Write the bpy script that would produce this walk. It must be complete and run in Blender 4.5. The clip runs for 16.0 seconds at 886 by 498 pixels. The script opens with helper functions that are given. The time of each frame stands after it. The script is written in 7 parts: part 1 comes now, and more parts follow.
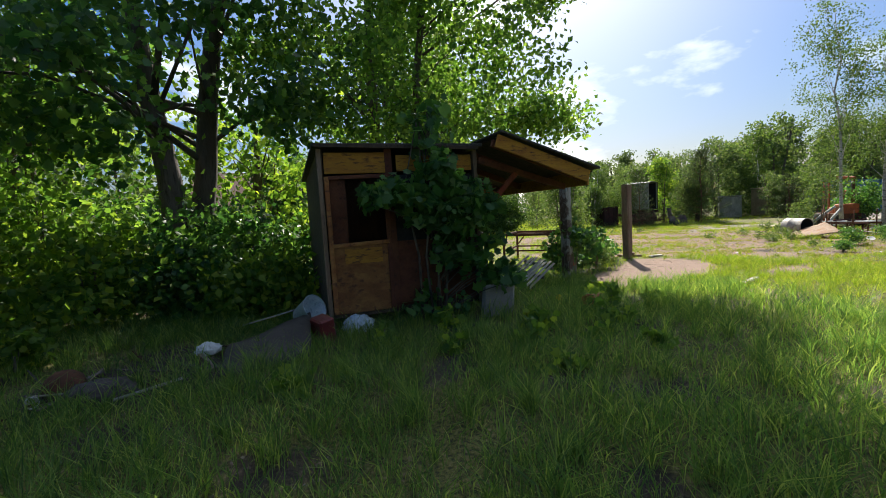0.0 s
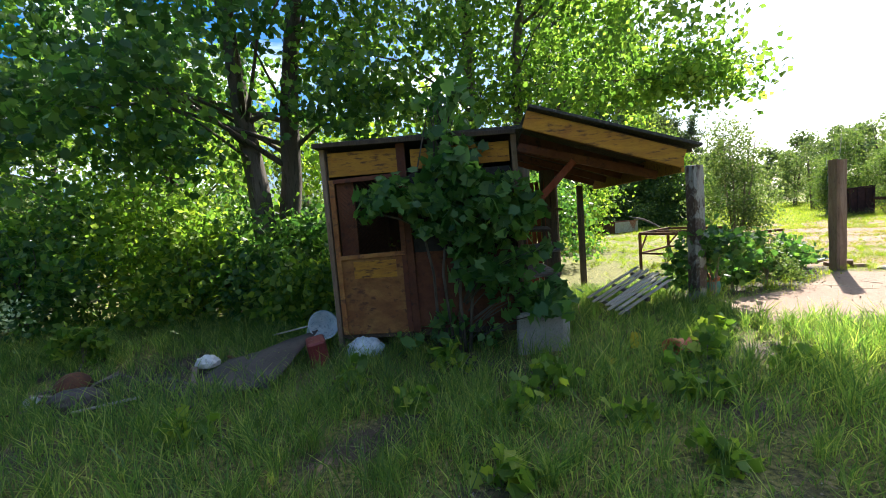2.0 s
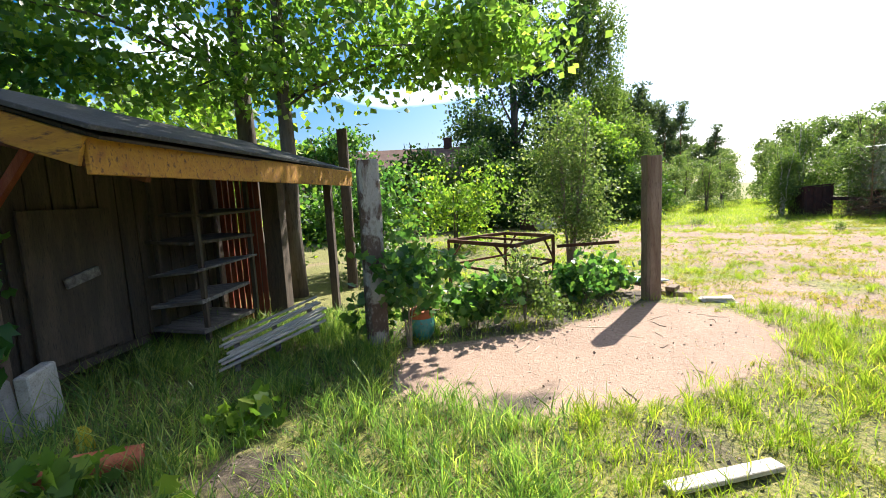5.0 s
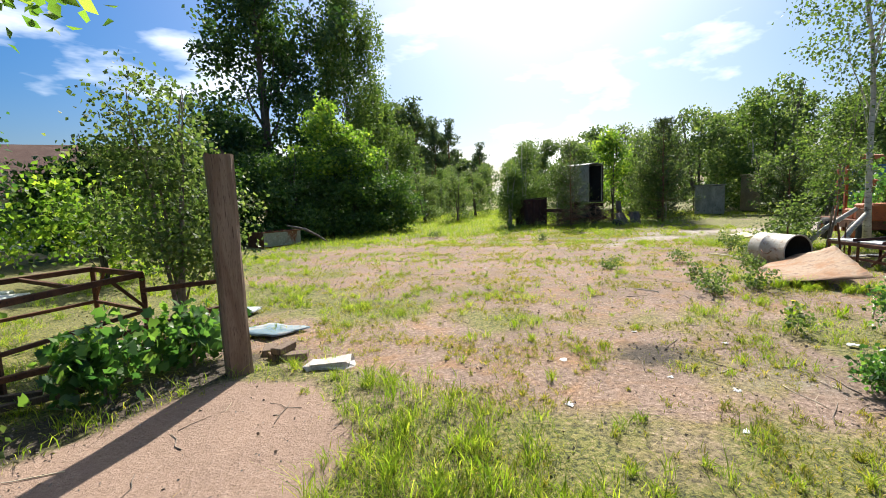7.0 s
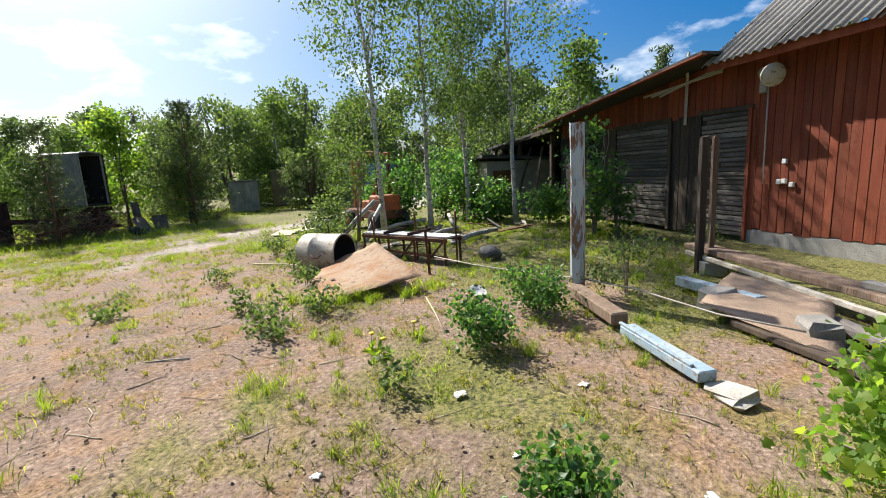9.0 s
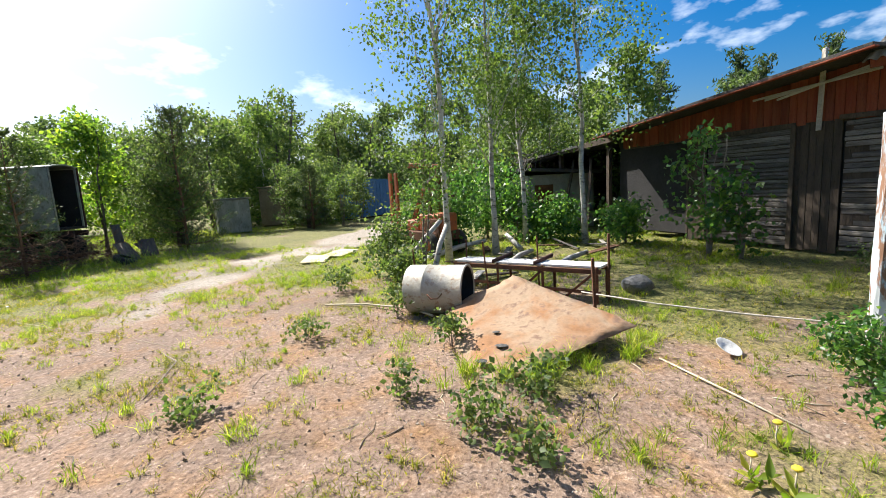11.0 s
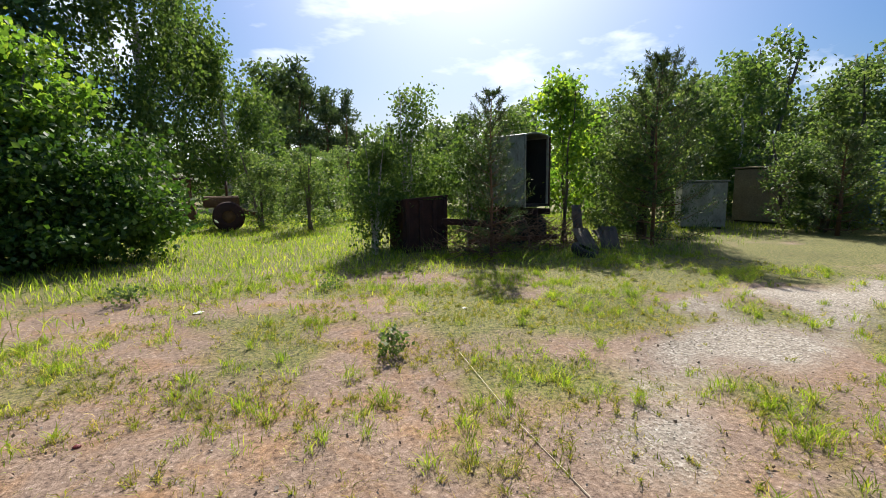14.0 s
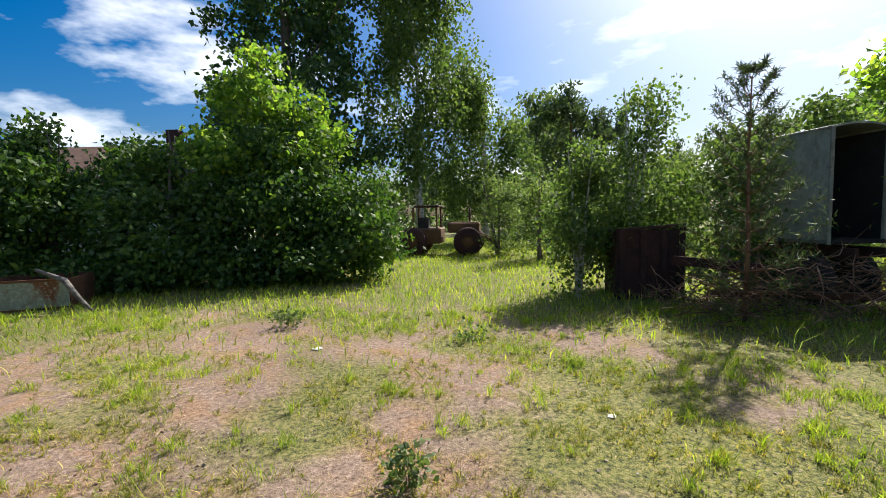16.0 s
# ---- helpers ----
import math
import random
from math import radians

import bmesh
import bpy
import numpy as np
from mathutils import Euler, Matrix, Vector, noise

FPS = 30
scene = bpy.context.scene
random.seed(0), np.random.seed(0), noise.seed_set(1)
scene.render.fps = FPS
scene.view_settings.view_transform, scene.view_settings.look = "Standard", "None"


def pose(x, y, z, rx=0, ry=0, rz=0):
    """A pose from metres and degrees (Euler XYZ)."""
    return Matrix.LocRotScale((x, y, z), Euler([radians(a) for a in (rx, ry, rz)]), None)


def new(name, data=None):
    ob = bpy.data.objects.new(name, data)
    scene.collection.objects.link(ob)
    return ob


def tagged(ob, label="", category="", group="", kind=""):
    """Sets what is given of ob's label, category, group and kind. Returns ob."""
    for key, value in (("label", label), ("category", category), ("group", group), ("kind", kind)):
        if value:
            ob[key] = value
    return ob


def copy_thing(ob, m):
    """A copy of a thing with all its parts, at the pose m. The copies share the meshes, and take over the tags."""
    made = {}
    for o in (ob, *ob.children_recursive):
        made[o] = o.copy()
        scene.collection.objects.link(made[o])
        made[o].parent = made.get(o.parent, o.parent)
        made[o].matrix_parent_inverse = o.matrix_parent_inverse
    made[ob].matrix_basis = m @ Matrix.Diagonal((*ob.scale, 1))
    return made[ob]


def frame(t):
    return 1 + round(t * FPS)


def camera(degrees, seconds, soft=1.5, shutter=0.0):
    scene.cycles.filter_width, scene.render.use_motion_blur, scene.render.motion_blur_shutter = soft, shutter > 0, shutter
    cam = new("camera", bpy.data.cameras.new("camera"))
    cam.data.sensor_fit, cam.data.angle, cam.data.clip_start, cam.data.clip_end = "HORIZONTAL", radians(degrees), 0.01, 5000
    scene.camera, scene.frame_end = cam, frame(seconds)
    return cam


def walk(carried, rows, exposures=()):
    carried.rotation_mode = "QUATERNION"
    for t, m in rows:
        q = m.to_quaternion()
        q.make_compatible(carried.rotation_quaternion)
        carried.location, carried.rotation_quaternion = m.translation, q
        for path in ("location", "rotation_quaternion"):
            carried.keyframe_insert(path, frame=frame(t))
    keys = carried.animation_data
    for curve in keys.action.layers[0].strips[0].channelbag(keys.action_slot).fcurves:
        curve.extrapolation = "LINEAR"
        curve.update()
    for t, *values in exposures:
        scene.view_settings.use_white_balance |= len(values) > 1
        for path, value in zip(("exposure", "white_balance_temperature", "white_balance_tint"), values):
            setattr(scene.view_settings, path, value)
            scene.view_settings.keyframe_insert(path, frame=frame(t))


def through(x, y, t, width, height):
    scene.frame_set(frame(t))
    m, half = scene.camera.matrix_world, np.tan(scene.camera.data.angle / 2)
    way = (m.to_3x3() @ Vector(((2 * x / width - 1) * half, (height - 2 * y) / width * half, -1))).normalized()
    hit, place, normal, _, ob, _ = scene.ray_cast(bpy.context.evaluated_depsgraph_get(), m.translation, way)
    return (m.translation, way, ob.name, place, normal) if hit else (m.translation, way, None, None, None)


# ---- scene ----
cam = camera(90.0, 16.0, soft=0.9)
PATH = [
    (0, -7.489, -3.470, 1.484, 85.29, 3.07, -24.39),
    (0.5, -6.991, -3.235, 1.490, 85.38, 3.99, -18.13),
    (1, -6.468, -3.037, 1.520, 85.14, 1.17, -11.50),
    (1.5, -5.886, -2.905, 1.533, 85.84, 3.61, -2.95),
    (2, -5.177, -2.738, 1.563, 85.26, 4.40, 0.43),
    (2.5, -4.310, -2.568, 1.566, 83.44, 4.12, -5.20),
    (3, -3.464, -2.457, 1.567, 82.77, 3.90, -4.38),
    (3.5, -2.748, -2.350, 1.542, 84.27, 3.24, -2.98),
    (3.7, -2.486, -2.245, 1.537, 84.46, 2.97, -2.08),
    (5.8, 0.144, 0.051, 1.547, 82.70, 3.15, 2.50),
    (6, 0.428, 0.255, 1.545, 82.89, 2.82, 0.06),
    (6.5, 1.236, 0.641, 1.538, 83.04, 1.69, -13.38),
    (7, 1.930, 0.866, 1.517, 83.22, 2.30, -23.26),
    (7.5, 2.509, 1.179, 1.522, 81.39, 2.81, -30.06),
    (8, 3.172, 1.594, 1.523, 79.22, 3.42, -51.18),
    (8.5, 3.789, 2.031, 1.491, 79.98, 2.61, -68.71),
    (8.7, 3.964, 2.200, 1.490, 79.04, 2.82, -74.63),
    (10.8, 5.229, 4.800, 1.551, 81.59, 3.79, -84.28),
    (11, 5.391, 5.090, 1.562, 81.85, 3.42, -83.22),
    (11.5, 5.871, 5.865, 1.542, 80.22, 4.27, -78.65),
    (12, 6.383, 6.539, 1.525, 80.61, 4.49, -71.60),
    (12.5, 6.988, 7.163, 1.505, 79.32, 4.25, -60.99),
    (13, 7.497, 7.709, 1.503, 79.55, 3.96, -49.95),
    (13.5, 8.008, 8.245, 1.519, 80.60, 1.79, -42.68),
    (14, 8.507, 8.819, 1.521, 81.85, 0.82, -32.64),
    (14.5, 9.024, 9.300, 1.506, 81.63, -0.36, -22.56),
    (15, 9.522, 9.642, 1.515, 81.39, 0.04, -9.85),
    (15.5, 10.028, 9.794, 1.534, 82.76, 1.02, -2.87),
    (16, 10.549, 9.949, 1.526, 85.65, 1.25, 2.93),
]
walk(cam, [(r[0], pose(*r[1:])) for r in PATH],
     exposures=[(0, 0.72), (1.0, 1.15), (2.0, 1.7), (3.0, 1.92), (3.5, 1.85), (6, 1.32), (8.0, 0.76), (10.5, 1.18), (11, 1.18), (12.5, 0.68), (14, 0.68), (15, 0.72), (16, 0.85)])

# ---- sky and sun ----
SUN_AZ, SUN_EL = 36.0, 45.0
world = bpy.data.worlds.new("sky")
scene.world = world
world.use_nodes = True
wn, wl = world.node_tree.nodes, world.node_tree.links
wn.clear()
sky = wn.new("ShaderNodeTexSky")
sky.sky_type, sky.sun_disc = "NISHITA", False
sky.sun_elevation, sky.sun_rotation = radians(SUN_EL), radians(SUN_AZ)
sky.air_density, sky.dust_density, sky.ozone_density = 1.0, 3.2, 6.0
coord = wn.new("ShaderNodeTexCoord")
cmap = wn.new("ShaderNodeMapping")
cmap.inputs["Scale"].default_value = (1.0, 1.6, 3.4)
cmap.inputs["Rotation"].default_value = (0.2, 0.35, 0.9)
cloud = wn.new("ShaderNodeTexNoise")
cloud.inputs["Scale"].default_value = 2.1
cloud.inputs["Detail"].default_value = 6.0
cloud.inputs["Roughness"].default_value = 0.55
cramp = wn.new("ShaderNodeValToRGB")
cramp.color_ramp.elements[0].position, cramp.color_ramp.elements[1].position = 0.52, 0.74
cmix = wn.new("ShaderNodeMixRGB")
cmix.inputs["Color2"].default_value = (17.0, 17.0, 17.0, 1)
bg = wn.new("ShaderNodeBackground")
bg.inputs["Strength"].default_value = 0.07
wout = wn.new("ShaderNodeOutputWorld")
wl.new(coord.outputs["Generated"], cmap.inputs["Vector"])
wl.new(cmap.outputs["Vector"], cloud.inputs["Vector"])
wl.new(cloud.outputs["Fac"], cramp.inputs["Fac"])
wl.new(cramp.outputs["Color"], cmix.inputs["Fac"])
rich = wn.new("ShaderNodeHueSaturation")
rich.inputs["Saturation"].default_value = 1.55
wl.new(sky.outputs["Color"], rich.inputs["Color"])
wl.new(rich.outputs["Color"], cmix.inputs["Color1"])
wl.new(cmix.outputs["Color"], bg.inputs["Color"])
wl.new(bg.outputs["Background"], wout.inputs["Surface"])
sun = new("sun", bpy.data.lights.new("sun", "SUN"))
sun.data.energy, sun.data.angle, sun.data.color = 5.0, radians(0.6), (1.0, 0.95, 0.86)
sdir = Vector((math.sin(radians(SUN_AZ)) * math.cos(radians(SUN_EL)), math.cos(radians(SUN_AZ)) * math.cos(radians(SUN_EL)), math.sin(radians(SUN_EL))))
sun.rotation_mode = "QUATERNION"
sun.rotation_quaternion = sdir.to_track_quat("Z", "Y")
sun.location = sdir * 60


# ---- materials ----
def nodes_of(name):
    m = bpy.data.materials.new(name)
    m.use_nodes = True
    nt = m.node_tree
    b = nt.nodes["Principled BSDF"]
    return m, nt.nodes, nt.links, b


def noise_node(n, l, scale, detail=4, rough=0.55, vec=None, dist=0.0):
    t = n.new("ShaderNodeTexNoise")
    t.inputs["Scale"].default_value, t.inputs["Detail"].default_value = scale, detail
    t.inputs["Roughness"].default_value, t.inputs["Distortion"].default_value = rough, dist
    if vec:
        l.new(vec, t.inputs["Vector"])
    return t


def ramp_node(n, l, src, stops):
    r = n.new("ShaderNodeValToRGB")
    e = r.color_ramp.elements
    e[0].position, e[0].color = stops[0][0], (*stops[0][1], 1)
    e[1].position, e[1].color = stops[-1][0], (*stops[-1][1], 1)
    for p, c in stops[1:-1]:
        x = e.new(p)
        x.color = (*c, 1)
    l.new(src, r.inputs["Fac"])
    return r


def mix_node(n, l, fac, a, b, mode="MIX"):
    m = n.new("ShaderNodeMixRGB")
    m.blend_type = mode
    for sock, v in (("Fac", fac), ("Color1", a), ("Color2", b)):
        if isinstance(v, (int, float)):
            m.inputs[sock].default_value = v
        elif isinstance(v, tuple):
            m.inputs[sock].default_value = (*v, 1)
        else:
            l.new(v, m.inputs[sock])
    return m.outputs["Color"]


def bump_node(n, l, b, height, strength=0.4, dist=0.02):
    k = n.new("ShaderNodeBump")
    k.inputs["Strength"].default_value, k.inputs["Distance"].default_value = strength, dist
    l.new(height, k.inputs["Height"])
    l.new(k.outputs["Normal"], b.inputs["Normal"])


def surface(name, base, second, third=None, scale=(3, 40), stretch=(1, 1, 1), rough=0.85, metal=0.0, cut=(0.4, 0.62), bump=0.4, vary=0.25):
    """A weathered surface: base colour, patches of a second one, fine grain, a tint for each piece."""
    m, n, l, b = nodes_of(name)
    tc = n.new("ShaderNodeTexCoord")
    mp = n.new("ShaderNodeMapping")
    mp.inputs["Scale"].default_value = stretch
    l.new(tc.outputs["Object"], mp.inputs["Vector"])
    oi = n.new("ShaderNodeObjectInfo")
    add = n.new("ShaderNodeVectorMath")
    add.operation = "ADD"
    l.new(mp.outputs["Vector"], add.inputs[0])
    sc = n.new("ShaderNodeMath")
    sc.operation = "MULTIPLY"
    sc.inputs[1].default_value = 37.0
    l.new(oi.outputs["Random"], sc.inputs[0])
    l.new(sc.outputs[0], add.inputs[1])
    vec = add.outputs[0]
    big = noise_node(n, l, scale[0], 5, 0.6, vec, 0.6)
    fine = noise_node(n, l, scale[1], 5, 0.65, vec)
    f = ramp_node(n, l, big.outputs["Fac"], [(cut[0], (0, 0, 0)), (cut[1], (1, 1, 1))])
    col = mix_node(n, l, f.outputs["Color"], base, second)
    if third:
        f2 = ramp_node(n, l, fine.outputs["Fac"], [(0.52, (0, 0, 0)), (0.66, (1, 1, 1))])
        col = mix_node(n, l, f2.outputs["Color"], col, third)
    g = ramp_node(n, l, fine.outputs["Fac"], [(0.25, (1 - vary * 1.6,) * 3), (0.75, (1 + vary * 0.6,) * 3)])
    col = mix_node(n, l, 1.0, col, g.outputs["Color"], "MULTIPLY")
    tint = n.new("ShaderNodeMapRange")
    tint.inputs["To Min"].default_value, tint.inputs["To Max"].default_value = 1 - vary, 1 + vary * 0.5
    l.new(oi.outputs["Random"], tint.inputs["Value"])
    hs = n.new("ShaderNodeHueSaturation")
    l.new(tint.outputs["Result"], hs.inputs["Value"])
    l.new(col, hs.inputs["Color"])
    l.new(hs.outputs["Color"], b.inputs["Base Color"])
    b.inputs["Roughness"].default_value, b.inputs["Metallic"].default_value = rough, metal
    bump_node(n, l, b, fine.outputs["Fac"], bump)
    return m


def leaf_material(name, dark, light, back, through=0.45, gloss=0.6):
    m, n, l, b = nodes_of(name)
    geo = n.new("ShaderNodeNewGeometry")
    tc = n.new("ShaderNodeTexCoord")
    patch = noise_node(n, l, 0.9, 3, 0.5, tc.outputs["Object"])
    r = ramp_node(n, l, geo.outputs["Random Per Island"], [(0.0, dark), (0.65, light), (1.0, back)])
    p = ramp_node(n, l, patch.outputs["Fac"], [(0.3, (0.75, 0.8, 0.75)), (0.7, (1.2, 1.12, 1.0))])
    col = mix_node(n, l, 1.0, r.outputs["Color"], p.outputs["Color"], "MULTIPLY")
    l.new(col, b.inputs["Base Color"])
    b.inputs["Roughness"].default_value = gloss
    t = n.new("ShaderNodeBsdfTranslucent")
    tcol = mix_node(n, l, 1.0, col, (1.95, 2.05, 1.1), "MULTIPLY")
    l.new(tcol, t.inputs["Color"])
    mx = n.new("ShaderNodeMixShader")
    mx.inputs["Fac"].default_value = through
    l.new(b.outputs["BSDF"], mx.inputs[1])
    l.new(t.outputs["BSDF"], mx.inputs[2])
    l.new(mx.outputs["Shader"], n["Material Output"].inputs["Surface"])
    return m


def ground_material():
    m, n, l, b = nodes_of("yard_ground")
    tc = n.new("ShaderNodeTexCoord")
    vec = tc.outputs["Object"]

    def attr(a):
        k = n.new("ShaderNodeAttribute")
        k.attribute_name = a
        return k.outputs["Fac"]

    broad = noise_node(n, l, 0.5, 5, 0.6, vec, 0.8)
    mid = noise_node(n, l, 2.6, 5, 0.65, vec, 0.5)
    fine = noise_node(n, l, 26, 5, 0.78, vec)
    grit = n.new("ShaderNodeTexVoronoi")
    grit.inputs["Scale"].default_value = 55
    l.new(vec, grit.inputs["Vector"])
    soil = ramp_node(n, l, fine.outputs["Fac"], [(0.33, (0.05, 0.034, 0.026)), (0.43, (0.17, 0.115, 0.085)), (0.57, (0.265, 0.19, 0.145)), (0.66, (0.4, 0.31, 0.25)), (0.73, (0.58, 0.5, 0.43))])
    straw = ramp_node(n, l, fine.outputs["Fac"], [(0.32, (0.08, 0.04, 0.018)), (0.48, (0.24, 0.135, 0.065)), (0.6, (0.33, 0.19, 0.095)), (0.72, (0.52, 0.38, 0.22))])
    green = ramp_node(n, l, fine.outputs["Fac"], [(0.34, (0.02, 0.02, 0.008)), (0.43, (0.06, 0.068, 0.018)), (0.5, (0.135, 0.14, 0.03)), (0.57, (0.21, 0.2, 0.055)), (0.63, (0.25, 0.19, 0.105)), (0.74, (0.45, 0.37, 0.23))])
    grav = ramp_node(n, l, grit.outputs["Color"], [(0.05, (0.1, 0.085, 0.07)), (0.45, (0.27, 0.235, 0.195)), (0.75, (0.36, 0.325, 0.28)), (0.98, (0.56, 0.53, 0.48))])
    sand = ramp_node(n, l, fine.outputs["Fac"], [(0.25, (0.15, 0.095, 0.07)), (0.4, (0.25, 0.17, 0.125)), (0.58, (0.3, 0.21, 0.16)), (0.75, (0.38, 0.29, 0.23))])
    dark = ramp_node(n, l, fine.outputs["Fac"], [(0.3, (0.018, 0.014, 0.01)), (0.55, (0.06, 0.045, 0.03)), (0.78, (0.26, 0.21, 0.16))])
    pick = ramp_node(n, l, mid.outputs["Fac"], [(0.46, (0, 0, 0)), (0.7, (1, 1, 1))])
    col = mix_node(n, l, pick.outputs["Color"], soil.outputs["Color"], straw.outputs["Color"])

    def over(colour, a, top, soft=0.18):
        ad = n.new("ShaderNodeMath")
        ad.operation = "ADD"
        sb = n.new("ShaderNodeMath")
        sb.operation = "SUBTRACT"
        sb.inputs[1].default_value = 0.5
        l.new(mid.outputs["Fac"], sb.inputs[0])
        ml = n.new("ShaderNodeMath")
        ml.operation = "MULTIPLY"
        ml.inputs[1].default_value = 0.9
        l.new(sb.outputs[0], ml.inputs[0])
        l.new(attr(a), ad.inputs[0])
        l.new(ml.outputs[0], ad.inputs[1])
        rr = ramp_node(n, l, ad.outputs[0], [(0.5 - soft, (0, 0, 0)), (0.5 + soft, (1, 1, 1))])
        return mix_node(n, l, rr.outputs["Color"], colour, top)

    col = over(col, "lush", green.outputs["Color"])
    col = over(col, "gravel", grav.outputs["Color"])
    col = over(col, "sand", sand.outputs["Color"], 0.1)
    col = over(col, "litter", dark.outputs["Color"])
    bb = ramp_node(n, l, broad.outputs["Fac"], [(0.3, (0.82, 0.8, 0.78)), (0.7, (1.15, 1.12, 1.08))])
    col = mix_node(n, l, 1.0, col, bb.outputs["Color"], "MULTIPLY")
    l.new(col, b.inputs["Base Color"])
    b.inputs["Roughness"].default_value = 0.95
    mh = n.new("ShaderNodeMath")
    mh.operation = "ADD"
    l.new(fine.outputs["Fac"], mh.inputs[0])
    mul = n.new("ShaderNodeMath")
    mul.operation = "MULTIPLY"
    mul.inputs[1].default_value = 0.25
    l.new(grit.outputs["Distance"], mul.inputs[0])
    l.new(mul.outputs[0], mh.inputs[1])
    bump_node(n, l, b, mh.outputs[0], 0.75, 0.022)
    return m


M_GROUND = ground_material()
M_BARK = surface("rough_bark", (0.09, 0.07, 0.055), (0.17, 0.145, 0.12), (0.04, 0.032, 0.025), (2.5, 14), (1, 1, 0.18), 0.95, bump=1.0)
M_BIRCH = surface("birch_bark", (0.5, 0.47, 0.43), (0.64, 0.62, 0.58), (0.09, 0.075, 0.065), (3, 5), (1, 1, 2.4), 0.8, bump=0.4)
M_PINEBARK = surface("pine_bark", (0.16, 0.085, 0.05), (0.23, 0.13, 0.075), (0.07, 0.045, 0.03), (3, 14), (1, 1, 0.3), 0.95, bump=0.9)
M_TWIG = surface("dead_twig", (0.2, 0.155, 0.12), (0.3, 0.25, 0.2), None, (6, 40), (1, 1, 1), 0.9)
M_BRUSH = surface("dead_brown_branch", (0.13, 0.07, 0.042), (0.22, 0.13, 0.085), None, (6, 40), (1, 1, 1), 0.9)
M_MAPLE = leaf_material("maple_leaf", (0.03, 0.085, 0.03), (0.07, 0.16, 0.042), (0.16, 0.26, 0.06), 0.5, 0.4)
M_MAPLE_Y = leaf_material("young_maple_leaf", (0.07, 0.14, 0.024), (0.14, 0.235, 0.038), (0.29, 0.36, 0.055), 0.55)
# lighter copy of the maple leaf, sun glow put into its colour
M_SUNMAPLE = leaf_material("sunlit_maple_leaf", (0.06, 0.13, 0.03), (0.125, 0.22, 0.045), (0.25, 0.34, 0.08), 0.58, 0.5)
M_VINE = leaf_material("broad_vine_leaf", (0.03, 0.09, 0.025), (0.07, 0.165, 0.045), (0.12, 0.23, 0.06), 0.45, 0.5)
M_BIRCHLEAF = leaf_material("birch_leaf", (0.05, 0.09, 0.025), (0.09, 0.145, 0.04), (0.15, 0.2, 0.06), 0.45)
M_WILLOW = leaf_material("shrub_leaf", (0.06, 0.1, 0.035), (0.1, 0.15, 0.05), (0.19, 0.23, 0.1), 0.45)
M_LINDEN = leaf_material("linden_leaf", (0.02, 0.05, 0.018), (0.04, 0.085, 0.025), (0.08, 0.125, 0.03), 0.4)
M_PINE = leaf_material("pine_needle", (0.035, 0.06, 0.03), (0.065, 0.1, 0.045), (0.1, 0.135, 0.06), 0.3, 0.6)
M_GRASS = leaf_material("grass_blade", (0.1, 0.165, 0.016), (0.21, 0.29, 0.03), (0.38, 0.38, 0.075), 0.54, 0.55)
# grass copy with bluer green, the tint of shade in its colour
M_MEADOW = leaf_material("shade_tinted_blade", (0.05, 0.11, 0.035), (0.15, 0.25, 0.06), (0.36, 0.4, 0.13), 0.56, 0.45)
M_YARDGRASS = leaf_material("yard_blade", (0.12, 0.155, 0.016), (0.23, 0.245, 0.035), (0.46, 0.34, 0.13), 0.45, 0.6)
# darkened maple leaf: the thicket's self-shadow put into the colour
M_THICKET = leaf_material("shaded_thicket_leaf", (0.025, 0.062, 0.014), (0.06, 0.125, 0.022), (0.11, 0.18, 0.03), 0.34)
M_ELDER = leaf_material("elder_blossom", (0.22, 0.3, 0.16), (0.45, 0.52, 0.36), (0.75, 0.78, 0.68), 0.4)
M_DRYGRASS = leaf_material("dry_grass_blade", (0.17, 0.13, 0.05), (0.33, 0.26, 0.11), (0.5, 0.42, 0.23), 0.35, 0.7)
M_FAR = leaf_material("far_leaf", (0.055, 0.09, 0.04), (0.1, 0.145, 0.06), (0.15, 0.2, 0.08), 0.4)
M_RUST = surface("rust_iron", (0.11, 0.045, 0.025), (0.2, 0.085, 0.04), (0.05, 0.028, 0.02), (4, 45), rough=0.9, metal=0.15)
M_RUSTLIGHT = surface("rust_sheet", (0.32, 0.225, 0.145), (0.28, 0.135, 0.055), (0.15, 0.09, 0.06), (2.0, 9), rough=0.85, metal=0.1, cut=(0.44, 0.62), bump=0.8, vary=0.26)
M_DARKRUST = surface("dark_rust", (0.045, 0.018, 0.016), (0.085, 0.032, 0.025), (0.025, 0.014, 0.012), (3, 35), rough=0.85, metal=0.1)
M_REDBOARD = surface("falun_red_board", (0.27, 0.052, 0.022), (0.34, 0.09, 0.04), (0.13, 0.035, 0.02), (1.6, 22), (6, 6, 0.6), 0.9, vary=0.28)
M_GREYBOARD = surface("grey_board", (0.13, 0.11, 0.1), (0.3, 0.27, 0.245), (0.05, 0.04, 0.034), (2, 16), (0.5, 8, 8), 0.92, vary=0.45)
M_DARKWOOD = surface("dark_old_wood", (0.07, 0.05, 0.036), (0.12, 0.085, 0.06), (0.03, 0.022, 0.017), (2, 20), (4, 4, 0.5), 0.92, vary=0.3)
M_POSTWOOD = surface("weathered_post_wood", (0.19, 0.125, 0.085), (0.27, 0.2, 0.145), (0.09, 0.055, 0.04), (2, 18), (5, 5, 0.5), 0.93, vary=0.2)
M_ASH = surface("bleached_wood", (0.5, 0.45, 0.385), (0.62, 0.585, 0.53), (0.26, 0.215, 0.17), (3, 30), (1, 5, 5), 0.9, vary=0.2)
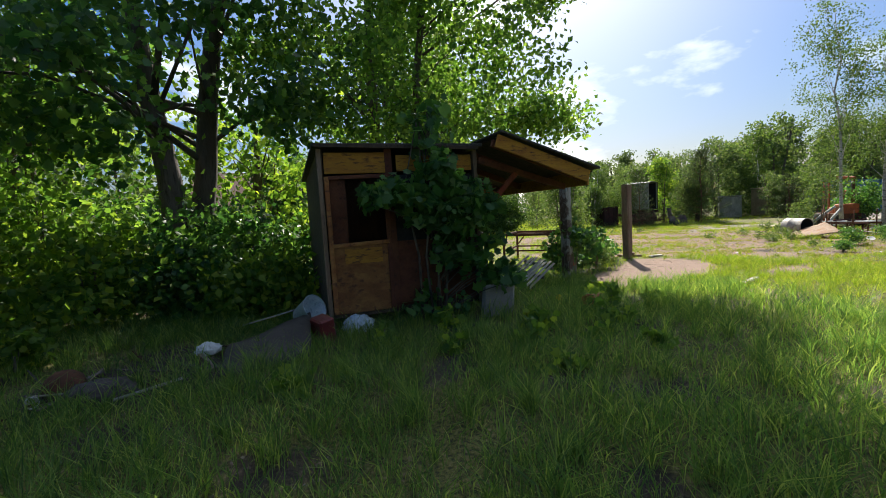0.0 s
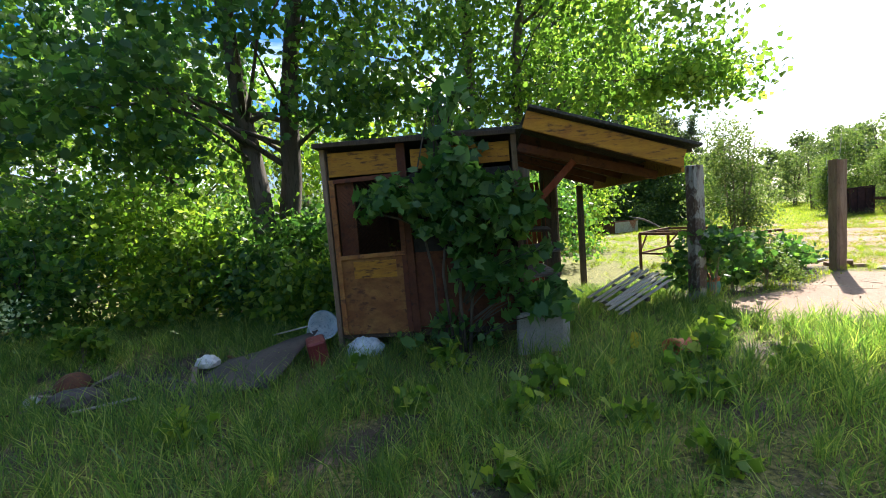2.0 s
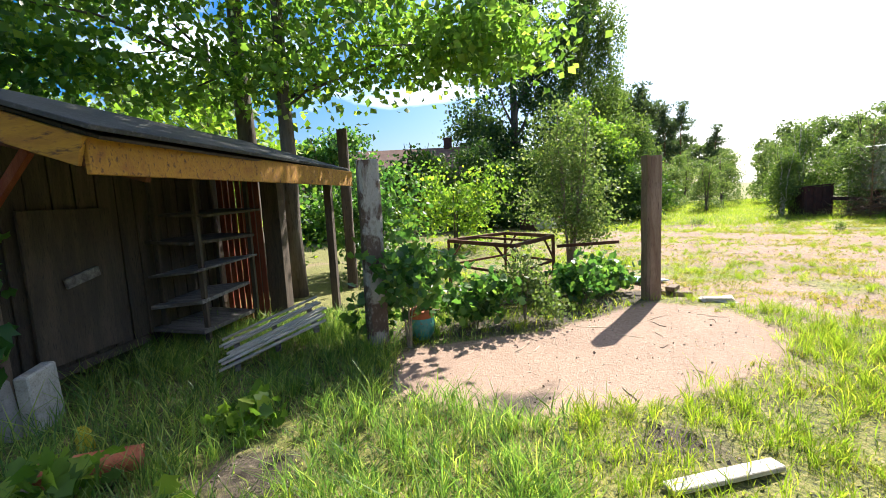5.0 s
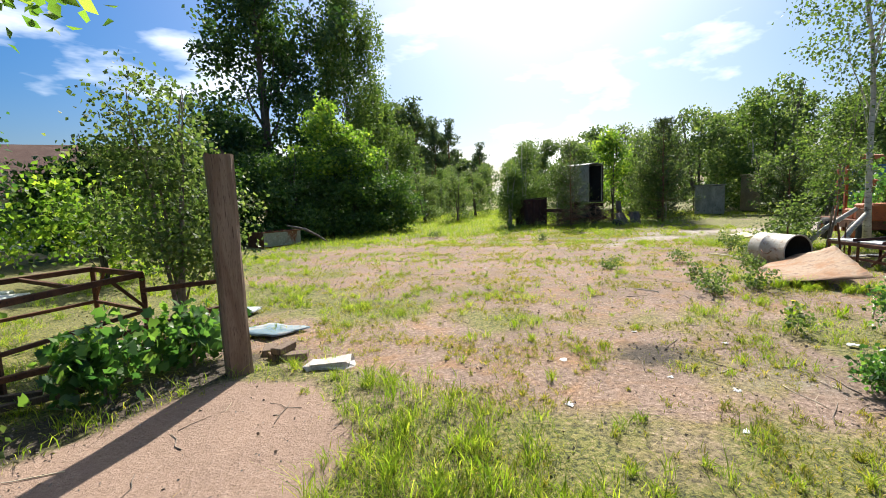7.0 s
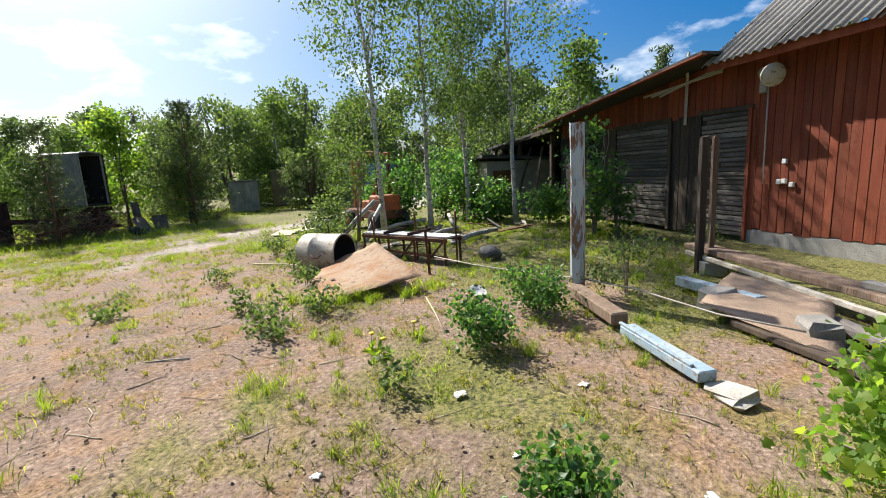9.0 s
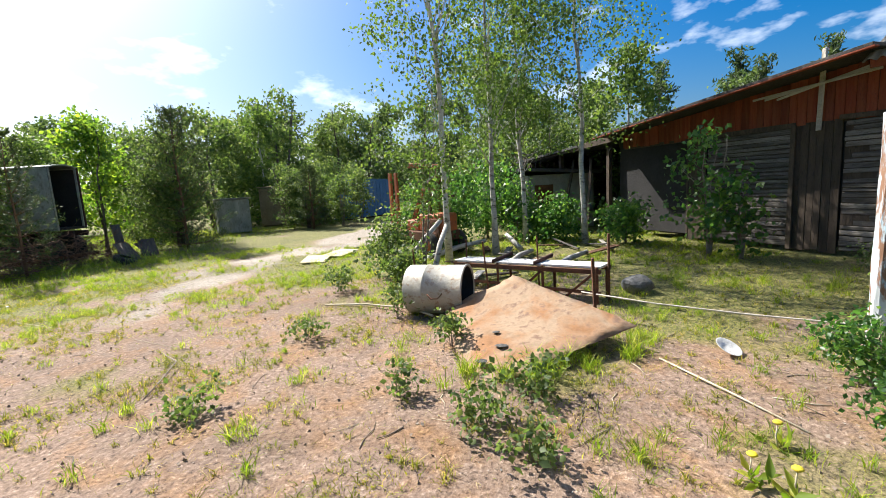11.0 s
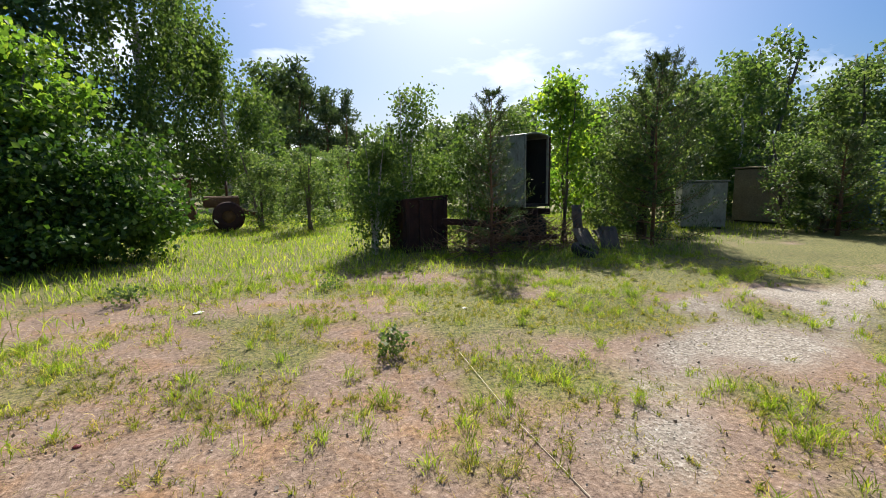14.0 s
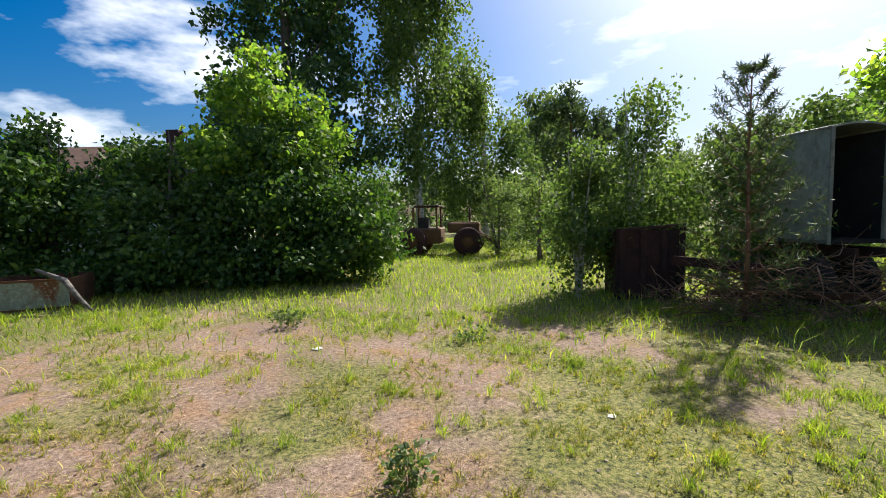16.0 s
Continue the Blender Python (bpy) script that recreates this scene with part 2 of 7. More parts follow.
M_YELLOW = surface("peeling_ochre_paint", (0.5, 0.25, 0.025), (0.36, 0.15, 0.025), (0.1, 0.045, 0.02), (2.6, 9), (0.7, 4, 3), 0.85, cut=(0.4, 0.7), vary=0.22)
M_OLDPLY = surface("rust_stained_panel", (0.26, 0.1, 0.03), (0.4, 0.2, 0.06), (0.1, 0.04, 0.02), (3.2, 9), (1, 1, 1.5), 0.85, cut=(0.42, 0.66), vary=0.3)
M_BROWNPANEL = surface("red_brown_panel", (0.13, 0.036, 0.018), (0.2, 0.07, 0.03), (0.055, 0.02, 0.014), (2, 9), (1, 1, 1), 0.85, vary=0.3)
M_PEEL = surface("peeling_blue_white_paint", (0.6, 0.65, 0.68), (0.28, 0.15, 0.09), (0.36, 0.5, 0.6), (4.5, 14), (1.6, 1.6, 0.5), 0.8, cut=(0.5, 0.54), vary=0.2)
M_BLUEBEAM = surface("pale_blue_paint", (0.28, 0.4, 0.5), (0.42, 0.5, 0.56), (0.24, 0.19, 0.15), (4, 26), (1, 1, 1), 0.7, vary=0.15)
M_CREAM = surface("dirty_cream_enamel", (0.5, 0.46, 0.38), (0.58, 0.55, 0.48), (0.28, 0.18, 0.11), (3, 12), rough=0.6, vary=0.16)
M_CONCRETE = surface("grey_concrete", (0.33, 0.31, 0.285), (0.42, 0.4, 0.37), (0.2, 0.19, 0.175), (3, 40), rough=0.95)
M_WHITE = surface("soiled_white", (0.68, 0.68, 0.66), (0.78, 0.78, 0.77), (0.45, 0.43, 0.4), (5, 30), rough=0.7, vary=0.12)
M_BAG = surface("pale_blue_plastic", (0.42, 0.54, 0.62), (0.6, 0.68, 0.72), (0.22, 0.29, 0.34), (6, 22), rough=0.4, vary=0.15)
M_TEAL = surface("teal_glaze", (0.03, 0.2, 0.2), (0.05, 0.27, 0.26), (0.12, 0.13, 0.1), (5, 30), rough=0.4)
M_TERRA = surface("orange_clay", (0.52, 0.13, 0.05), (0.62, 0.2, 0.09), (0.3, 0.085, 0.04), (5, 30), rough=0.75)
M_RED = surface("faded_red_plastic", (0.24, 0.03, 0.03), (0.3, 0.055, 0.045), (0.12, 0.02, 0.02), (5, 30), rough=0.5)
M_SHEETDARK = surface("grey_brown_sheet", (0.105, 0.088, 0.075), (0.15, 0.125, 0.105), (0.06, 0.05, 0.042), (2, 25), rough=0.85)
M_ROOF = surface("grey_corrugated_cement", (0.36, 0.34, 0.31), (0.44, 0.415, 0.385), (0.22, 0.21, 0.19), (1.5, 24), (1, 1, 1), 0.95)
M_TARPAPER = surface("black_roofing_felt", (0.035, 0.034, 0.034), (0.06, 0.058, 0.055), (0.1, 0.095, 0.09), (2, 30), rough=0.8)
M_GREYVAN = surface("faded_grey_van_panel", (0.24, 0.26, 0.23), (0.38, 0.4, 0.35), (0.15, 0.14, 0.11), (2.2, 9), (1, 1, 0.6), 0.65, vary=0.25)
# near-black colour standing in for the darkness of unlit insides
M_VOID = surface("shade_black_interior", (0.018, 0.017, 0.019), (0.03, 0.028, 0.03), None, (2, 20), rough=0.9)
M_BLUESTEEL = surface("blue_container_steel", (0.05, 0.16, 0.36), (0.08, 0.2, 0.4), (0.03, 0.1, 0.22), (1.5, 20), rough=0.55, vary=0.12)
M_ORANGE = surface("faded_orange_machine_paint", (0.5, 0.13, 0.035), (0.36, 0.1, 0.04), (0.17, 0.055, 0.03), (3, 24), rough=0.7, vary=0.2)
M_OCHREMACHINE = surface("dull_yellow_machine_paint", (0.2, 0.1, 0.035), (0.13, 0.06, 0.03), (0.07, 0.035, 0.022), (2, 18), rough=0.75)
M_RUBBER = surface("old_rubber", (0.025, 0.024, 0.023), (0.045, 0.042, 0.04), None, (5, 40), rough=0.85)
M_TILE = surface("red_roof_tiles", (0.17, 0.09, 0.065), (0.22, 0.13, 0.095), (0.1, 0.06, 0.045), (2, 16), rough=0.9)
M_PLASTER = surface("white_plaster", (0.72, 0.71, 0.68), (0.79, 0.78, 0.76), (0.6, 0.58, 0.54), (1, 14), rough=0.9, vary=0.08)
M_WINDOW = surface("dim_glass", (0.03, 0.035, 0.04), (0.05, 0.055, 0.06), None, (2, 10), rough=0.1, bump=0.02)
M_ROCK = surface("dark_stone", (0.1, 0.1, 0.1), (0.2, 0.2, 0.195), (0.05, 0.05, 0.05), (4, 25), rough=0.9, bump=0.9)
M_STRAWTWIG = surface("pale_dry_stem", (0.52, 0.44, 0.3), (0.6, 0.53, 0.4), None, (6, 30), rough=0.85)
M_YFLOWER = surface("yellow_petals", (0.75, 0.58, 0.02), (0.8, 0.65, 0.04), None, (8, 30), rough=0.7)
M_PEBBLE = surface("pale_pebble", (0.46, 0.42, 0.37), (0.6, 0.57, 0.52), (0.3, 0.27, 0.24), (8, 40), rough=0.9, vary=0.35)


# ---- builders ----
def mesh_of(name, bm, mat):
    me = bpy.data.meshes.new(name)
    bm.to_mesh(me)
    bm.free()
    me.materials.append(mat)
    return me


def part(name, bm, mat, parent, label="", m=None):
    ob = new(name, mesh_of(name, bm, mat))
    ob.parent = parent
    if m is not None:
        ob.matrix_basis = m
    return tagged(ob, label)


def thing(name, label, category, m=None, group="", kind=""):
    ob = new(name)
    ob.empty_display_size = 0.1
    if m is not None:
        ob.matrix_basis = m
    return tagged(ob, label, category, group, kind)


def single(name, bm, mat, label, category, m=None, group="", kind=""):
    ob = new(name, mesh_of(name, bm, mat))
    if m is not None:
        ob.matrix_basis = m
    return tagged(ob, label, category, group, kind)


def box(size, at=(0, 0, 0), turn=(0, 0, 0), bm=None, bevel=0.0, jitter=0.0, rnd=None):
    """A bevelled, slightly uneven block."""
    own = bmesh.new()
    bmesh.ops.create_cube(own, size=1.0)
    bmesh.ops.scale(own, vec=size, verts=own.verts)
    if bevel:
        bmesh.ops.bevel(own, geom=list(own.edges), offset=bevel, segments=1, affect="EDGES", profile=0.5)
    if jitter:
        for v in own.verts:
            v.co += Vector(((rnd or random).uniform(-jitter, jitter) for _ in range(3)))
    bmesh.ops.transform(own, matrix=pose(*at, *turn), verts=own.verts)
    return joined(bm, own)


def joined(bm, own):
    if bm is None:
        return own
    me = bpy.data.meshes.new("tmp")
    own.to_mesh(me)
    own.free()
    bm.from_mesh(me)
    bpy.data.meshes.remove(me)
    return bm


def beam(p, q, w, h, bm=None, bevel=0.004, up=(0, 0, 1)):
    """A squared timber from p to q."""
    p, q = Vector(p), Vector(q)
    d = q - p
    z = d.normalized()
    u = Vector(up)
    if abs(z.dot(u)) > 0.98:
        u = Vector((0, 1, 0))
    x = u.cross(z).normalized()
    y = z.cross(x)
    m = Matrix((x, y, z)).transposed().to_4x4()
    m.translation = (p + q) / 2
    own = bmesh.new()
    bmesh.ops.create_cube(own, size=1.0)
    bmesh.ops.scale(own, vec=(w, h, d.length), verts=own.verts)
    if bevel:
        bmesh.ops.bevel(own, geom=list(own.edges), offset=bevel, segments=1, affect="EDGES", profile=0.5)
    bmesh.ops.transform(own, matrix=m, verts=own.verts)
    return joined(bm, own)


def tube_data(points, radii, sides=7):
    """Vertices and faces of a tapered tube along points."""
    vs, fs = [], []
    pts = [Vector(p) for p in points]
    for i, p in enumerate(pts):
        d = (pts[min(i + 1, len(pts) - 1)] - pts[max(i - 1, 0)]).normalized()
        a = d.orthogonal().normalized() if i == 0 else (a - d * a.dot(d)).normalized()
        b = d.cross(a)
        for k in range(sides):
            ang = 2 * math.pi * k / sides
            vs.append(p + (a * math.cos(ang) + b * math.sin(ang)) * radii[i])
    for i in range(len(pts) - 1):
        for k in range(sides):
            k2 = (k + 1) % sides
            fs.append((i * sides + k, i * sides + k2, (i + 1) * sides + k2, (i + 1) * sides + k))
    fs.append(tuple(range(sides))[::-1])
    fs.append(tuple(range((len(pts) - 1) * sides, len(pts) * sides)))
    return vs, fs


def tubes(specs):
    """One mesh of several tubes: (points, radii, sides)."""
    V, F = [], []
    for pts, radii, sides in specs:
        vs, fs = tube_data(pts, radii, sides)
        o = len(V)
        V += [tuple(v) for v in vs]
        F += [tuple(i + o for i in f) for f in fs]
    me = bpy.data.meshes.new("tubes")
    me.from_pydata(V, [], F)
    me.shade_smooth()
    return me


def tube_bm(points, radii, sides=7, bm=None):
    own = bmesh.new()
    me = tubes([(points, radii, sides)])
    own.from_mesh(me)
    bpy.data.meshes.remove(me)
    return joined(bm, own)


def lathe(profile, sides=20, closed=True):
    """A turned body from (radius, height) pairs."""
    bm = bmesh.new()
    rings = []
    for r, z in profile:
        rings.append([bm.verts.new((r * math.cos(2 * math.pi * k / sides), r * math.sin(2 * math.pi * k / sides), z)) for k in range(sides)])
    for a, b in zip(rings, rings[1:]):
        for k in range(sides):
            bm.faces.new((a[k], a[(k + 1) % sides], b[(k + 1) % sides], b[k]))
    if closed:
        bm.faces.new(rings[0][::-1])
    for f in bm.faces:
        f.smooth = True
    return bm


def leaf_mesh(name, centres, sizes, mat, rng, droop=0.3, aspect=0.75, lobed=False):
    """Folded leaves at the given centres, as one mesh."""
    n = len(centres)
    d = rng.normal(size=(n, 3))
    d[:, 2] -= droop
    d /= np.linalg.norm(d, axis=1)[:, None]
    r = rng.normal(size=(n, 3))
    s = np.cross(d, r)
    s /= np.linalg.norm(s, axis=1)[:, None] + 1e-9
    u = np.cross(s, d)
    L = sizes[:, None]
    if lobed:
        # a broad five-pointed outline
        prof = [(0, 0), (0.18, 0.5), (0.5, 0.32), (0.62, 0.58), (0.78, 0.26), (1.0, 0.0)]
        pts = [centres + d * L * a + s * L * b * aspect * 1.3 + u * L * 0.18 * b for a, b in prof]
        pts += [centres + d * L * a - s * L * b * aspect * 1.3 + u * L * 0.18 * b for a, b in prof[1:-1][::-1]]
        k = len(pts)
        V = np.stack(pts, 1).reshape(-1, 3)
        faces = [(0, 1, 2, 3, 4, 5), (0, 5, 6, 7, 8, 9)]
        idx = np.array([f for f in faces])
        allf = (np.arange(n)[:, None, None] * k + idx[None]).reshape(-1, 6)
        sides = 6
    else:
        mid = centres + d * L * 0.45
        V = np.stack([centres, mid + s * L * aspect * 0.5 + u * L * 0.12, centres + d * L, mid - s * L * aspect * 0.5 + u * L * 0.12], 1).reshape(-1, 3)
        k = 4
        idx = np.array([(0, 1, 2), (0, 2, 3)])
        allf = (np.arange(n)[:, None, None] * k + idx[None]).reshape(-1, 3)
        sides = 3
    me = bpy.data.meshes.new(name)
    me.vertices.add(len(V))
    me.vertices.foreach_set("co", V.astype(np.float32).ravel())
    me.loops.add(allf.size)
    me.loops.foreach_set("vertex_index", allf.astype(np.int32).ravel())
    me.polygons.add(len(allf))
    me.polygons.foreach_set("loop_start", np.arange(0, allf.size, sides, dtype=np.int32))
    me.polygons.foreach_set("loop_total", np.full(len(allf), sides, dtype=np.int32))
    me.update(calc_edges=True)
    me.materials.append(mat)
    return me


def crown_points(rng, lobes, n, clump=0.35, per=45, shell=0.55, weep=False):
    """Clumped leaf places in ellipsoid lobes: (x, y, z, rx, ry, rz, weight)."""
    lobes = np.array(lobes, float)
    sub = []
    for lb in lobes:
        sub.append([*lb[:3], *(lb[3:6] * 0.7), lb[6] * 0.35])
        for _ in range(15):
            v = rng.normal(size=3)
            v /= np.linalg.norm(v)
            q = rng.uniform(0.22, 0.44)
            sub.append([*(lb[:3] + v * lb[3:6] * rng.uniform(0.45, 0.95)), *(lb[3:6] * q), lb[6] * q * q])
    lobes = np.array(sub)
    w = lobes[:, 6] / lobes[:, 6].sum()
    k = max(1, n // per)
    which = rng.choice(len(lobes), size=k, p=w)
    d = rng.normal(size=(k, 3))
    d /= np.linalg.norm(d, axis=1)[:, None]
    rad = shell + (1 - shell) * rng.random(k) ** 0.7
    rad *= 1 + 0.16 * rng.normal(size=k)
    cc = lobes[which, :3] + d * rad[:, None] * lobes[which, 3:6]
    out = cc[rng.integers(0, k, n)] + rng.normal(size=(n, 3)) * clump * np.array([0.5, 0.5, 1.9] if weep else [1, 1, 0.7])
    return out, cc


def tree(name, label, category, at, height, girth, lobes, leaves, size, leafmat, barkmat, seed, lean=(0, 0), limbs=14, clump=0.35, fork=0.3,
         droop=0.3, aspect=0.75, lobed=False, stems=1, group="", per=45, shell=0.55, low=0.06):
    """A tree or shrub: tapered trunk with limbs, and a crown of leaves in clumps."""
    rng = np.random.default_rng(seed)
    rnd = random.Random(seed)
    root = thing(name, label, category, pose(*at), group)
    pts, centres = crown_points(rng, lobes, leaves, clump, per, shell, droop > 0.9)
    specs = []
    for s in range(stems):
        ox, oy = (rnd.uniform(-0.22, 0.22) * girth * 8, rnd.uniform(-0.22, 0.22) * girth * 8) if stems > 1 else (0, 0)
        lx, ly = lean[0] + (rnd.uniform(-0.12, 0.12) * height if stems > 1 else 0), lean[1] + (rnd.uniform(-0.12, 0.12) * height if stems > 1 else 0)
        spine, rad = [], []
        for i in range(9):
            f = i / 8
            spine.append(Vector((ox + lx * f + rnd.uniform(-1, 1) * 0.018 * height * f, oy + ly * f + rnd.uniform(-1, 1) * 0.018 * height * f, -0.1 + f * height * 0.93)))
            rad.append(girth * (1.35 if i == 0 else 1) * (1 - 0.86 * f))
        specs.append((spine, rad, 9))
        order = list(range(len(centres)))
        rnd.shuffle(order)
        for j in order[: max(1, limbs // stems)]:
            c = Vector(centres[j])
            f = min(0.95, max(fork * rnd.uniform(0.8, 1.1), c.z / height - 0.1 - rnd.uniform(0, 0.16)))
            i = min(7, int(f * 8))
            a = spine[i].lerp(spine[i + 1], f * 8 - i)
            r0 = girth * (1 - 0.86 * f) * rnd.uniform(0.16, 0.42)
            b = a.lerp(c, 0.5) + Vector((rnd.uniform(-0.1, 0.1), rnd.uniform(-0.1, 0.1), rnd.uniform(0.0, 0.14))) * (c - a).length
            b1, b2 = a.lerp(b, 0.5), b.lerp(c, 0.5)
            specs.append(([a, b1, b, b2, c], [r0, r0 * 0.75, r0 * 0.55, r0 * 0.36, 0.006], 5))
    me = tubes(specs)
    me.materials.append(barkmat)
    trunk = new("trunk", me)
    trunk.parent = root
    pts = pts[pts[:, 2] > low]
    sz = size * rng.uniform(0.65, 1.25, len(pts))
    crown = new("crown", leaf_mesh("crown", pts, sz, leafmat, rng, droop, aspect, lobed))
    crown.parent = root
    return root


def polygon_depth(px, py, poly):
    """Signed distance to a polygon: positive inside."""
    inside = np.zeros(px.shape, bool)
    dist = np.full(px.shape, 1e9)
    for (x0, y0), (x1, y1) in zip(poly, poly[1:] + poly[:1]):
        c = ((y0 > py) != (y1 > py)) & (px < (x1 - x0) * (py - y0) / (y1 - y0 + 1e-12) + x0)
        inside ^= c
        t = np.clip(((px - x0) * (x1 - x0) + (py - y0) * (y1 - y0)) / ((x1 - x0) ** 2 + (y1 - y0) ** 2), 0, 1)
        dist = np.minimum(dist, np.hypot(px - x0 - t * (x1 - x0), py - y0 - t * (y1 - y0)))
    return np.where(inside, dist, -dist)


def line_distance(px, py, line):
    dist = np.full(px.shape, 1e9)
    for (x0, y0), (x1, y1) in zip(line, line[1:]):
        t = np.clip(((px - x0) * (x1 - x0) + (py - y0) * (y1 - y0)) / ((x1 - x0) ** 2 + (y1 - y0) ** 2), 0, 1)
        dist = np.minimum(dist, np.hypot(px - x0 - t * (x1 - x0), py - y0 - t * (y1 - y0)))
    return dist


def wave(x, y, s, k):
    """A smooth uneven field in -1..1."""
    return (np.sin(x * s + 1.3 * k + 1.7 * np.sin(y * s * 0.63 + k)) + np.sin(y * s * 1.13 + 2.1 * k + 1.4 * np.sin(x * s * 0.71 - k)) + np.sin((x + y) * s * 0.57 + 3.3 * k)) / 3


SAND = [(-1.5, 2.5), (-1.55, 3.5), (0.0, 3.95), (1.6, 5.0), (2.25, 4.6), (2.4, 3.5), (2.05, 3.05), (1.5, 2.65), (0.7, 2.2), (-0.5, 2.05)]
ROAD = [(4.5, 6.0), (7.5, 8.2), (10.5, 10.3), (13.0, 11.0), (15.7, 10.6), (19.0, 9.8), (24.0, 8.8), (30.0, 9.4), (40, 9.0), (60, 4)]


def fields(x, y):
    """Sand, gravel, lush grass and dark litter over the plan, each 0..1."""
    sand = np.clip(polygon_depth(x, y, SAND) / 0.3 + 0.5, 0, 1)
    trod = line_distance(x, y, [(-3.2, -1.5), (-1.4, 0.0), (0.4, 1.0), (2.4, 1.7), (3.6, 2.0)])
    sand = np.maximum(sand, np.clip(0.85 * np.exp(-((trod / 0.38) ** 2)) * (0.45 + 0.9 * wave(x, y, 3.1, 4.0)), 0, 0.8))
    rd = line_distance(x, y, ROAD)
    width = 0.5 + 0.07 * np.clip(x - 8, 0, 14) + 0.35 * wave(x, y, 2.1, 8.0)
    gravel = np.clip((width - rd) / 0.8 + 0.45, 0, 1) * np.clip((x - 7) / 6, 0.1, 1) * np.clip(0.62 + 0.5 * wave(x, y, 3.3, 6.0) + 0.03 * np.clip(x - 14, 0, 12), 0, 1)
    gravel = np.maximum(gravel, np.clip(0.62 * np.exp(-(((x - 5.6) / 0.9) ** 2 + ((y - 2.75) / 0.6) ** 2)) * (0.8 + 0.5 * wave(x, y, 6.3, 2.0)), 0, 1))
    yard = np.hypot((x - 7.2) / 5.2, (y - 8.4) / 5.8)
    lush = np.clip(0.08 + (yard - 0.5) / 1.05, 0.08, 1)
    lush *= 1 - 0.72 * np.exp(-(((x - 7.6) / 4.0) ** 2 + ((y - 13.0) / 4.0) ** 2))
    lush = np.maximum(lush, 0.75 * np.exp(-(((x - 3.2) / 1.6) ** 2 + ((y - 3.4) / 1.3) ** 2)))
    lush = np.maximum(lush, 0.8 * np.exp(-(((x - 9.3) / 0.8) ** 2 + ((y - 13.6) / 1.2) ** 2)))
    lush *= 1 - 0.9 * np.exp(-(((x - 10.45) / 0.9) ** 2 + ((y - 14.4) / 0.5) ** 2))
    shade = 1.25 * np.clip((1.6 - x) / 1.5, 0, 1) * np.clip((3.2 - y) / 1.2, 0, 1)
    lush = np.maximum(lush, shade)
    lush += 0.4 * wave(x, y, 1.1, 2.0) + 0.42 * wave(x, y, 2.9, 5.0) + 0.18 * wave(x, y, 7.3, 1.0)
    lush = np.maximum(lush, 1.1 * np.clip((y - 15.5) / 3.0, 0, 1) * np.clip((x - 6.0) / 3, 0, 1) + 0.25 * wave(x, y, 2.9, 5.0))
    barnyard = np.exp(-(((x - 8.6) / 2.6) ** 2 + ((y - 3.0) / 2.2) ** 2))
    lush -= 0.3 * barnyard
    lush = np.clip(lush, 0, 1)
    lush *= 1 - 0.85 * np.clip(gravel + sand, 0, 1)
    heap = np.exp(-(((x + 8.4) / 1.2) ** 2 + ((y - 1.8) / 0.7) ** 2))
    bed = np.exp(-((line_distance(x, y, [(-1.6, 4.0), (0.0, 4.35), (1.6, 5.4)]) / 0.35) ** 2))
    burnt = np.exp(-(((x - 5.2) / 0.45) ** 2 + ((y - 3.7) / 0.35) ** 2)) + np.exp(-(((x - 7.7) / 0.5) ** 2 + ((y - 6.5) / 0.35) ** 2)) * 0.6
    # in the tree-shaded grass, litter also deepens the dark gaps between tufts
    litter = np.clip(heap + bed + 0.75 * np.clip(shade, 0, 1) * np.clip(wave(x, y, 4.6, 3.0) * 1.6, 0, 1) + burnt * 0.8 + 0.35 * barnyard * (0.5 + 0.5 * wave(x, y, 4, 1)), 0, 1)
    return sand, gravel, lush, litter


def ground_height(x, y):
    near = np.exp(-((np.hypot(x - 4, y - 8) / 40) ** 2))
    return (0.022 * wave(x, y, 1.7, 0.4) + 0.012 * wave(x, y, 5.1, 2.2)) * near - 0.03 * np.clip(polygon_depth(x, y, SAND) / 0.4, 0, 1)


def build_ground():
    axis = lambda a, b: np.concatenate([np.array([-900, -500, -280, -150, -90, -60, -40, -28]), np.arange(a, b, 0.2), np.array([48, 60, 90, 150, 280, 500, 900])])
    xs, ys = axis(-14, 34), axis(-8, 32)
    X, Y = np.meshgrid(xs, ys)
    Z = ground_height(X, Y)
    V = np.stack([X, Y, Z], -1).reshape(-1, 3)
    nx, ny = len(xs), len(ys)
    i = (np.arange(ny - 1)[:, None] * nx + np.arange(nx - 1)[None]).ravel()
    F = np.stack([i, i + 1, i + 1 + nx, i + nx], 1)
    me = bpy.data.meshes.new("ground")
    me.vertices.add(len(V))
    me.vertices.foreach_set("co", V.astype(np.float32).ravel())
    me.loops.add(F.size)
    me.loops.foreach_set("vertex_index", F.astype(np.int32).ravel())
    me.polygons.add(len(F))
    me.polygons.foreach_set("loop_start", np.arange(0, F.size, 4, dtype=np.int32))
    me.polygons.foreach_set("loop_total", np.full(len(F), 4, dtype=np.int32))
    me.update(calc_edges=True)
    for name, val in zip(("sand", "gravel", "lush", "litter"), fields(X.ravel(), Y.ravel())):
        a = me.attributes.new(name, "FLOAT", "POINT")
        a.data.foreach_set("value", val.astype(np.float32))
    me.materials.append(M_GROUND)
    me.shade_smooth()
    tagged(new("ground", me), "dry sandy yard with patchy grass and gravel tracks", "ground", kind="structure")


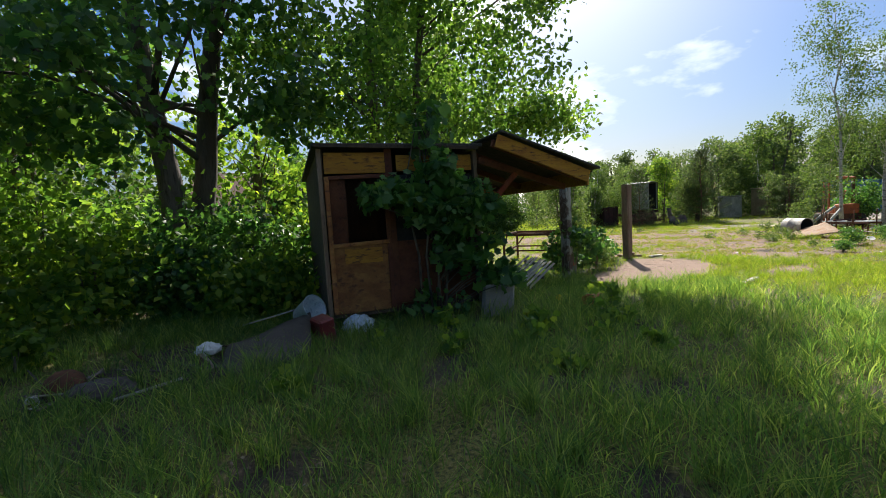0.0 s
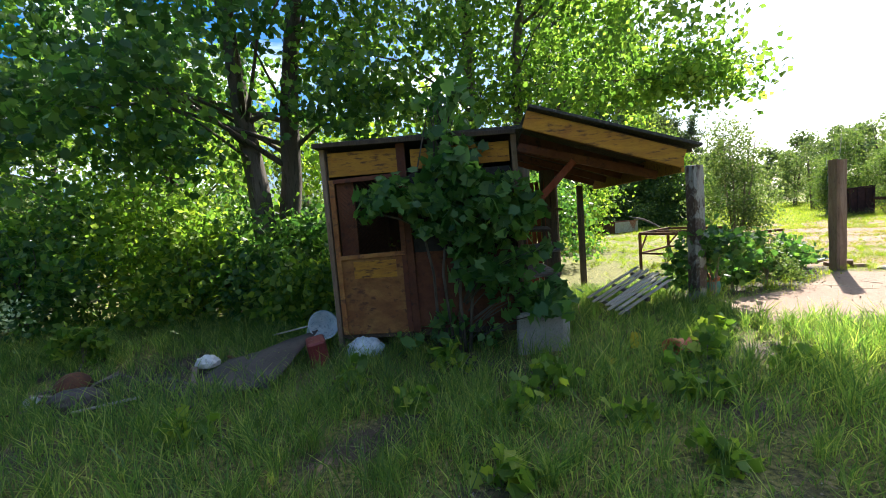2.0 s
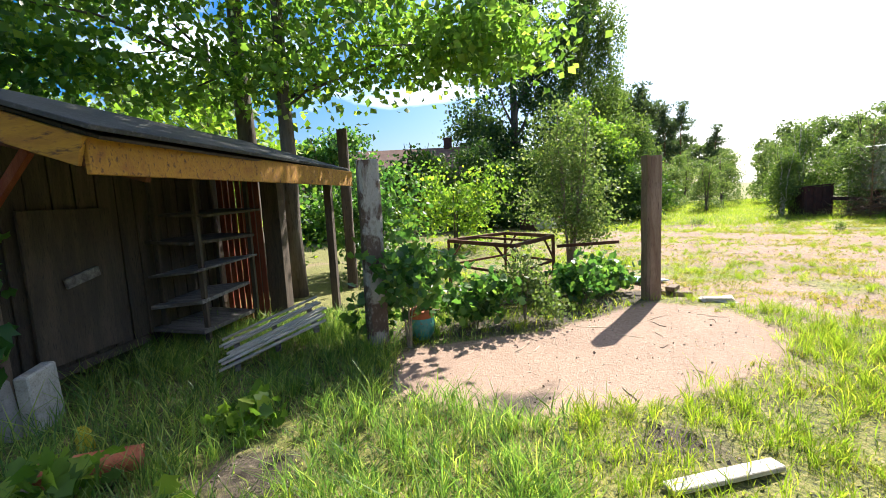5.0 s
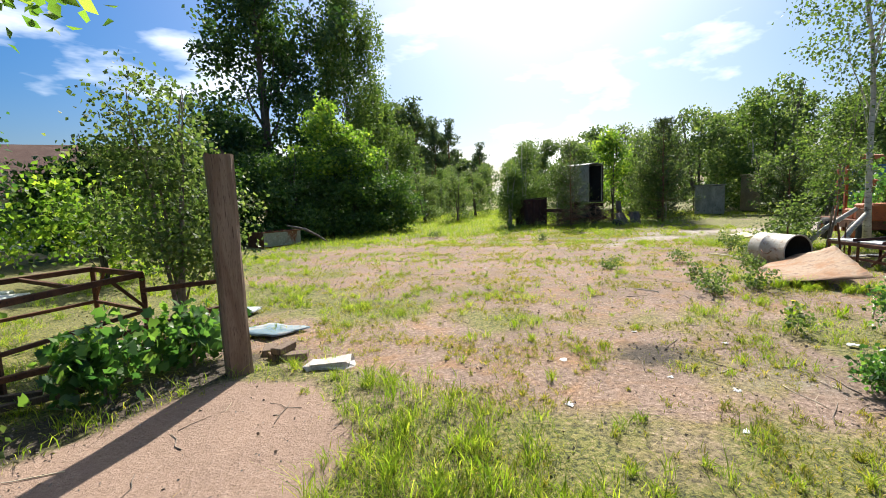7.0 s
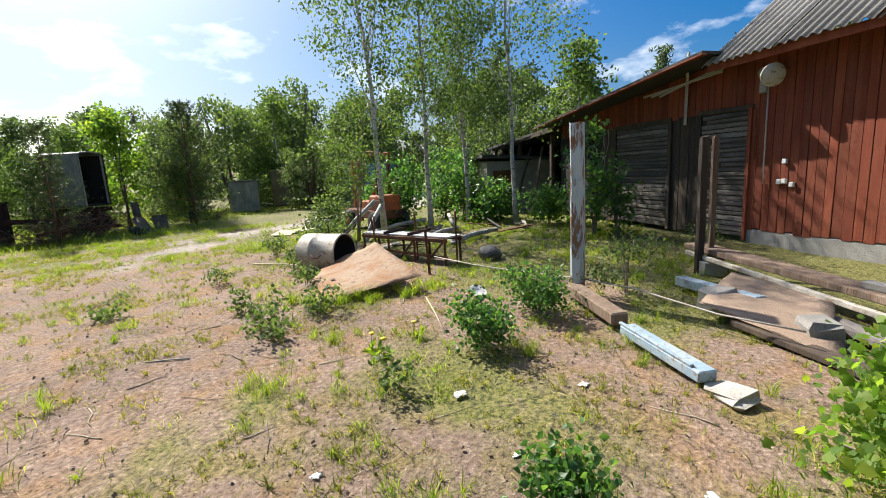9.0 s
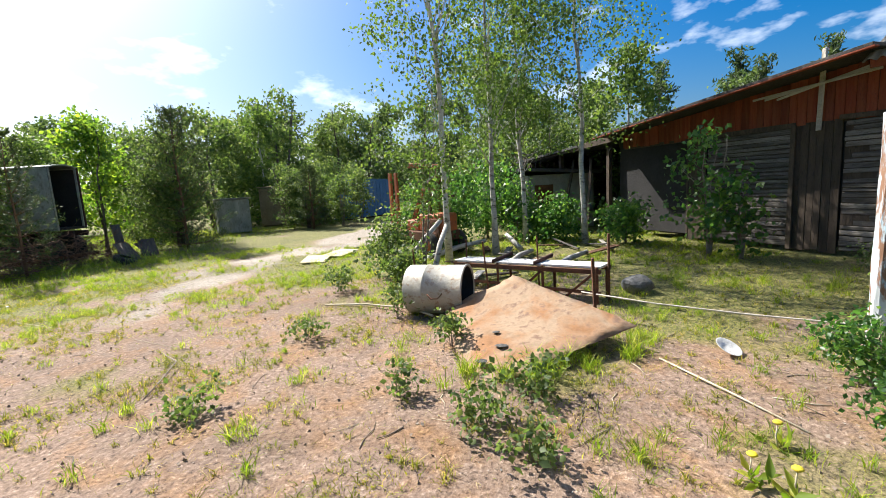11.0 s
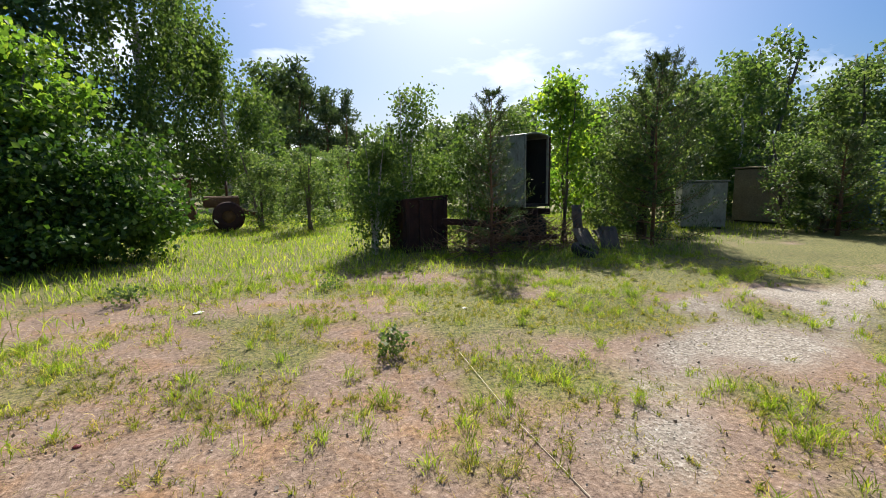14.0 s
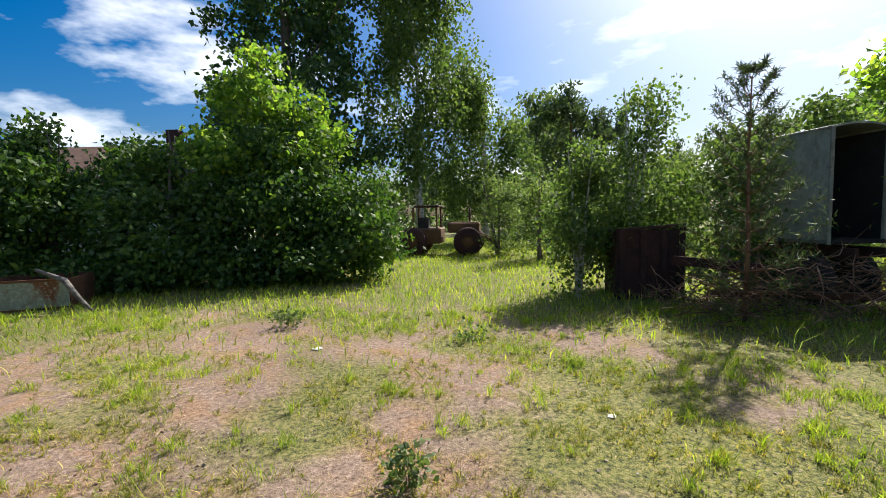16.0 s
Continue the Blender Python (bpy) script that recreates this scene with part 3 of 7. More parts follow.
def blades(name, label, x, y, h, w, mat, rng, bend=0.5):
    """Grass blades as one mesh: a bent pointed blade of two triangles each."""
    n = len(x)
    z = ground_height(x, y) - 0.01
    a = rng.uniform(0, 2 * np.pi, n)
    b = a + rng.normal(0, 0.9, n)
    side = np.stack([np.cos(a), np.sin(a), np.zeros(n)], 1) * (w / 2)[:, None]
    lean = np.stack([np.cos(b + 1.57), np.sin(b + 1.57), np.zeros(n)], 1) * (h * bend * rng.uniform(0.15, 1.0, n))[:, None]
    base = np.stack([x, y, z], 1)
    up = np.zeros((n, 3))
    up[:, 2] = h
    mid = base + lean * 0.22 + up * 0.42
    tip = base + lean + up * (1 - 0.25 * bend)
    V = np.stack([base, mid + side, tip, mid - side], 1).reshape(-1, 3)
    idx = np.array([(0, 1, 3), (1, 2, 3)])
    F = (np.arange(n)[:, None, None] * 4 + idx[None]).reshape(-1, 3)
    me = bpy.data.meshes.new(name)
    me.vertices.add(len(V))
    me.vertices.foreach_set("co", V.astype(np.float32).ravel())
    me.loops.add(F.size)
    me.loops.foreach_set("vertex_index", F.astype(np.int32).ravel())
    me.polygons.add(len(F))
    me.polygons.foreach_set("loop_start", np.arange(0, F.size, 3, dtype=np.int32))
    me.polygons.foreach_set("loop_total", np.full(len(F), 3, dtype=np.int32))
    me.update(calc_edges=True)
    me.materials.append(mat)
    tagged(new(name, me), label, "grass", kind="stuff")


build_ground()

# ---- the barn ----
BARN = pose(12.56, -0.95, 0, 0, 0, 28.1)   # x along the front, y out to the yard


def board_row(parent, name, x0, x1, z0, z1, width, y, mat, rnd, thick=0.022, z_top=None, batten=False):
    """Upright boards side by side, each an own piece."""
    x = x0
    while x < x1 - 0.01:
        w = min(width * rnd.uniform(0.88, 1.12), x1 - x)
        top = z_top(x + w / 2) if z_top else z1
        bottom = z0 + rnd.uniform(-0.03, 0.03)
        bm = box((w - 0.007, thick, top - bottom), (0, 0, 0), bevel=0.003)
        part(name, bm, mat, parent, m=pose(x + w / 2, y + rnd.uniform(-0.006, 0.006), (top + bottom) / 2, 0, rnd.uniform(-0.25, 0.25), 0))
        x += w


def plank_row(parent, name, x0, x1, z0, z1, height, y, mat, rnd, thick=0.022):
    """Level boards one above another, with ragged ends and gaps."""
    z = z0
    while z < z1 - 0.02:
        h = height * rnd.uniform(0.8, 1.15)
        a, b = x0 + rnd.uniform(0, 0.03), x1 - rnd.uniform(0, 0.03)
        if rnd.random() < 0.22:
            b -= (x1 - x0) * rnd.uniform(0.05, 0.5)
        bm = box((b - a, thick, h - 0.02), bevel=0.005, jitter=0.007, rnd=rnd)
        part(name, bm, mat, parent, m=pose((a + b) / 2, y + rnd.uniform(-0.016, 0.012), z + h / 2, rnd.uniform(-7, 7), rnd.uniform(-0.6, 0.6), 0))
        z += h


def corrugated(width, length, pitch=0.146, amp=0.024, thick=0.008, steps=8):
    """A wavy roofing sheet: waves across x, running along y."""
    bm = bmesh.new()
    n = int(width / pitch * steps)
    rows = []
    for s in (0, -thick):
        for j in range(3):
            rows.append([bm.verts.new((i * width / n, j * length / 2, amp * math.cos(2 * math.pi * i / steps) + s)) for i in range(n + 1)])
    for a, b, flip in ((0, 1, 0), (1, 2, 0), (3, 4, 1), (4, 5, 1)):
        for i in range(n):
            q = (rows[a][i], rows[a][i + 1], rows[b][i + 1], rows[b][i])
            bm.faces.new(q[::-1] if flip else q).smooth = True
    for a, b in ((3, 0), (2, 5)):
        for i in range(n):
            bm.faces.new((rows[a][i], rows[a][i + 1], rows[b][i + 1], rows[b][i]))
    return bm


def build_barn():
    rnd = random.Random(11)
    barn = thing("barn", "old red board barn with a grey corrugated roof", "barn", BARN)
    slope = lambda x: 3.1 - (x - 0.45) * 0.103
    part("foundation", box((8.0, 0.3, 0.3), (-4.02, -0.16, 0.1), bevel=0.02), M_CONCRETE, barn, "grey concrete foundation")
    # added dark sheet: the open bay's deep shade as plain colour
    part("inner_wall", box((14.0, 0.05, 2.4), (-1.0, -0.12, 1.35)), M_VOID, barn, "near-black sheet painted for the unlit inside of the lean-to")
    wall = part("wall", box((8.0, 0.04, 2.8), (-4.0, -0.06, 1.65)), M_DARKWOOD, barn)
    board_row(wall, "board", -7.9, -0.01, 0.24, 3.04, 0.135, -0.015, M_REDBOARD, rnd)
    # lean-to front above and between the doors
    leanto = part("leanto_wall", box((5.8, 0.03, 0.2), (2.9, -0.07, 2.3)), M_DARKWOOD, barn)
    board_row(leanto, "board", 0.0, 5.8, 2.24, 3.1, 0.14, -0.03, M_REDBOARD, rnd, z_top=slope)
    board_row(leanto, "board", 1.0, 1.7, 0.05, 2.25, 0.12, -0.03, M_DARKWOOD, rnd)
    board_row(leanto, "board", 3.42, 3.9, 0.05, 2.25, 0.14, -0.03, M_DARKWOOD, rnd)
    for x0, x1 in ((0.03, 0.97), (1.75, 3.38)):
        door = part("door", box((x1 - x0, 0.03, 2.1), ((x0 + x1) / 2, -0.045, 1.15)), M_DARKWOOD, barn, "weathered grey plank barn door")
        plank_row(door, "plank", x0, x1, 0.1, 2.2, 0.085, -0.015, M_GREYBOARD, rnd)
    part("door_lintel", beam((-0.05, 0.0, 2.24), (1.05, 0.0, 2.27), 0.03, 0.08), M_DARKWOOD, barn)
    part("door_lintel", beam((1.7, 0.0, 2.24), (3.45, 0.0, 2.24), 0.03, 0.08), M_DARKWOOD, barn)
    part("door_jamb", beam((1.72, 0.01, 0.05), (1.72, 0.01, 2.24), 0.08, 0.04), M_DARKWOOD, barn)
    part("door_jamb", beam((0.0, 0.012, 0.05), (0.0, 0.012, 2.24), 0.06, 0.04), M_REDBOARD, barn)
    # lean-to roof, sloping along the front
    part("leanto_roof", beam((0.35, -2.15, slope(0.35) + 0.05), (6.1, -2.15, slope(6.1) + 0.05), 0.05, 5.7, up=(0, 1, 0)), M_TARPAPER, barn, "black felt lean-to roof")
    part("verge_board", beam((0.3, 0.7, slope(0.3) - 0.0), (6.1, 0.7, slope(6.1) - 0.0), 0.022, 0.11, up=(0, 1, 0)), M_REDBOARD, barn)
    for k in range(3):
        part("loose_lath", beam((0.5, 0.05 + 0.02 * k, 3.0 - 0.05 * k), (2.0 + 0.2 * k, 0.05 + 0.02 * k, 2.72 + 0.03 * k), 0.012, 0.04), M_ASH, barn)
    # main roof
    for i in range(6):
        part("roof_sheet", corrugated(1.26, 4.6), M_ROOF, barn, m=pose(0.55 - 1.24 * (i + 1), 0.5, 2.98 + 0.012 * (i % 2), 143.5, 0, 0) @ Matrix.Rotation(math.pi, 4, "X") @ Matrix.Diagonal((1, -1, 1, 1)))
    part("eave_board", beam((-7.4, 0.42, 2.93), (0.5, 0.42, 2.93), 0.02, 0.12), M_REDBOARD, barn)
    for x in (-6.5, -5.0, -3.4, -1.8, -0.2):
        part("rafter_end", beam((x, -0.05, 3.28), (x, 0.4, 2.95), 0.06, 0.1), M_REDBOARD, barn)
    part("side_wall", box((0.06, 4.0, 3.0), (-7.93, -2.2, 1.6)), M_REDBOARD, barn)
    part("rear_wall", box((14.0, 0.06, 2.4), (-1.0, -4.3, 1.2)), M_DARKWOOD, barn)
    part("gable", box((0.05, 2.6, 0.8), (0.42, -1.8, 3.2)), M_REDBOARD, barn)
    # fittings on the red wall
    part("downpipe", tube_bm([(-0.29, 0.04, 2.7), (-0.3, 0.04, 1.3), (-0.32, 0.045, 1.0)], [0.012] * 3, 6), M_ASH, barn, "thin pale pipe")
    part("downpipe", tube_bm([(-0.12, 0.04, 2.2), (-0.13, 0.04, 1.4)], [0.01] * 2, 6), M_RUST, barn)
    for x, z in ((-0.62, 1.35), (-0.55, 1.04), (-0.63, 1.05), (-0.75, 1.0)):
        part("socket", box((0.07, 0.05, 0.075), (x, 0.025, z), bevel=0.008), M_WHITE, barn, "white wall socket")
    bm = lathe([(0.0, 0.0), (0.19, 0.0), (0.2, 0.02), (0.19, 0.045), (0.05, 0.07), (0, 0.07)], 24)
    part("wall_lamp", bm, M_CREAM, barn, "round cream disc under the eaves", m=pose(-0.56, 0.3, 2.62, 80, 0, 62) @ Matrix.Diagonal((0.85, 0.85, 0.85, 1)))
    part("wall_lamp_arm", beam((-0.56, 0.0, 2.72), (-0.56, 0.3, 2.66), 0.03, 0.03), M_RUST, barn)
    bm = lathe([(0.0, 0.0), (0.075, 0.0), (0.08, 0.08), (0.03, 0.12), (0, 0.12)], 16)
    part("bulkhead_lamp", bm, M_CREAM, barn, "small domed lamp", m=pose(-0.22, 0.1, 2.72, 90, 0, 0))
    part("meter_box", box((0.11, 0.07, 0.26), (-0.22, 0.045, 2.55), bevel=0.01), M_CONCRETE, barn)
    return barn


build_barn()


def build_ruin():
    """The dark open lean-to beside the barn."""
    rnd = random.Random(5)
    ruin = thing("collapsing_shelter", "collapsing dark timber shelter with leaning poles", "shelter", BARN)
    part("roof", beam((5.9, -1.6, 2.55), (10.6, -1.4, 2.2), 0.07, 3.6, up=(0, 1, 0)), M_TARPAPER, ruin, "sagging felt roof")
    part("back_wall", box((5.0, 0.08, 2.3), (8.3, -3.2, 1.15)), M_DARKWOOD, ruin)
    part("side_wall", box((0.08, 3.0, 2.3), (10.5, -1.7, 1.15)), M_DARKWOOD, ruin)
    for x in (6.2, 8.3, 10.4):
        part("post", beam((x, 0.1, 0), (x + rnd.uniform(-0.15, 0.15), 0.05, 2.35), 0.11, 0.11), M_DARKWOOD, ruin)
    for k in range(5):
        x = 6.4 + k * 0.9
        part("leaning_pole", beam((x, 0.7 + 0.2 * (k % 2), 0), (x + rnd.uniform(0.3, 0.9), -0.2, 2.1), 0.07, 0.07), M_DARKWOOD, ruin)
    for k in range(4):
        part("roof_edge_board", beam((5.9 + k * 1.15, 0.22, 2.5 - 0.08 * k), (7.2 + k * 1.15, 0.24, 2.42 - 0.08 * k), 0.025, 0.14), M_DARKWOOD, ruin)
    for k in range(12):
        x = 9.2 + rnd.uniform(-0.2, 1.9)
        part("broken_lath", beam((x, 0.4, 1.5 + rnd.uniform(0, 0.9)), (x + rnd.uniform(-0.9, 0.9), 0.6, 2.0 + rnd.uniform(0, 0.5)), 0.025, 0.04), M_GREYBOARD, ruin)


build_ruin()

# plank that rises in front of the lean-to
single("upright_plank", beam((13.72, -0.3, 2.1), (13.67, -0.3, 3.4), 0.1, 0.03), M_ASH, "bleached grey plank nailed upright above the barn door", "plank")


# ---- the shed ----
def build_shed():
    rnd = random.Random(21)
    shed = thing("tool_shed", "leaning rust-stained panel shed with ochre fascia boards", "shed", pose(-6.54, 2.4, 0, 0, 0, -4.5))
    W, D, Z0, H = 2.18, 3.1, 0.2, 2.37
    part("left_wall", box((0.05, D, H - Z0), (0.025, D / 2, (H + Z0) / 2)), M_DARKWOOD, shed)
    part("back_wall", box((W, 0.05, H - Z0 - 0.1), (W / 2, D, (H + Z0 - 0.1) / 2)), M_DARKWOOD, shed)
    right = part("right_wall", box((0.04, D, H - Z0 - 0.06), (W - 0.03, D / 2, (H + Z0) / 2)), M_DARKWOOD, shed)
    for k in range(14):
        part("board", box((0.02, 0.2, H - Z0 - 0.1), bevel=0.004), M_DARKWOOD, right, m=pose(W + 0.005, 0.2 + k * 0.215, (H + Z0) / 2, rnd.uniform(-0.6, 0.6), 0, 0))
    part("floor", box((W, D, 0.08), (W / 2, D / 2, Z0)), M_DARKWOOD, shed)
    # front: two bays, the left one a door with a wire window
    part("corner_post", beam((0.02, -0.02, 0.05), (0.0, -0.02, H), 0.055, 0.06), M_POSTWOOD, shed, "bare wooden corner post")
    part("corner_post", beam((W, -0.03, 0.15), (W - 0.02, -0.03, H - 0.02), 0.06, 0.07), M_POSTWOOD, shed, "bare wooden corner post")
    part("mid_post", beam((0.93, -0.015, Z0), (0.9, -0.015, H), 0.1, 0.04), M_BROWNPANEL, shed)
    part("fascia_panel", box((0.8, 0.025, 0.27), (0.46, -0.02, 2.19), bevel=0.004), M_YELLOW, shed, "stained ochre board over the door")
    part("fascia_panel", box((1.1, 0.025, 0.22), (1.56, -0.02, 2.18), bevel=0.004), M_YELLOW, shed, "stained ochre board")
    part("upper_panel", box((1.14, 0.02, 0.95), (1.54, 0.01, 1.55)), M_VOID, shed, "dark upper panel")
    part("lower_panel", box((1.14, 0.02, 0.9), (1.54, 0.0, 0.68), bevel=0.003), M_BROWNPANEL, shed, "red-brown hardboard panel")
    door = part("door", box((0.8, 0.03, 0.9), (0.47, -0.01, 0.66), bevel=0.004), M_OLDPLY, shed, "rust-stained lower door panel")
    part("door_patch", box((0.5, 0.008, 0.2), (0.5, -0.03, 0.97), bevel=0.002), M_YELLOW, door, "peeling ochre patch")
    part("door_stile", beam((0.09, -0.03, 0.22), (0.08, -0.03, 2.02), 0.06, 0.03), M_OLDPLY, door)
    part("door_stile", beam((0.86, -0.03, 0.22), (0.85, -0.03, 2.02), 0.06, 0.03), M_BROWNPANEL, door)
    part("door_rail", beam((0.1, -0.032, 1.12), (0.86, -0.032, 1.14), 0.03, 0.05), M_OLDPLY, door)
    part("door_rail", beam((0.1, -0.032, 2.0), (0.86, -0.032, 2.02), 0.03, 0.05), M_BROWNPANEL, door)
    # wire netting in the window
    specs = []
    for k in range(-8, 22):
        x0 = 0.12 + k * 0.05
        a, b = (x0, 1.14), (x0 + 0.86, 2.0)
        for s in (1, -1):
            p, q = (a, b) if s > 0 else ((x0, 2.0), (x0 + 0.86, 1.14))
            lo, hi = max(0.0, (0.12 - p[0]) / 0.86), min(1.0, (0.84 - p[0]) / 0.86)
            if hi > lo:
                f = lambda u: (p[0] + 0.86 * u, -0.02, p[1] + (q[1] - p[1]) * u)
                specs.append(([f(lo), f(hi)], [0.0022] * 2, 4))
    me = tubes(specs)
    me.materials.append(M_RUST)
    net = new("wire_netting", me)
    net.parent = door
    part("window_board", box((0.2, 0.02, 0.85), (0.22, 0.02, 1.57)), M_BROWNPANEL, door)
    # roof of the body
    part("roof", beam((W / 2, -0.12, H + 0.04), (W / 2, D + 0.15, H - 0.12), W + 0.16, 0.045, up=(0, 0, 1)), M_TARPAPER, shed, "black felt roof with a curled edge")
    part("roof_edge", beam((-0.06, -0.13, H + 0.035), (W, -0.13, H + 0.0), 0.03, 0.05), M_DARKWOOD, shed)
    # open canopy to the side
    c0, c1 = Vector((W + 0.05, -0.62, 2.47)), Vector((W + 1.5, -0.62, 1.97))
    deep = Vector((0.18, 4.1, 0))
    part("canopy_fascia", beam(c0 - Vector((0, 0, 0.08)), c1 - Vector((0, 0, 0.08)), 0.03, 0.17), M_YELLOW, shed, "flaking ochre fascia board")
    part("canopy_fascia", beam(c1 - Vector((0, -0.02, 0.1)), c1 + deep - Vector((0, 0, 0.1)), 0.03, 0.21), M_YELLOW, shed, "flaking ochre fascia board")
    mid0, mid1 = c0 + deep / 2, c1 + deep / 2
    part("canopy_roof", beam(mid0 + Vector((-0.05, -0.02, 0.03)), mid1 + Vector((0.05, -0.02, 0.03)), 0.03, 4.22, up=(0, 1, 0)), M_TARPAPER, shed, "sloping felt canopy")
    part("canopy_decking", beam(mid0 + Vector((0.0, 0, -0.01)), mid1 + Vector((0, 0, -0.01)), 0.022, 4.05, up=(0, 1, 0)), M_DARKWOOD, shed)
    for k in range(5):
        o = deep * (0.04 + 0.23 * k)
        part("canopy_rafter", beam(c0 + o - Vector((0, 0, 0.09)), c1 + o - Vector((0.03, 0, 0.09)), 0.05, 0.1), M_BROWNPANEL, shed)
    part("canopy_brace", beam((W + 0.02, -0.1, 1.42), (W + 0.6, -0.12, 2.0), 0.045, 0.075), M_REDBOARD, shed, "red-brown diagonal brace")
    part("canopy_beam", beam((W + 0.02, -0.1, 2.2), (W + 1.45, -0.1, 1.78), 0.05, 0.09), M_BROWNPANEL, shed)
    part("canopy_post", beam((W + 1.38, 3.3, 0), (W + 1.38, 3.3, 1.85), 0.1, 0.1), M_DARKWOOD, shed)
    part("canopy_post", beam((W + 0.75, 2.9, 0), (W + 0.75, 2.9, 2.15), 0.24, 0.2), M_DARKWOOD, shed)
    # slatted rear wall
    for k in range(7):
        part("red_slat", beam((W + 0.12 + 0.085 * k, 2.72, 0), (W + 0.12 + 0.085 * k, 2.7, 1.95), 0.07, 0.02), M_REDBOARD, shed)
    # open rack with shelves
    rack = part("rack", beam((W + 0.12, 1.5, 0), (W + 0.12, 1.5, 2.0), 0.06, 0.06), M_DARKWOOD, shed, "dark wooden rack")
    for x, y in ((0.6, 1.5), (0.12, 2.5), (0.6, 2.5)):
        part("rack_post", beam((W + x, y, 0), (W + x, y, 1.95), 0.05, 0.05), M_DARKWOOD, rack)
    for z in (0.25, 0.55, 0.9, 1.2, 1.5):
        part("shelf", box((0.56, 1.1, rnd.uniform(0.025, 0.05)), (W + 0.36 + rnd.uniform(-0.05, 0.1), 2.0 + rnd.uniform(-0.15, 0.05), z), (rnd.uniform(-3, 3), rnd.uniform(-5, 5), rnd.uniform(-6, 6)), bevel=0.004), rnd.choice((M_DARKWOOD, M_GREYBOARD)), rack)
    part("door_leaf", box((0.03, 0.85, 1.3), (W + 0.06, 0.6, 0.95), bevel=0.004), M_DARKWOOD, shed)
    part("door_handle", box((0.03, 0.34, 0.09), (W + 0.1, 0.62, 1.0), (12, 0, 0), bevel=0.006), M_GREYBOARD, shed)
    return shed


build_shed()


# ---- posts ----
def post(name, label, at, h, w, d, mat, rz=0, lean=(0, 0), paint=None):
    rnd = random.Random(int(abs(at[0] * 100) + abs(at[1] * 37)))
    bm = bmesh.new()
    rings = []
    for i in range(8):
        f = i / 7
        ring = []
        for sx, sy in ((-1, -1), (1, -1), (1, 1), (-1, 1)):
            for ax in ((1, 0.72), (0.72, 1)) if sx * sy > 0 else ((0.72, 1), (1, 0.72)):
                ring.append(bm.verts.new((sx * ax[0] * w / 2 + rnd.uniform(-1, 1) * 0.006 + lean[0] * f, sy * ax[1] * d / 2 + rnd.uniform(-1, 1) * 0.006 + lean[1] * f,
                                          -0.15 + f * (h + 0.15) + (rnd.uniform(-0.012, 0.012) if i == 7 else 0))))
        c = Vector((lean[0] * f, lean[1] * f, 0))
        ring.sort(key=lambda v: math.atan2(v.co.y - c.y, v.co.x - c.x))
        rings.append(ring)
    for a, b in zip(rings, rings[1:]):
        for k in range(8):
            bm.faces.new((a[k], a[(k + 1) % 8], b[(k + 1) % 8], b[k]))
    bm.faces.new(rings[-1])
    return single(name, bm, mat, label, "post", pose(*at, 0, 0, rz))


post("gate_post", "thick brown weathered wooden post standing in sand", (1.7, 5.15, 0), 1.95, 0.21, 0.19, M_POSTWOOD, 12)
post("gate_post", "squared wooden post with flaking white paint", (-1.75, 3.42, 0), 1.93, 0.2, 0.17, surface("flaked_white_post", (0.5, 0.48, 0.44), (0.15, 0.1, 0.075), (0.3, 0.27, 0.23), (5, 24), (1, 1, 0.6), 0.9, cut=(0.44, 0.52)), 25)
post("fence_post", "tall dark wooden post behind the shed canopy", (-2.85, 6.94, 0), 2.8, 0.17, 0.17, M_DARKWOOD, 8)
post("painted_post", "square post with peeling pale blue and white paint", (9.25, 2.05, 0), 1.91, 0.17, 0.13, M_PEEL, -20, (-0.03, 0.0))
post("door_post", "rust-brown upright door post standing alone", (10.33, 0.46, 0), 1.73, 0.07, 0.1, M_DARKWOOD, 28)
post("door_post", "rust-brown upright door post standing alone", (10.48, 0.28, 0), 1.73, 0.05, 0.08, M_POSTWOOD, 28)


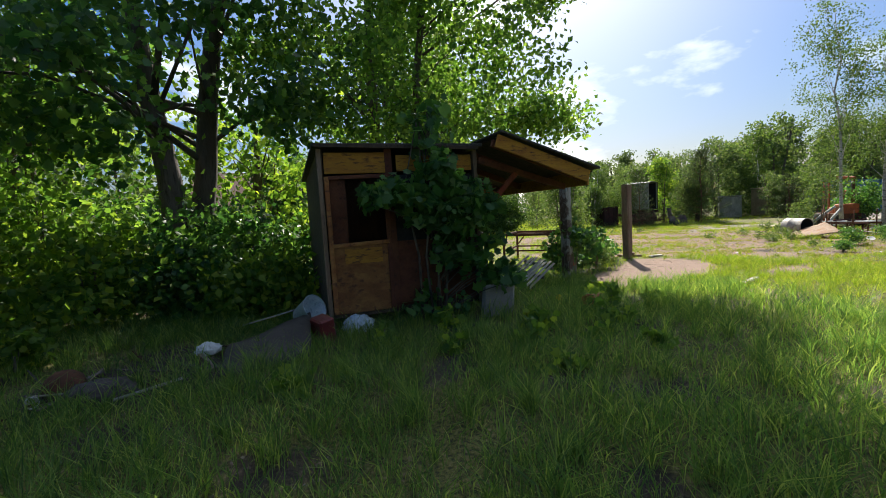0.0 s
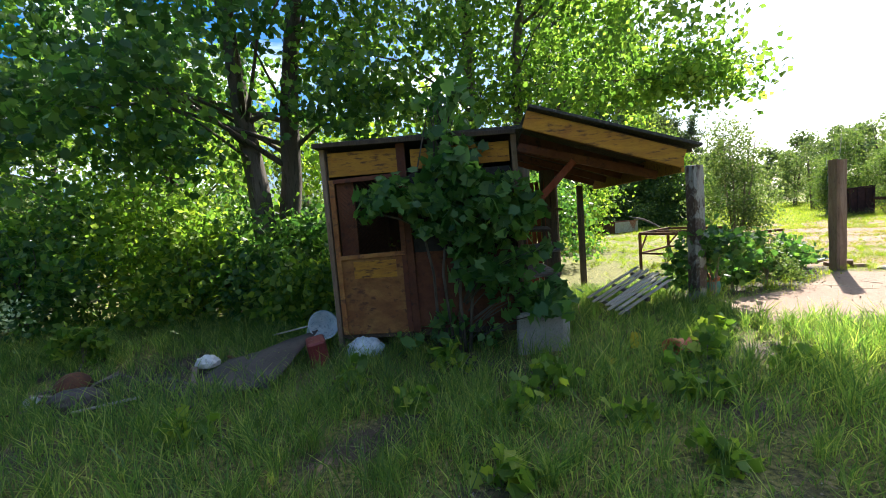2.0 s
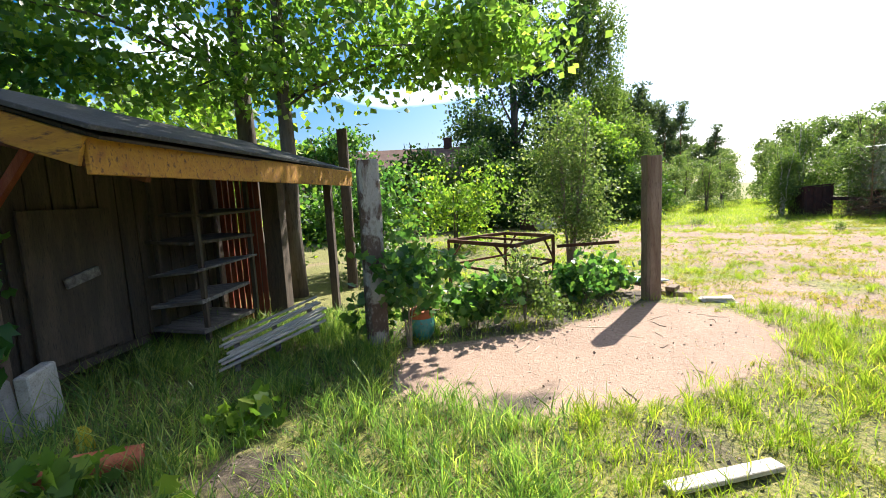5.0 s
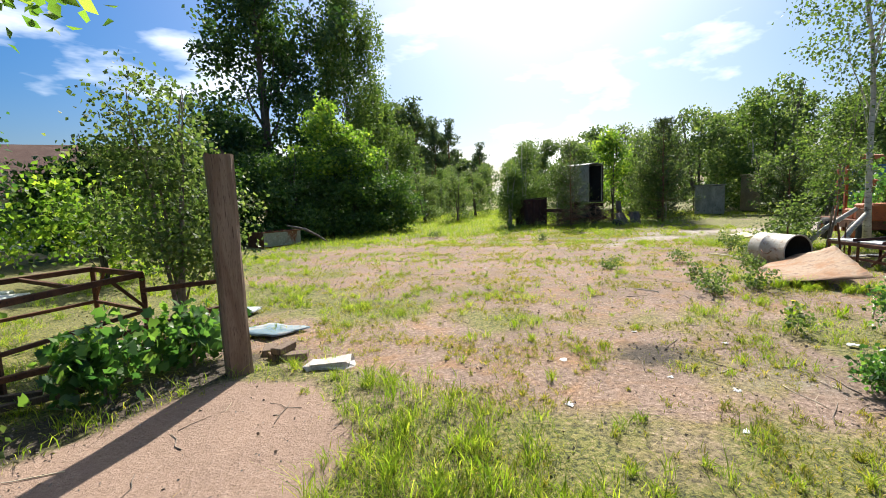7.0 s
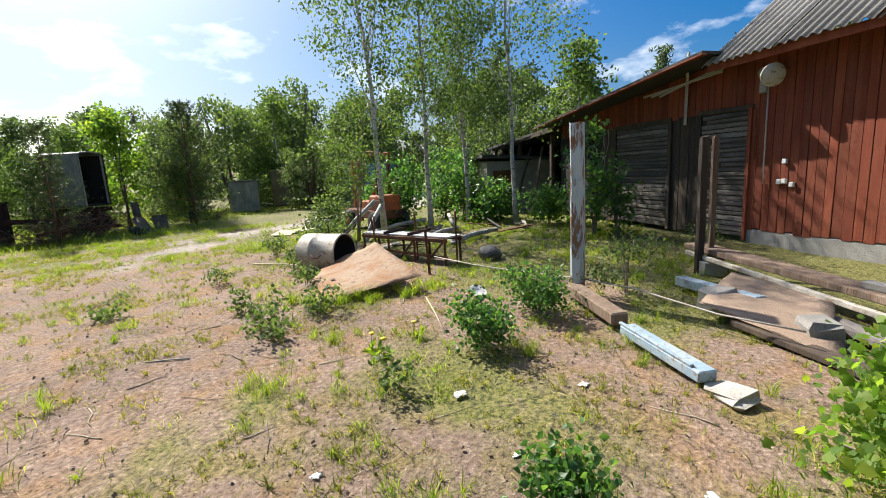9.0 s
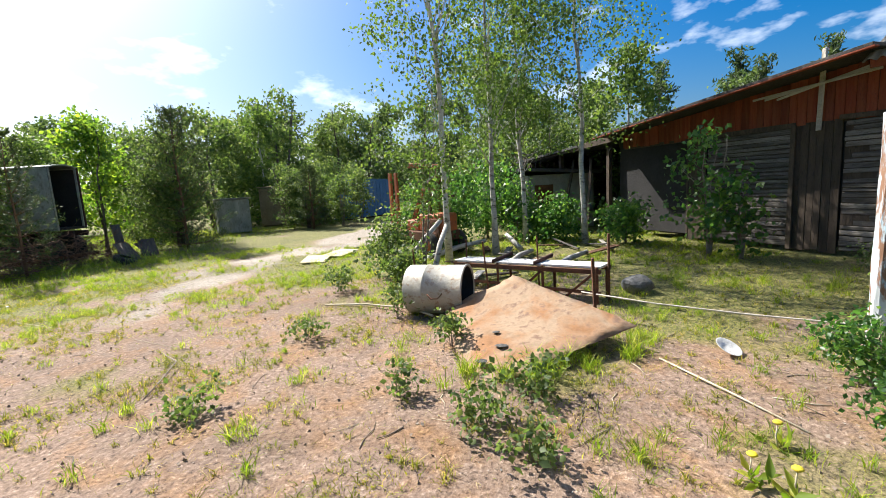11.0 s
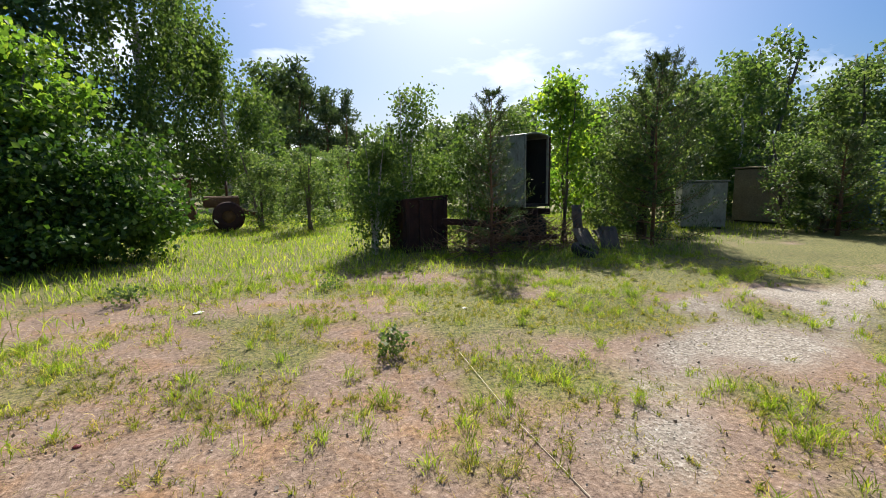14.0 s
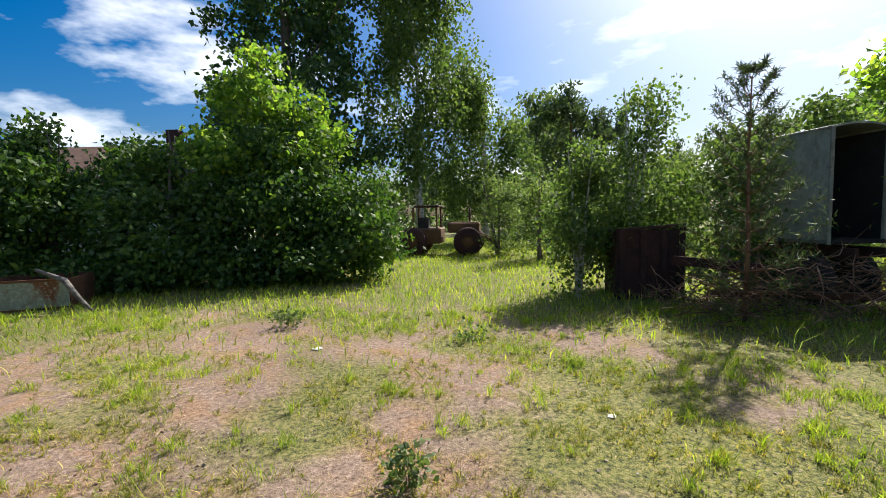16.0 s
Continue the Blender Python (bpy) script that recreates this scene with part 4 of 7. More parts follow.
# ---- big scrap ----
def build_van_box():
    v = thing("van_body", "derelict faded grey box van body, black inside", "van body", pose(15.75, 16.6, 0.98, 0, 0, 10.4))
    w, L, h = 1.0, 1.6, 1.69
    part("side_panel", box((0.05, L, h), (0.025, L / 2, h / 2), bevel=0.01), M_GREYVAN, v, "faded grey side panel")
    part("side_panel", box((0.05, L, h), (w - 0.025, L / 2, h / 2), bevel=0.01), M_GREYVAN, v)
    part("back_panel", box((w, 0.05, h), (w / 2, L - 0.025, h / 2), bevel=0.01), M_GREYVAN, v)
    # black liners paint the shade inside the body
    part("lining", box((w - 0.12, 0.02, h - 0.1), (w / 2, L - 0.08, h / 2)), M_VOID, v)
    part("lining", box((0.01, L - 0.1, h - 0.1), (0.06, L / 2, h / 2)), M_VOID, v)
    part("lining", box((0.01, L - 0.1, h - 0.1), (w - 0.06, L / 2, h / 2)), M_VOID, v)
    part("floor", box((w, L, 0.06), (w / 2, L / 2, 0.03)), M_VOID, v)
    bm = bmesh.new()
    rows = []
    for y in (-0.02, L + 0.02):
        for dz in (0, 0.03):
            rows.append([bm.verts.new((-0.02 + (w + 0.04) * i / 8, y, h - 0.03 + dz + 0.07 * math.sin(math.pi * i / 8))) for i in range(9)])
    for i in range(8):
        bm.faces.new((rows[1][i], rows[1][i + 1], rows[3][i + 1], rows[3][i]))
        bm.faces.new((rows[0][i], rows[2][i], rows[2][i + 1], rows[0][i + 1]))
        bm.faces.new((rows[0][i], rows[0][i + 1], rows[1][i + 1], rows[1][i]))
    part("roof", bm, M_GREYVAN, v, "slightly domed roof")
    part("edge_trim", beam((0.0, -0.01, 0), (0.0, -0.01, h), 0.06, 0.03), M_GREYVAN, v)
    part("edge_trim", beam((w, -0.01, 0), (w, -0.01, h), 0.05, 0.03), M_DARKRUST, v)
    part("chassis_rail", beam((0.25, -0.2, -0.12), (0.25, L, -0.12), 0.08, 0.14), M_DARKRUST, v)
    part("chassis_rail", beam((w - 0.25, -0.2, -0.12), (w - 0.25, L, -0.12), 0.08, 0.14), M_DARKRUST, v)
    for y in (0.4, 1.25):
        for x in (0.12, w - 0.12):
            wheel = part("wheel", lathe([(0.12, -0.08), (0.36, -0.09), (0.42, -0.04), (0.42, 0.04), (0.36, 0.09), (0.12, 0.08)], 20), M_RUBBER, v, m=pose(x, y, -0.56, 0, 90, 0))
            part("hub", lathe([(0.0, -0.06), (0.13, -0.06), (0.13, 0.06), (0.0, 0.06)], 12, False), M_DARKRUST, wheel)


build_van_box()


def build_bin():
    b = thing("rusted_bin", "dark rusted steel bin with ribbed sides", "bin", pose(13.15, 17.75, 0, 0, 0, -6))
    w, d, h = 1.1, 0.9, 1.2
    for at, size in (((w / 2, 0, h / 2), (w, 0.03, h)), ((w / 2, d, h / 2), (w, 0.03, h)), ((0, d / 2, h / 2), (0.03, d, h)), ((w, d / 2, h / 2 + 0.04), (0.03, d, h + 0.08))):
        part("side", box(size, at, bevel=0.006), M_DARKRUST, b)
    for x in (0.08, 0.42, 0.76, 1.05):
        part("rib", box((0.09, 0.05, h), (x, -0.035, h / 2), bevel=0.01), M_DARKRUST, b)
    part("rim", beam((-0.02, -0.02, h), (w + 0.02, -0.02, h + 0.08), 0.06, 0.05), M_DARKRUST, b)
    part("base", box((w, d, 0.05), (w / 2, d / 2, 0.03)), M_DARKRUST, b)


build_bin()


def build_tank(name, label, at, size, rz, mat, door=None):
    t = thing(name, label, "container", pose(*at, 0, 0, rz))
    w, d, h = size
    part("body", box((w, d, h - 0.06), (w / 2, d / 2, h / 2 + 0.03), bevel=0.02), mat, t)
    part("lid", box((w + 0.1, d + 0.1, 0.05), (w / 2, d / 2, h + 0.03), (0, 1.5, 0), bevel=0.01), mat, t)
    n = max(2, int(w / 0.28))
    for k in range(n):
        part("rib", box((0.05, 0.03, h - 0.16), (w * (k + 0.5) / n, -0.014, h / 2), bevel=0.008), mat, t)
    part("skid", box((w - 0.1, 0.12, 0.08), (w / 2, 0.15, 0.03)), M_DARKRUST, t)
    part("skid", box((w - 0.1, 0.12, 0.08), (w / 2, d - 0.15, 0.03)), M_DARKRUST, t)
    return t


build_tank("storage_box", "pale grey metal storage box half hidden by trees", (23.8, 15.9, 0), (1.25, 1.3, 1.5), 38, M_GREYVAN)
build_tank("shipping_container", "blue ribbed steel shipping container beside the track", (28.2, 13.4, 0), (4.2, 2.4, 2.15), -28, M_BLUESTEEL)
build_tank("tan_trailer", "tan covered trailer behind shrubs", (26.6, 15.2, 0), (3.0, 2.0, 1.95), -10, surface("tan_tarpaulin", (0.36, 0.26, 0.15), (0.44, 0.33, 0.2), None, (2, 20)))


def build_skip():
    s = thing("steel_skip", "low steel skip in rust and faded pale green", "skip", pose(2.2, 16.9, 0, 0, 0, 24))
    w, d, h = 1.35, 1.2, 0.54
    part("front", box((w, 0.03, h), (w / 2, 0, h / 2), (4, 0, 0), bevel=0.006), surface("faded_green_rust_skip", (0.42, 0.45, 0.36), (0.3, 0.12, 0.06), (0.48, 0.5, 0.43), (1.6, 20), cut=(0.48, 0.56)), s, "pale green panel with a rust patch")
    part("back", box((w, 0.03, h), (w / 2, d, h / 2)), M_RUST, s)
    part("side", box((0.03, d, h), (0, d / 2, h / 2)), M_RUST, s)
    part("side", box((0.03, d, h), (w, d / 2, h / 2)), M_RUST, s)
    part("base", box((w, d, 0.04), (w / 2, d / 2, 0.03)), M_RUST, s)
    part("rim", beam((-0.03, -0.02, h), (w + 0.03, -0.02, h), 0.05, 0.04), M_RUST, s)


build_skip()
bm = tube_bm([(3.0, 17.3, 0.72), (3.6, 17.2, 0.55), (4.0, 17.0, 0.3), (4.35, 16.9, 0.05)], [0.03, 0.05, 0.04, 0.015], 8)
single("driftwood_log", bm, M_GREYBOARD, "bleached broken log leaning on the skip", "log")


def build_house():
    hs = thing("farmhouse", "white plastered house with a red tiled roof behind trees", "house", pose(-9.5, 24.5, 0, 0, 0, 3))
    W, D, H, R = 10.0, 6.0, 2.5, 4.6
    for at, size in (((W / 2, 0, H / 2), (W, 0.25, H)), ((W / 2, D, H / 2), (W, 0.25, H)), ((0, D / 2, H / 2), (0.25, D, H)), ((W, D / 2, H / 2), (0.25, D, H))):
        part("wall", box(size, at), M_PLASTER, hs)
    for x in (0, W):
        bm = bmesh.new()
        a = [bm.verts.new(p) for p in ((x - 0.1, -0.1, H), (x - 0.1, D + 0.1, H), (x - 0.1, D / 2, R - 0.1))]
        b = [bm.verts.new((v.co.x + 0.2, v.co.y, v.co.z)) for v in a]
        bm.faces.new(a[::-1]), bm.faces.new(b)
        for i in range(3):
            bm.faces.new((a[i], a[(i + 1) % 3], b[(i + 1) % 3], b[i]))
        part("gable", bm, M_PLASTER, hs)
    for y0, y1 in ((-0.45, D / 2), (D + 0.45, D / 2)):
        part("roof", beam((W / 2, y0, H - 0.3), (W / 2, y1, R), W + 0.9, 0.14, up=(0, 0, 1)), M_TILE, hs, "red tiled roof slope")
    part("chimney", box((0.5, 0.45, 1.0), (8.3, D / 2, R + 0.15), bevel=0.02), M_DARKRUST, hs, "brick chimney")
    for x in (1.6, 3.8, 6.2, 8.4):
        win = part("window", box((0.9, 0.06, 1.2), (x, -0.13, 1.6)), M_WINDOW, hs)
        part("window_frame", box((1.02, 0.05, 0.07), (x, -0.17, 2.22)), M_WHITE, win)
        part("window_frame", box((1.02, 0.05, 0.07), (x, -0.17, 1.0)), M_WHITE, win)
        part("mullion", box((0.06, 0.05, 1.2), (x, -0.17, 1.6)), M_WHITE, win)


build_house()

# ---- trees and shrubs ----
tree("maple_tree", "tall leafy maple with several dark stems behind the shed", "tree", (-8.4, 5.8, 0), 10.5, 0.24,
     [(0.2, -1.2, 5.6, 2.8, 2.6, 2.2, 3), (-2.4, -0.4, 4.4, 2.4, 2.4, 2.0, 2), (0.8, 0.6, 8.4, 2.8, 2.8, 1.8, 2), (-1.4, -2.2, 3.4, 1.8, 1.4, 1.2, 1), (1.6, -0.8, 3.6, 1.2, 1.2, 0.8, 0.6)],
     11500, 0.135, M_MAPLE, M_BARK, 11, (0.6, -1.0), 16, 0.27, 0.34, stems=2, lobed=True)
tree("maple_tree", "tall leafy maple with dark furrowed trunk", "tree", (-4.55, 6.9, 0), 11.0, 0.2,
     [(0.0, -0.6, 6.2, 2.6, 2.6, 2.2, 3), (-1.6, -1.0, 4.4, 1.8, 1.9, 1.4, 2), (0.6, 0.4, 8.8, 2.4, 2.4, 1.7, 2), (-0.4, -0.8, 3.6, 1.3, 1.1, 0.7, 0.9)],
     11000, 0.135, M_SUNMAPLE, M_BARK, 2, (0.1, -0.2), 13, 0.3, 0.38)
tree("maple_tree", "sunlit maple with a slim trunk, high crown spread further for shade", "tree", (-3.65, 6.3, 0), 10.5, 0.15,
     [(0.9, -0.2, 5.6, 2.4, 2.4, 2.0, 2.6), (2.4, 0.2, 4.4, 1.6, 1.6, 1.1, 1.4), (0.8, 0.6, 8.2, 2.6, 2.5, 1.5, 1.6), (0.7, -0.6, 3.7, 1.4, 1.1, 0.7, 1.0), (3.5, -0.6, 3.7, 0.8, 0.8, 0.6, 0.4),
      # unseen lobes at 8 m, added to shade the ground by the shed
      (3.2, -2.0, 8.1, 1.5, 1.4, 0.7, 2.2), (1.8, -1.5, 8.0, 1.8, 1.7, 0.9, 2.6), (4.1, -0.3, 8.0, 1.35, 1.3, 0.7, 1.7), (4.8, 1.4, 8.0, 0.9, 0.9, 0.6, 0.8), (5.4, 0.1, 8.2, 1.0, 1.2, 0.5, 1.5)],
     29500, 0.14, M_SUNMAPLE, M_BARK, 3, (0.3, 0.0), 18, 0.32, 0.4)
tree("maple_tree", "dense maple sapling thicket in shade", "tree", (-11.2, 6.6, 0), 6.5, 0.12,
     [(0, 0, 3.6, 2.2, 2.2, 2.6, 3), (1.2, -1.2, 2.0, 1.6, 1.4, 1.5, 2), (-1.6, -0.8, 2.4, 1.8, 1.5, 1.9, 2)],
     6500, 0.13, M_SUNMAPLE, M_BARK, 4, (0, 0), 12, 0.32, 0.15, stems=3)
tree("maple_tree", "maple crown in full leaf behind the shed", "tree", (-7.0, 10.5, 0), 7.0, 0.15,
     [(0, 0, 3.4, 3.0, 2.4, 2.4, 3)], 3000, 0.2, M_MAPLE_Y, M_BARK, 5, (0, 0), 12, 0.36, 0.2)
tree("maple_tree", "maple crown in full leaf behind the shed", "tree", (-13.5, 11.0, 0), 7.5, 0.16,
     [(0, 0, 3.8, 3.4, 2.8, 2.8, 3)], 4500, 0.2, M_MAPLE_Y, M_BARK, 6, (0, 0), 12, 0.38, 0.2)
for k, (x, y, s, h) in enumerate([(-9.6, 4.6, 1.0, 1.5), (-11.8, 4.0, 1.1, 1.7), (-13.6, 4.4, 1.3, 2.2), (-7.4, 5.4, 0.9, 1.7), (-5.4, 7.8, 1.2, 2.0), (-2.6, 8.6, 1.2, 2.3), (-1.0, 12.0, 1.4, 2.4), (-9.0, 7.4, 1.2, 2.2), (-10.4, 5.4, 1.2, 2.4), (-8.4, 4.5, 0.8, 1.3), (-7.3, 3.9, 0.5, 0.8), (-12.6, 5.6, 1.2, 2.6)]):
    tree("understory_bush", "leafy maple undergrowth beneath the trees", "bush", (x, y, 0), h, 0.035, [(0, 0, h * 0.55, s * 1.15, s * 0.9, h * 0.55, 1)], 3200, 0.125,
         M_MAPLE if k % 2 else M_MAPLE_Y, M_BARK, 40 + k, (0, 0), 9, 0.22, 0.1, stems=3, group="undergrowth")

tree("elder_bush", "flowering bush with small whitish blossom in the shade", "bush", (-10.9, 2.2, 0), 1.3, 0.015, [(0, 0, 0.75, 0.7, 0.55, 0.5, 2), (-0.5, 0.1, 0.45, 0.5, 0.4, 0.35, 1)], 1500, 0.05, M_ELDER, M_TWIG, 66, (0, 0), 14, 0.08, 0.1, stems=5, per=16)

# bushes round the sand
tree("hawthorn_shrub", "tall open shrub with small pale leaves by the gate post", "shrub", (1.05, 6.9, 0), 3.1, 0.03,
     [(0, 0, 1.5, 0.75, 0.7, 1.0, 3), (-0.1, 0, 2.5, 0.5, 0.45, 0.6, 1.3), (0.35, -0.1, 1.0, 0.55, 0.5, 0.5, 1)], 7500, 0.06, M_WILLOW, M_TWIG, 60, (0.1, 0), 26, 0.14, 0.12, stems=5, per=24)
tree("maple_sapling", "bright green maple sapling at the foot of the post", "sapling", (-1.45, 3.55, 0), 1.15, 0.014, [(0, 0, 0.75, 0.45, 0.4, 0.4, 2), (-0.35, 0.1, 0.5, 0.3, 0.3, 0.28, 1)], 800, 0.095, M_MAPLE, M_TWIG, 61, (0, 0), 12, 0.1, 0.1, stems=4, lobed=True, per=8)
tree("maple_sapling", "bright green maple sapling beside the sand", "sapling", (-0.75, 4.2, 0), 0.7, 0.012, [(0, 0, 0.4, 0.4, 0.3, 0.25, 2)], 480, 0.095, M_MAPLE, M_TWIG, 62, (0, 0), 8, 0.1, 0.1, stems=3, lobed=True, per=8)
tree("mealy_shrub", "low shrub with small whitish leaves", "shrub", (-0.15, 4.35, 0), 1.0, 0.012, [(0, 0, 0.55, 0.28, 0.25, 0.4, 2), (0.25, -0.1, 0.25, 0.25, 0.2, 0.2, 1)], 1500, 0.055, M_WILLOW, M_TWIG, 63, (0, 0), 14, 0.08, 0.1, stems=4, per=16)
tree("maple_sapling", "dark leafy sapling beside the sand", "sapling", (0.75, 5.0, 0), 0.65, 0.012, [(0, 0, 0.35, 0.35, 0.28, 0.25, 2)], 420, 0.09, M_MAPLE, M_TWIG, 64, (0, 0), 8, 0.1, 0.1, stems=3, lobed=True, per=8)
tree("maple_sapling", "dark leafy sapling beside the sand", "sapling", (1.3, 5.55, 0), 0.55, 0.012, [(0, 0, 0.3, 0.35, 0.28, 0.22, 2)], 420, 0.09, M_MAPLE, M_TWIG, 65, (0, 0), 8, 0.1, 0.1, stems=3, lobed=True, per=8)


def build_vine():
    """Broad leaves that climb the shed's front."""
    rng = np.random.default_rng(77)
    root = thing("climbing_maple", "broad-leaved maple growing up against the shed front", "shrub", pose(-5.12, 2.08, 0))
    lob = [(-0.1, -0.1, 1.85, 0.7, 0.28, 0.35, 2.2), (0.28, -0.15, 1.5, 0.6, 0.28, 0.4, 2.2), (-0.7, -0.08, 1.75, 0.42, 0.16, 0.22, 0.7), (0.05, 0.05, 2.6, 0.36, 0.28, 0.5, 0.9), (0.62, -0.18, 1.6, 0.34, 0.25, 0.32, 0.8), (0.25, -0.1, 0.98, 0.45, 0.16, 0.32, 0.8),
           (0.7, -0.15, 0.95, 0.35, 0.2, 0.3, 0.45), (0.85, -0.25, 0.55, 0.4, 0.28, 0.22, 0.6), (0.05, -0.15, 0.3, 0.7, 0.25, 0.16, 0.5)]
    pts, cc = crown_points(rng, lob, 1650, 0.08, 6, 0.35)
    pts = pts[pts[:, 2] > 0.12]
    leaves = new("foliage", leaf_mesh("foliage", pts, 0.135 * rng.uniform(0.5, 1.3, len(pts)), M_VINE, rng, 0.7, 0.8, True))
    leaves.parent = root
    rnd = random.Random(7)
    specs = []
    for k in range(5):
        x = rnd.uniform(-0.25, 0.3)
        specs.append(([(x, 0, 0), (x + rnd.uniform(-0.1, 0.1), -0.02, 0.9), (x + rnd.uniform(-0.2, 0.2), 0, 1.8), (rnd.uniform(-0.2, 0.2), 0.02, 2.7)], [0.02, 0.016, 0.011, 0.005], 6))
    for j in range(0, len(cc), 3):
        c = Vector(cc[j])
        specs.append(([(c.x * 0.2, 0, max(0.1, c.z - 0.35)), (c.x * 0.6, c.y * 0.6, c.z - 0.12), tuple(c)], [0.008, 0.006, 0.003], 5))
    me = tubes(specs)
    me.materials.append(M_BARK)
    st = new("stem", me)
    st.parent = root


build_vine()

tree("birch_shrub", "bushy young birch covering the van body's corner", "shrub", (14.9, 17.7, 0), 3.0, 0.04,
     [(0, 0, 1.4, 0.8, 0.7, 1.2, 3), (0.1, 0, 2.4, 0.45, 0.4, 0.6, 1)], 5200, 0.08, M_BIRCHLEAF, M_BIRCH, 93, (0, 0), 16, 0.16, 0.12, stems=3, per=30)
for k, (x, y, s, h, n) in enumerate([(8.2, 7.4, 0.28, 0.2, 200), (8.5, 5.9, 0.22, 0.28, 170), (8.1, 5.2, 0.3, 0.34, 300), (7.7, 4.95, 0.25, 0.26, 200), (8.5, 4.85, 0.3, 0.3, 280), (9.8, 7.2, 0.25, 0.28, 200), (10.5, 6.35, 0.3, 0.4, 300), (9.55, 5.6, 0.24, 0.36, 260), (6.9, 3.5, 0.18, 0.25, 120), (12.0, 7.6, 0.35, 0.45, 420), (8.1, 15.95, 0.4, 0.22, 260), (10.6, 15.3, 0.3, 0.16, 170), (10.2, 12.35, 0.16, 0.3, 160),
                                         (-4.8, 0.35, 0.24, 0.22, 60), (-4.0, 0.2, 0.2, 0.2, 50), (-5.2, 1.5, 0.3, 0.3, 90), (-2.4, 1.9, 0.25, 0.3, 80), (-9.8, 2.6, 0.4, 0.6, 260), (-5.6, 0.7, 0.22, 0.2, 55), (-4.4, 0.75, 0.3, 0.3, 90), (-3.3, 0.6, 0.3, 0.32, 90), (-3.0, 1.1, 0.25, 0.35, 80), (-4.9, -0.4, 0.2, 0.16, 40), (-3.7, -0.3, 0.22, 0.2, 50), (-6.2, 1.2, 0.25, 0.25, 60), (-2.3, 0.9, 0.2, 0.25, 60), (-7.2, 0.4, 0.2, 0.2, 45), (-10.6, 1.4, 0.45, 0.5, 260)]):
    tree("weed_plant", "low leafy weed on the ground", "plant", (x, y, 0), h, 0.006, [(0, 0, h * 0.5, s * 0.75, s * 0.75, h * 0.55, 1)], n, 0.1 if x < 0 else 0.05, M_MAPLE_Y if x < 0 else M_WILLOW, M_TWIG, 400 + k, (0, 0), 8, 0.05, 0.05, stems=4, per=9, lobed=x < 0, group="weeds", low=0.01)

# the thicket by the yard
tree("maple_thicket", "rounded dark maple thicket at the yard edge", "bush", (6.3, 21.0, 0), 4.2, 0.1,
     [(0, 0, 1.9, 1.9, 1.9, 1.9, 3), (-0.6, 0.2, 3.2, 1.1, 1.0, 0.9, 1.2), (1.5, -0.5, 1.4, 1.2, 1.2, 1.4, 2), (0.2, 0, 1.2, 1.6, 1.5, 1.2, 1.4), (0.3, -0.5, 0.5, 2.1, 1.5, 0.5, 1.6)], 24000, 0.125, M_THICKET, M_BARK, 80, (0, 0), 16, 0.22, 0.1, stems=4, shell=0.35)
# extra bright crown added to paint the thicket's sunlit top
tree("young_maple", "added yellow-green maple standing in for the thicket's sunlit top", "tree", (5.4, 21.6, 0), 6.2, 0.09,
     [(-0.5, -0.2, 4.6, 0.75, 0.75, 1.0, 1.2), (0.5, -0.3, 4.3, 0.8, 0.75, 0.9, 1.2), (1.3, -0.4, 3.6, 0.75, 0.7, 0.8, 1), (-0.1, 0, 5.6, 0.45, 0.45, 0.5, 0.5), (-1.4, -0.4, 3.4, 0.7, 0.7, 0.6, 0.8), (0.9, -1.2, 2.9, 0.8, 0.6, 0.5, 0.8), (-0.6, -1.1, 2.9, 0.9, 0.6, 0.5, 0.8)], 6500, 0.12, M_MAPLE_Y, M_BARK, 180, (0, 0), 16, 0.17, 0.3, stems=2, per=24, lobed=True)
tree("maple_thicket", "dark maple thicket at the yard edge", "bush", (3.6, 20.2, 0), 4.0, 0.08,
     [(0, 0, 1.6, 1.9, 1.6, 1.7, 3), (-1.0, 0.4, 2.7, 1.1, 1.0, 0.9, 1), (1.4, 0.3, 1.3, 1.1, 1.0, 1.3, 1.2), (0, -0.7, 0.5, 2.0, 1.2, 0.5, 1.6)], 19000, 0.13, M_THICKET, M_BARK, 81, (0, 0), 14, 0.22, 0.1, stems=4, shell=0.35)
tree("maple_thicket", "maple thicket behind the steel skip", "bush", (0.6, 20.0, 0), 4.0, 0.08,
     [(0, 0, 1.8, 1.8, 1.5, 1.9, 3), (-0.6, 0.2, 3.2, 1.0, 0.9, 1.0, 1), (0, -0.8, 0.5, 1.9, 1.1, 0.5, 1.6)], 15000, 0.135, M_THICKET, M_BARK, 82, (0, 0), 14, 0.22, 0.1, stems=4, shell=0.4)
tree("maple_thicket", "maple thicket in front of the white house", "bush", (-2.6, 18.5, 0), 4.3, 0.08,
     [(0, 0, 2.0, 2.1, 1.5, 2.2, 3)], 8000, 0.18, M_THICKET, M_BARK, 83, (0, 0), 14, 0.25, 0.1, stems=4, shell=0.4)
tree("maple_thicket", "maple thicket in front of the white house", "bush", (-5.9, 16.6, 0), 4.4, 0.08,
     [(0, 0, 2.0, 2.2, 1.4, 2.0, 3), (0.6, 0, 3.3, 1.0, 0.9, 0.9, 0.8)], 8000, 0.18, M_MAPLE, M_BARK, 84, (0, 0), 12, 0.25, 0.1, stems=4, shell=0.4)
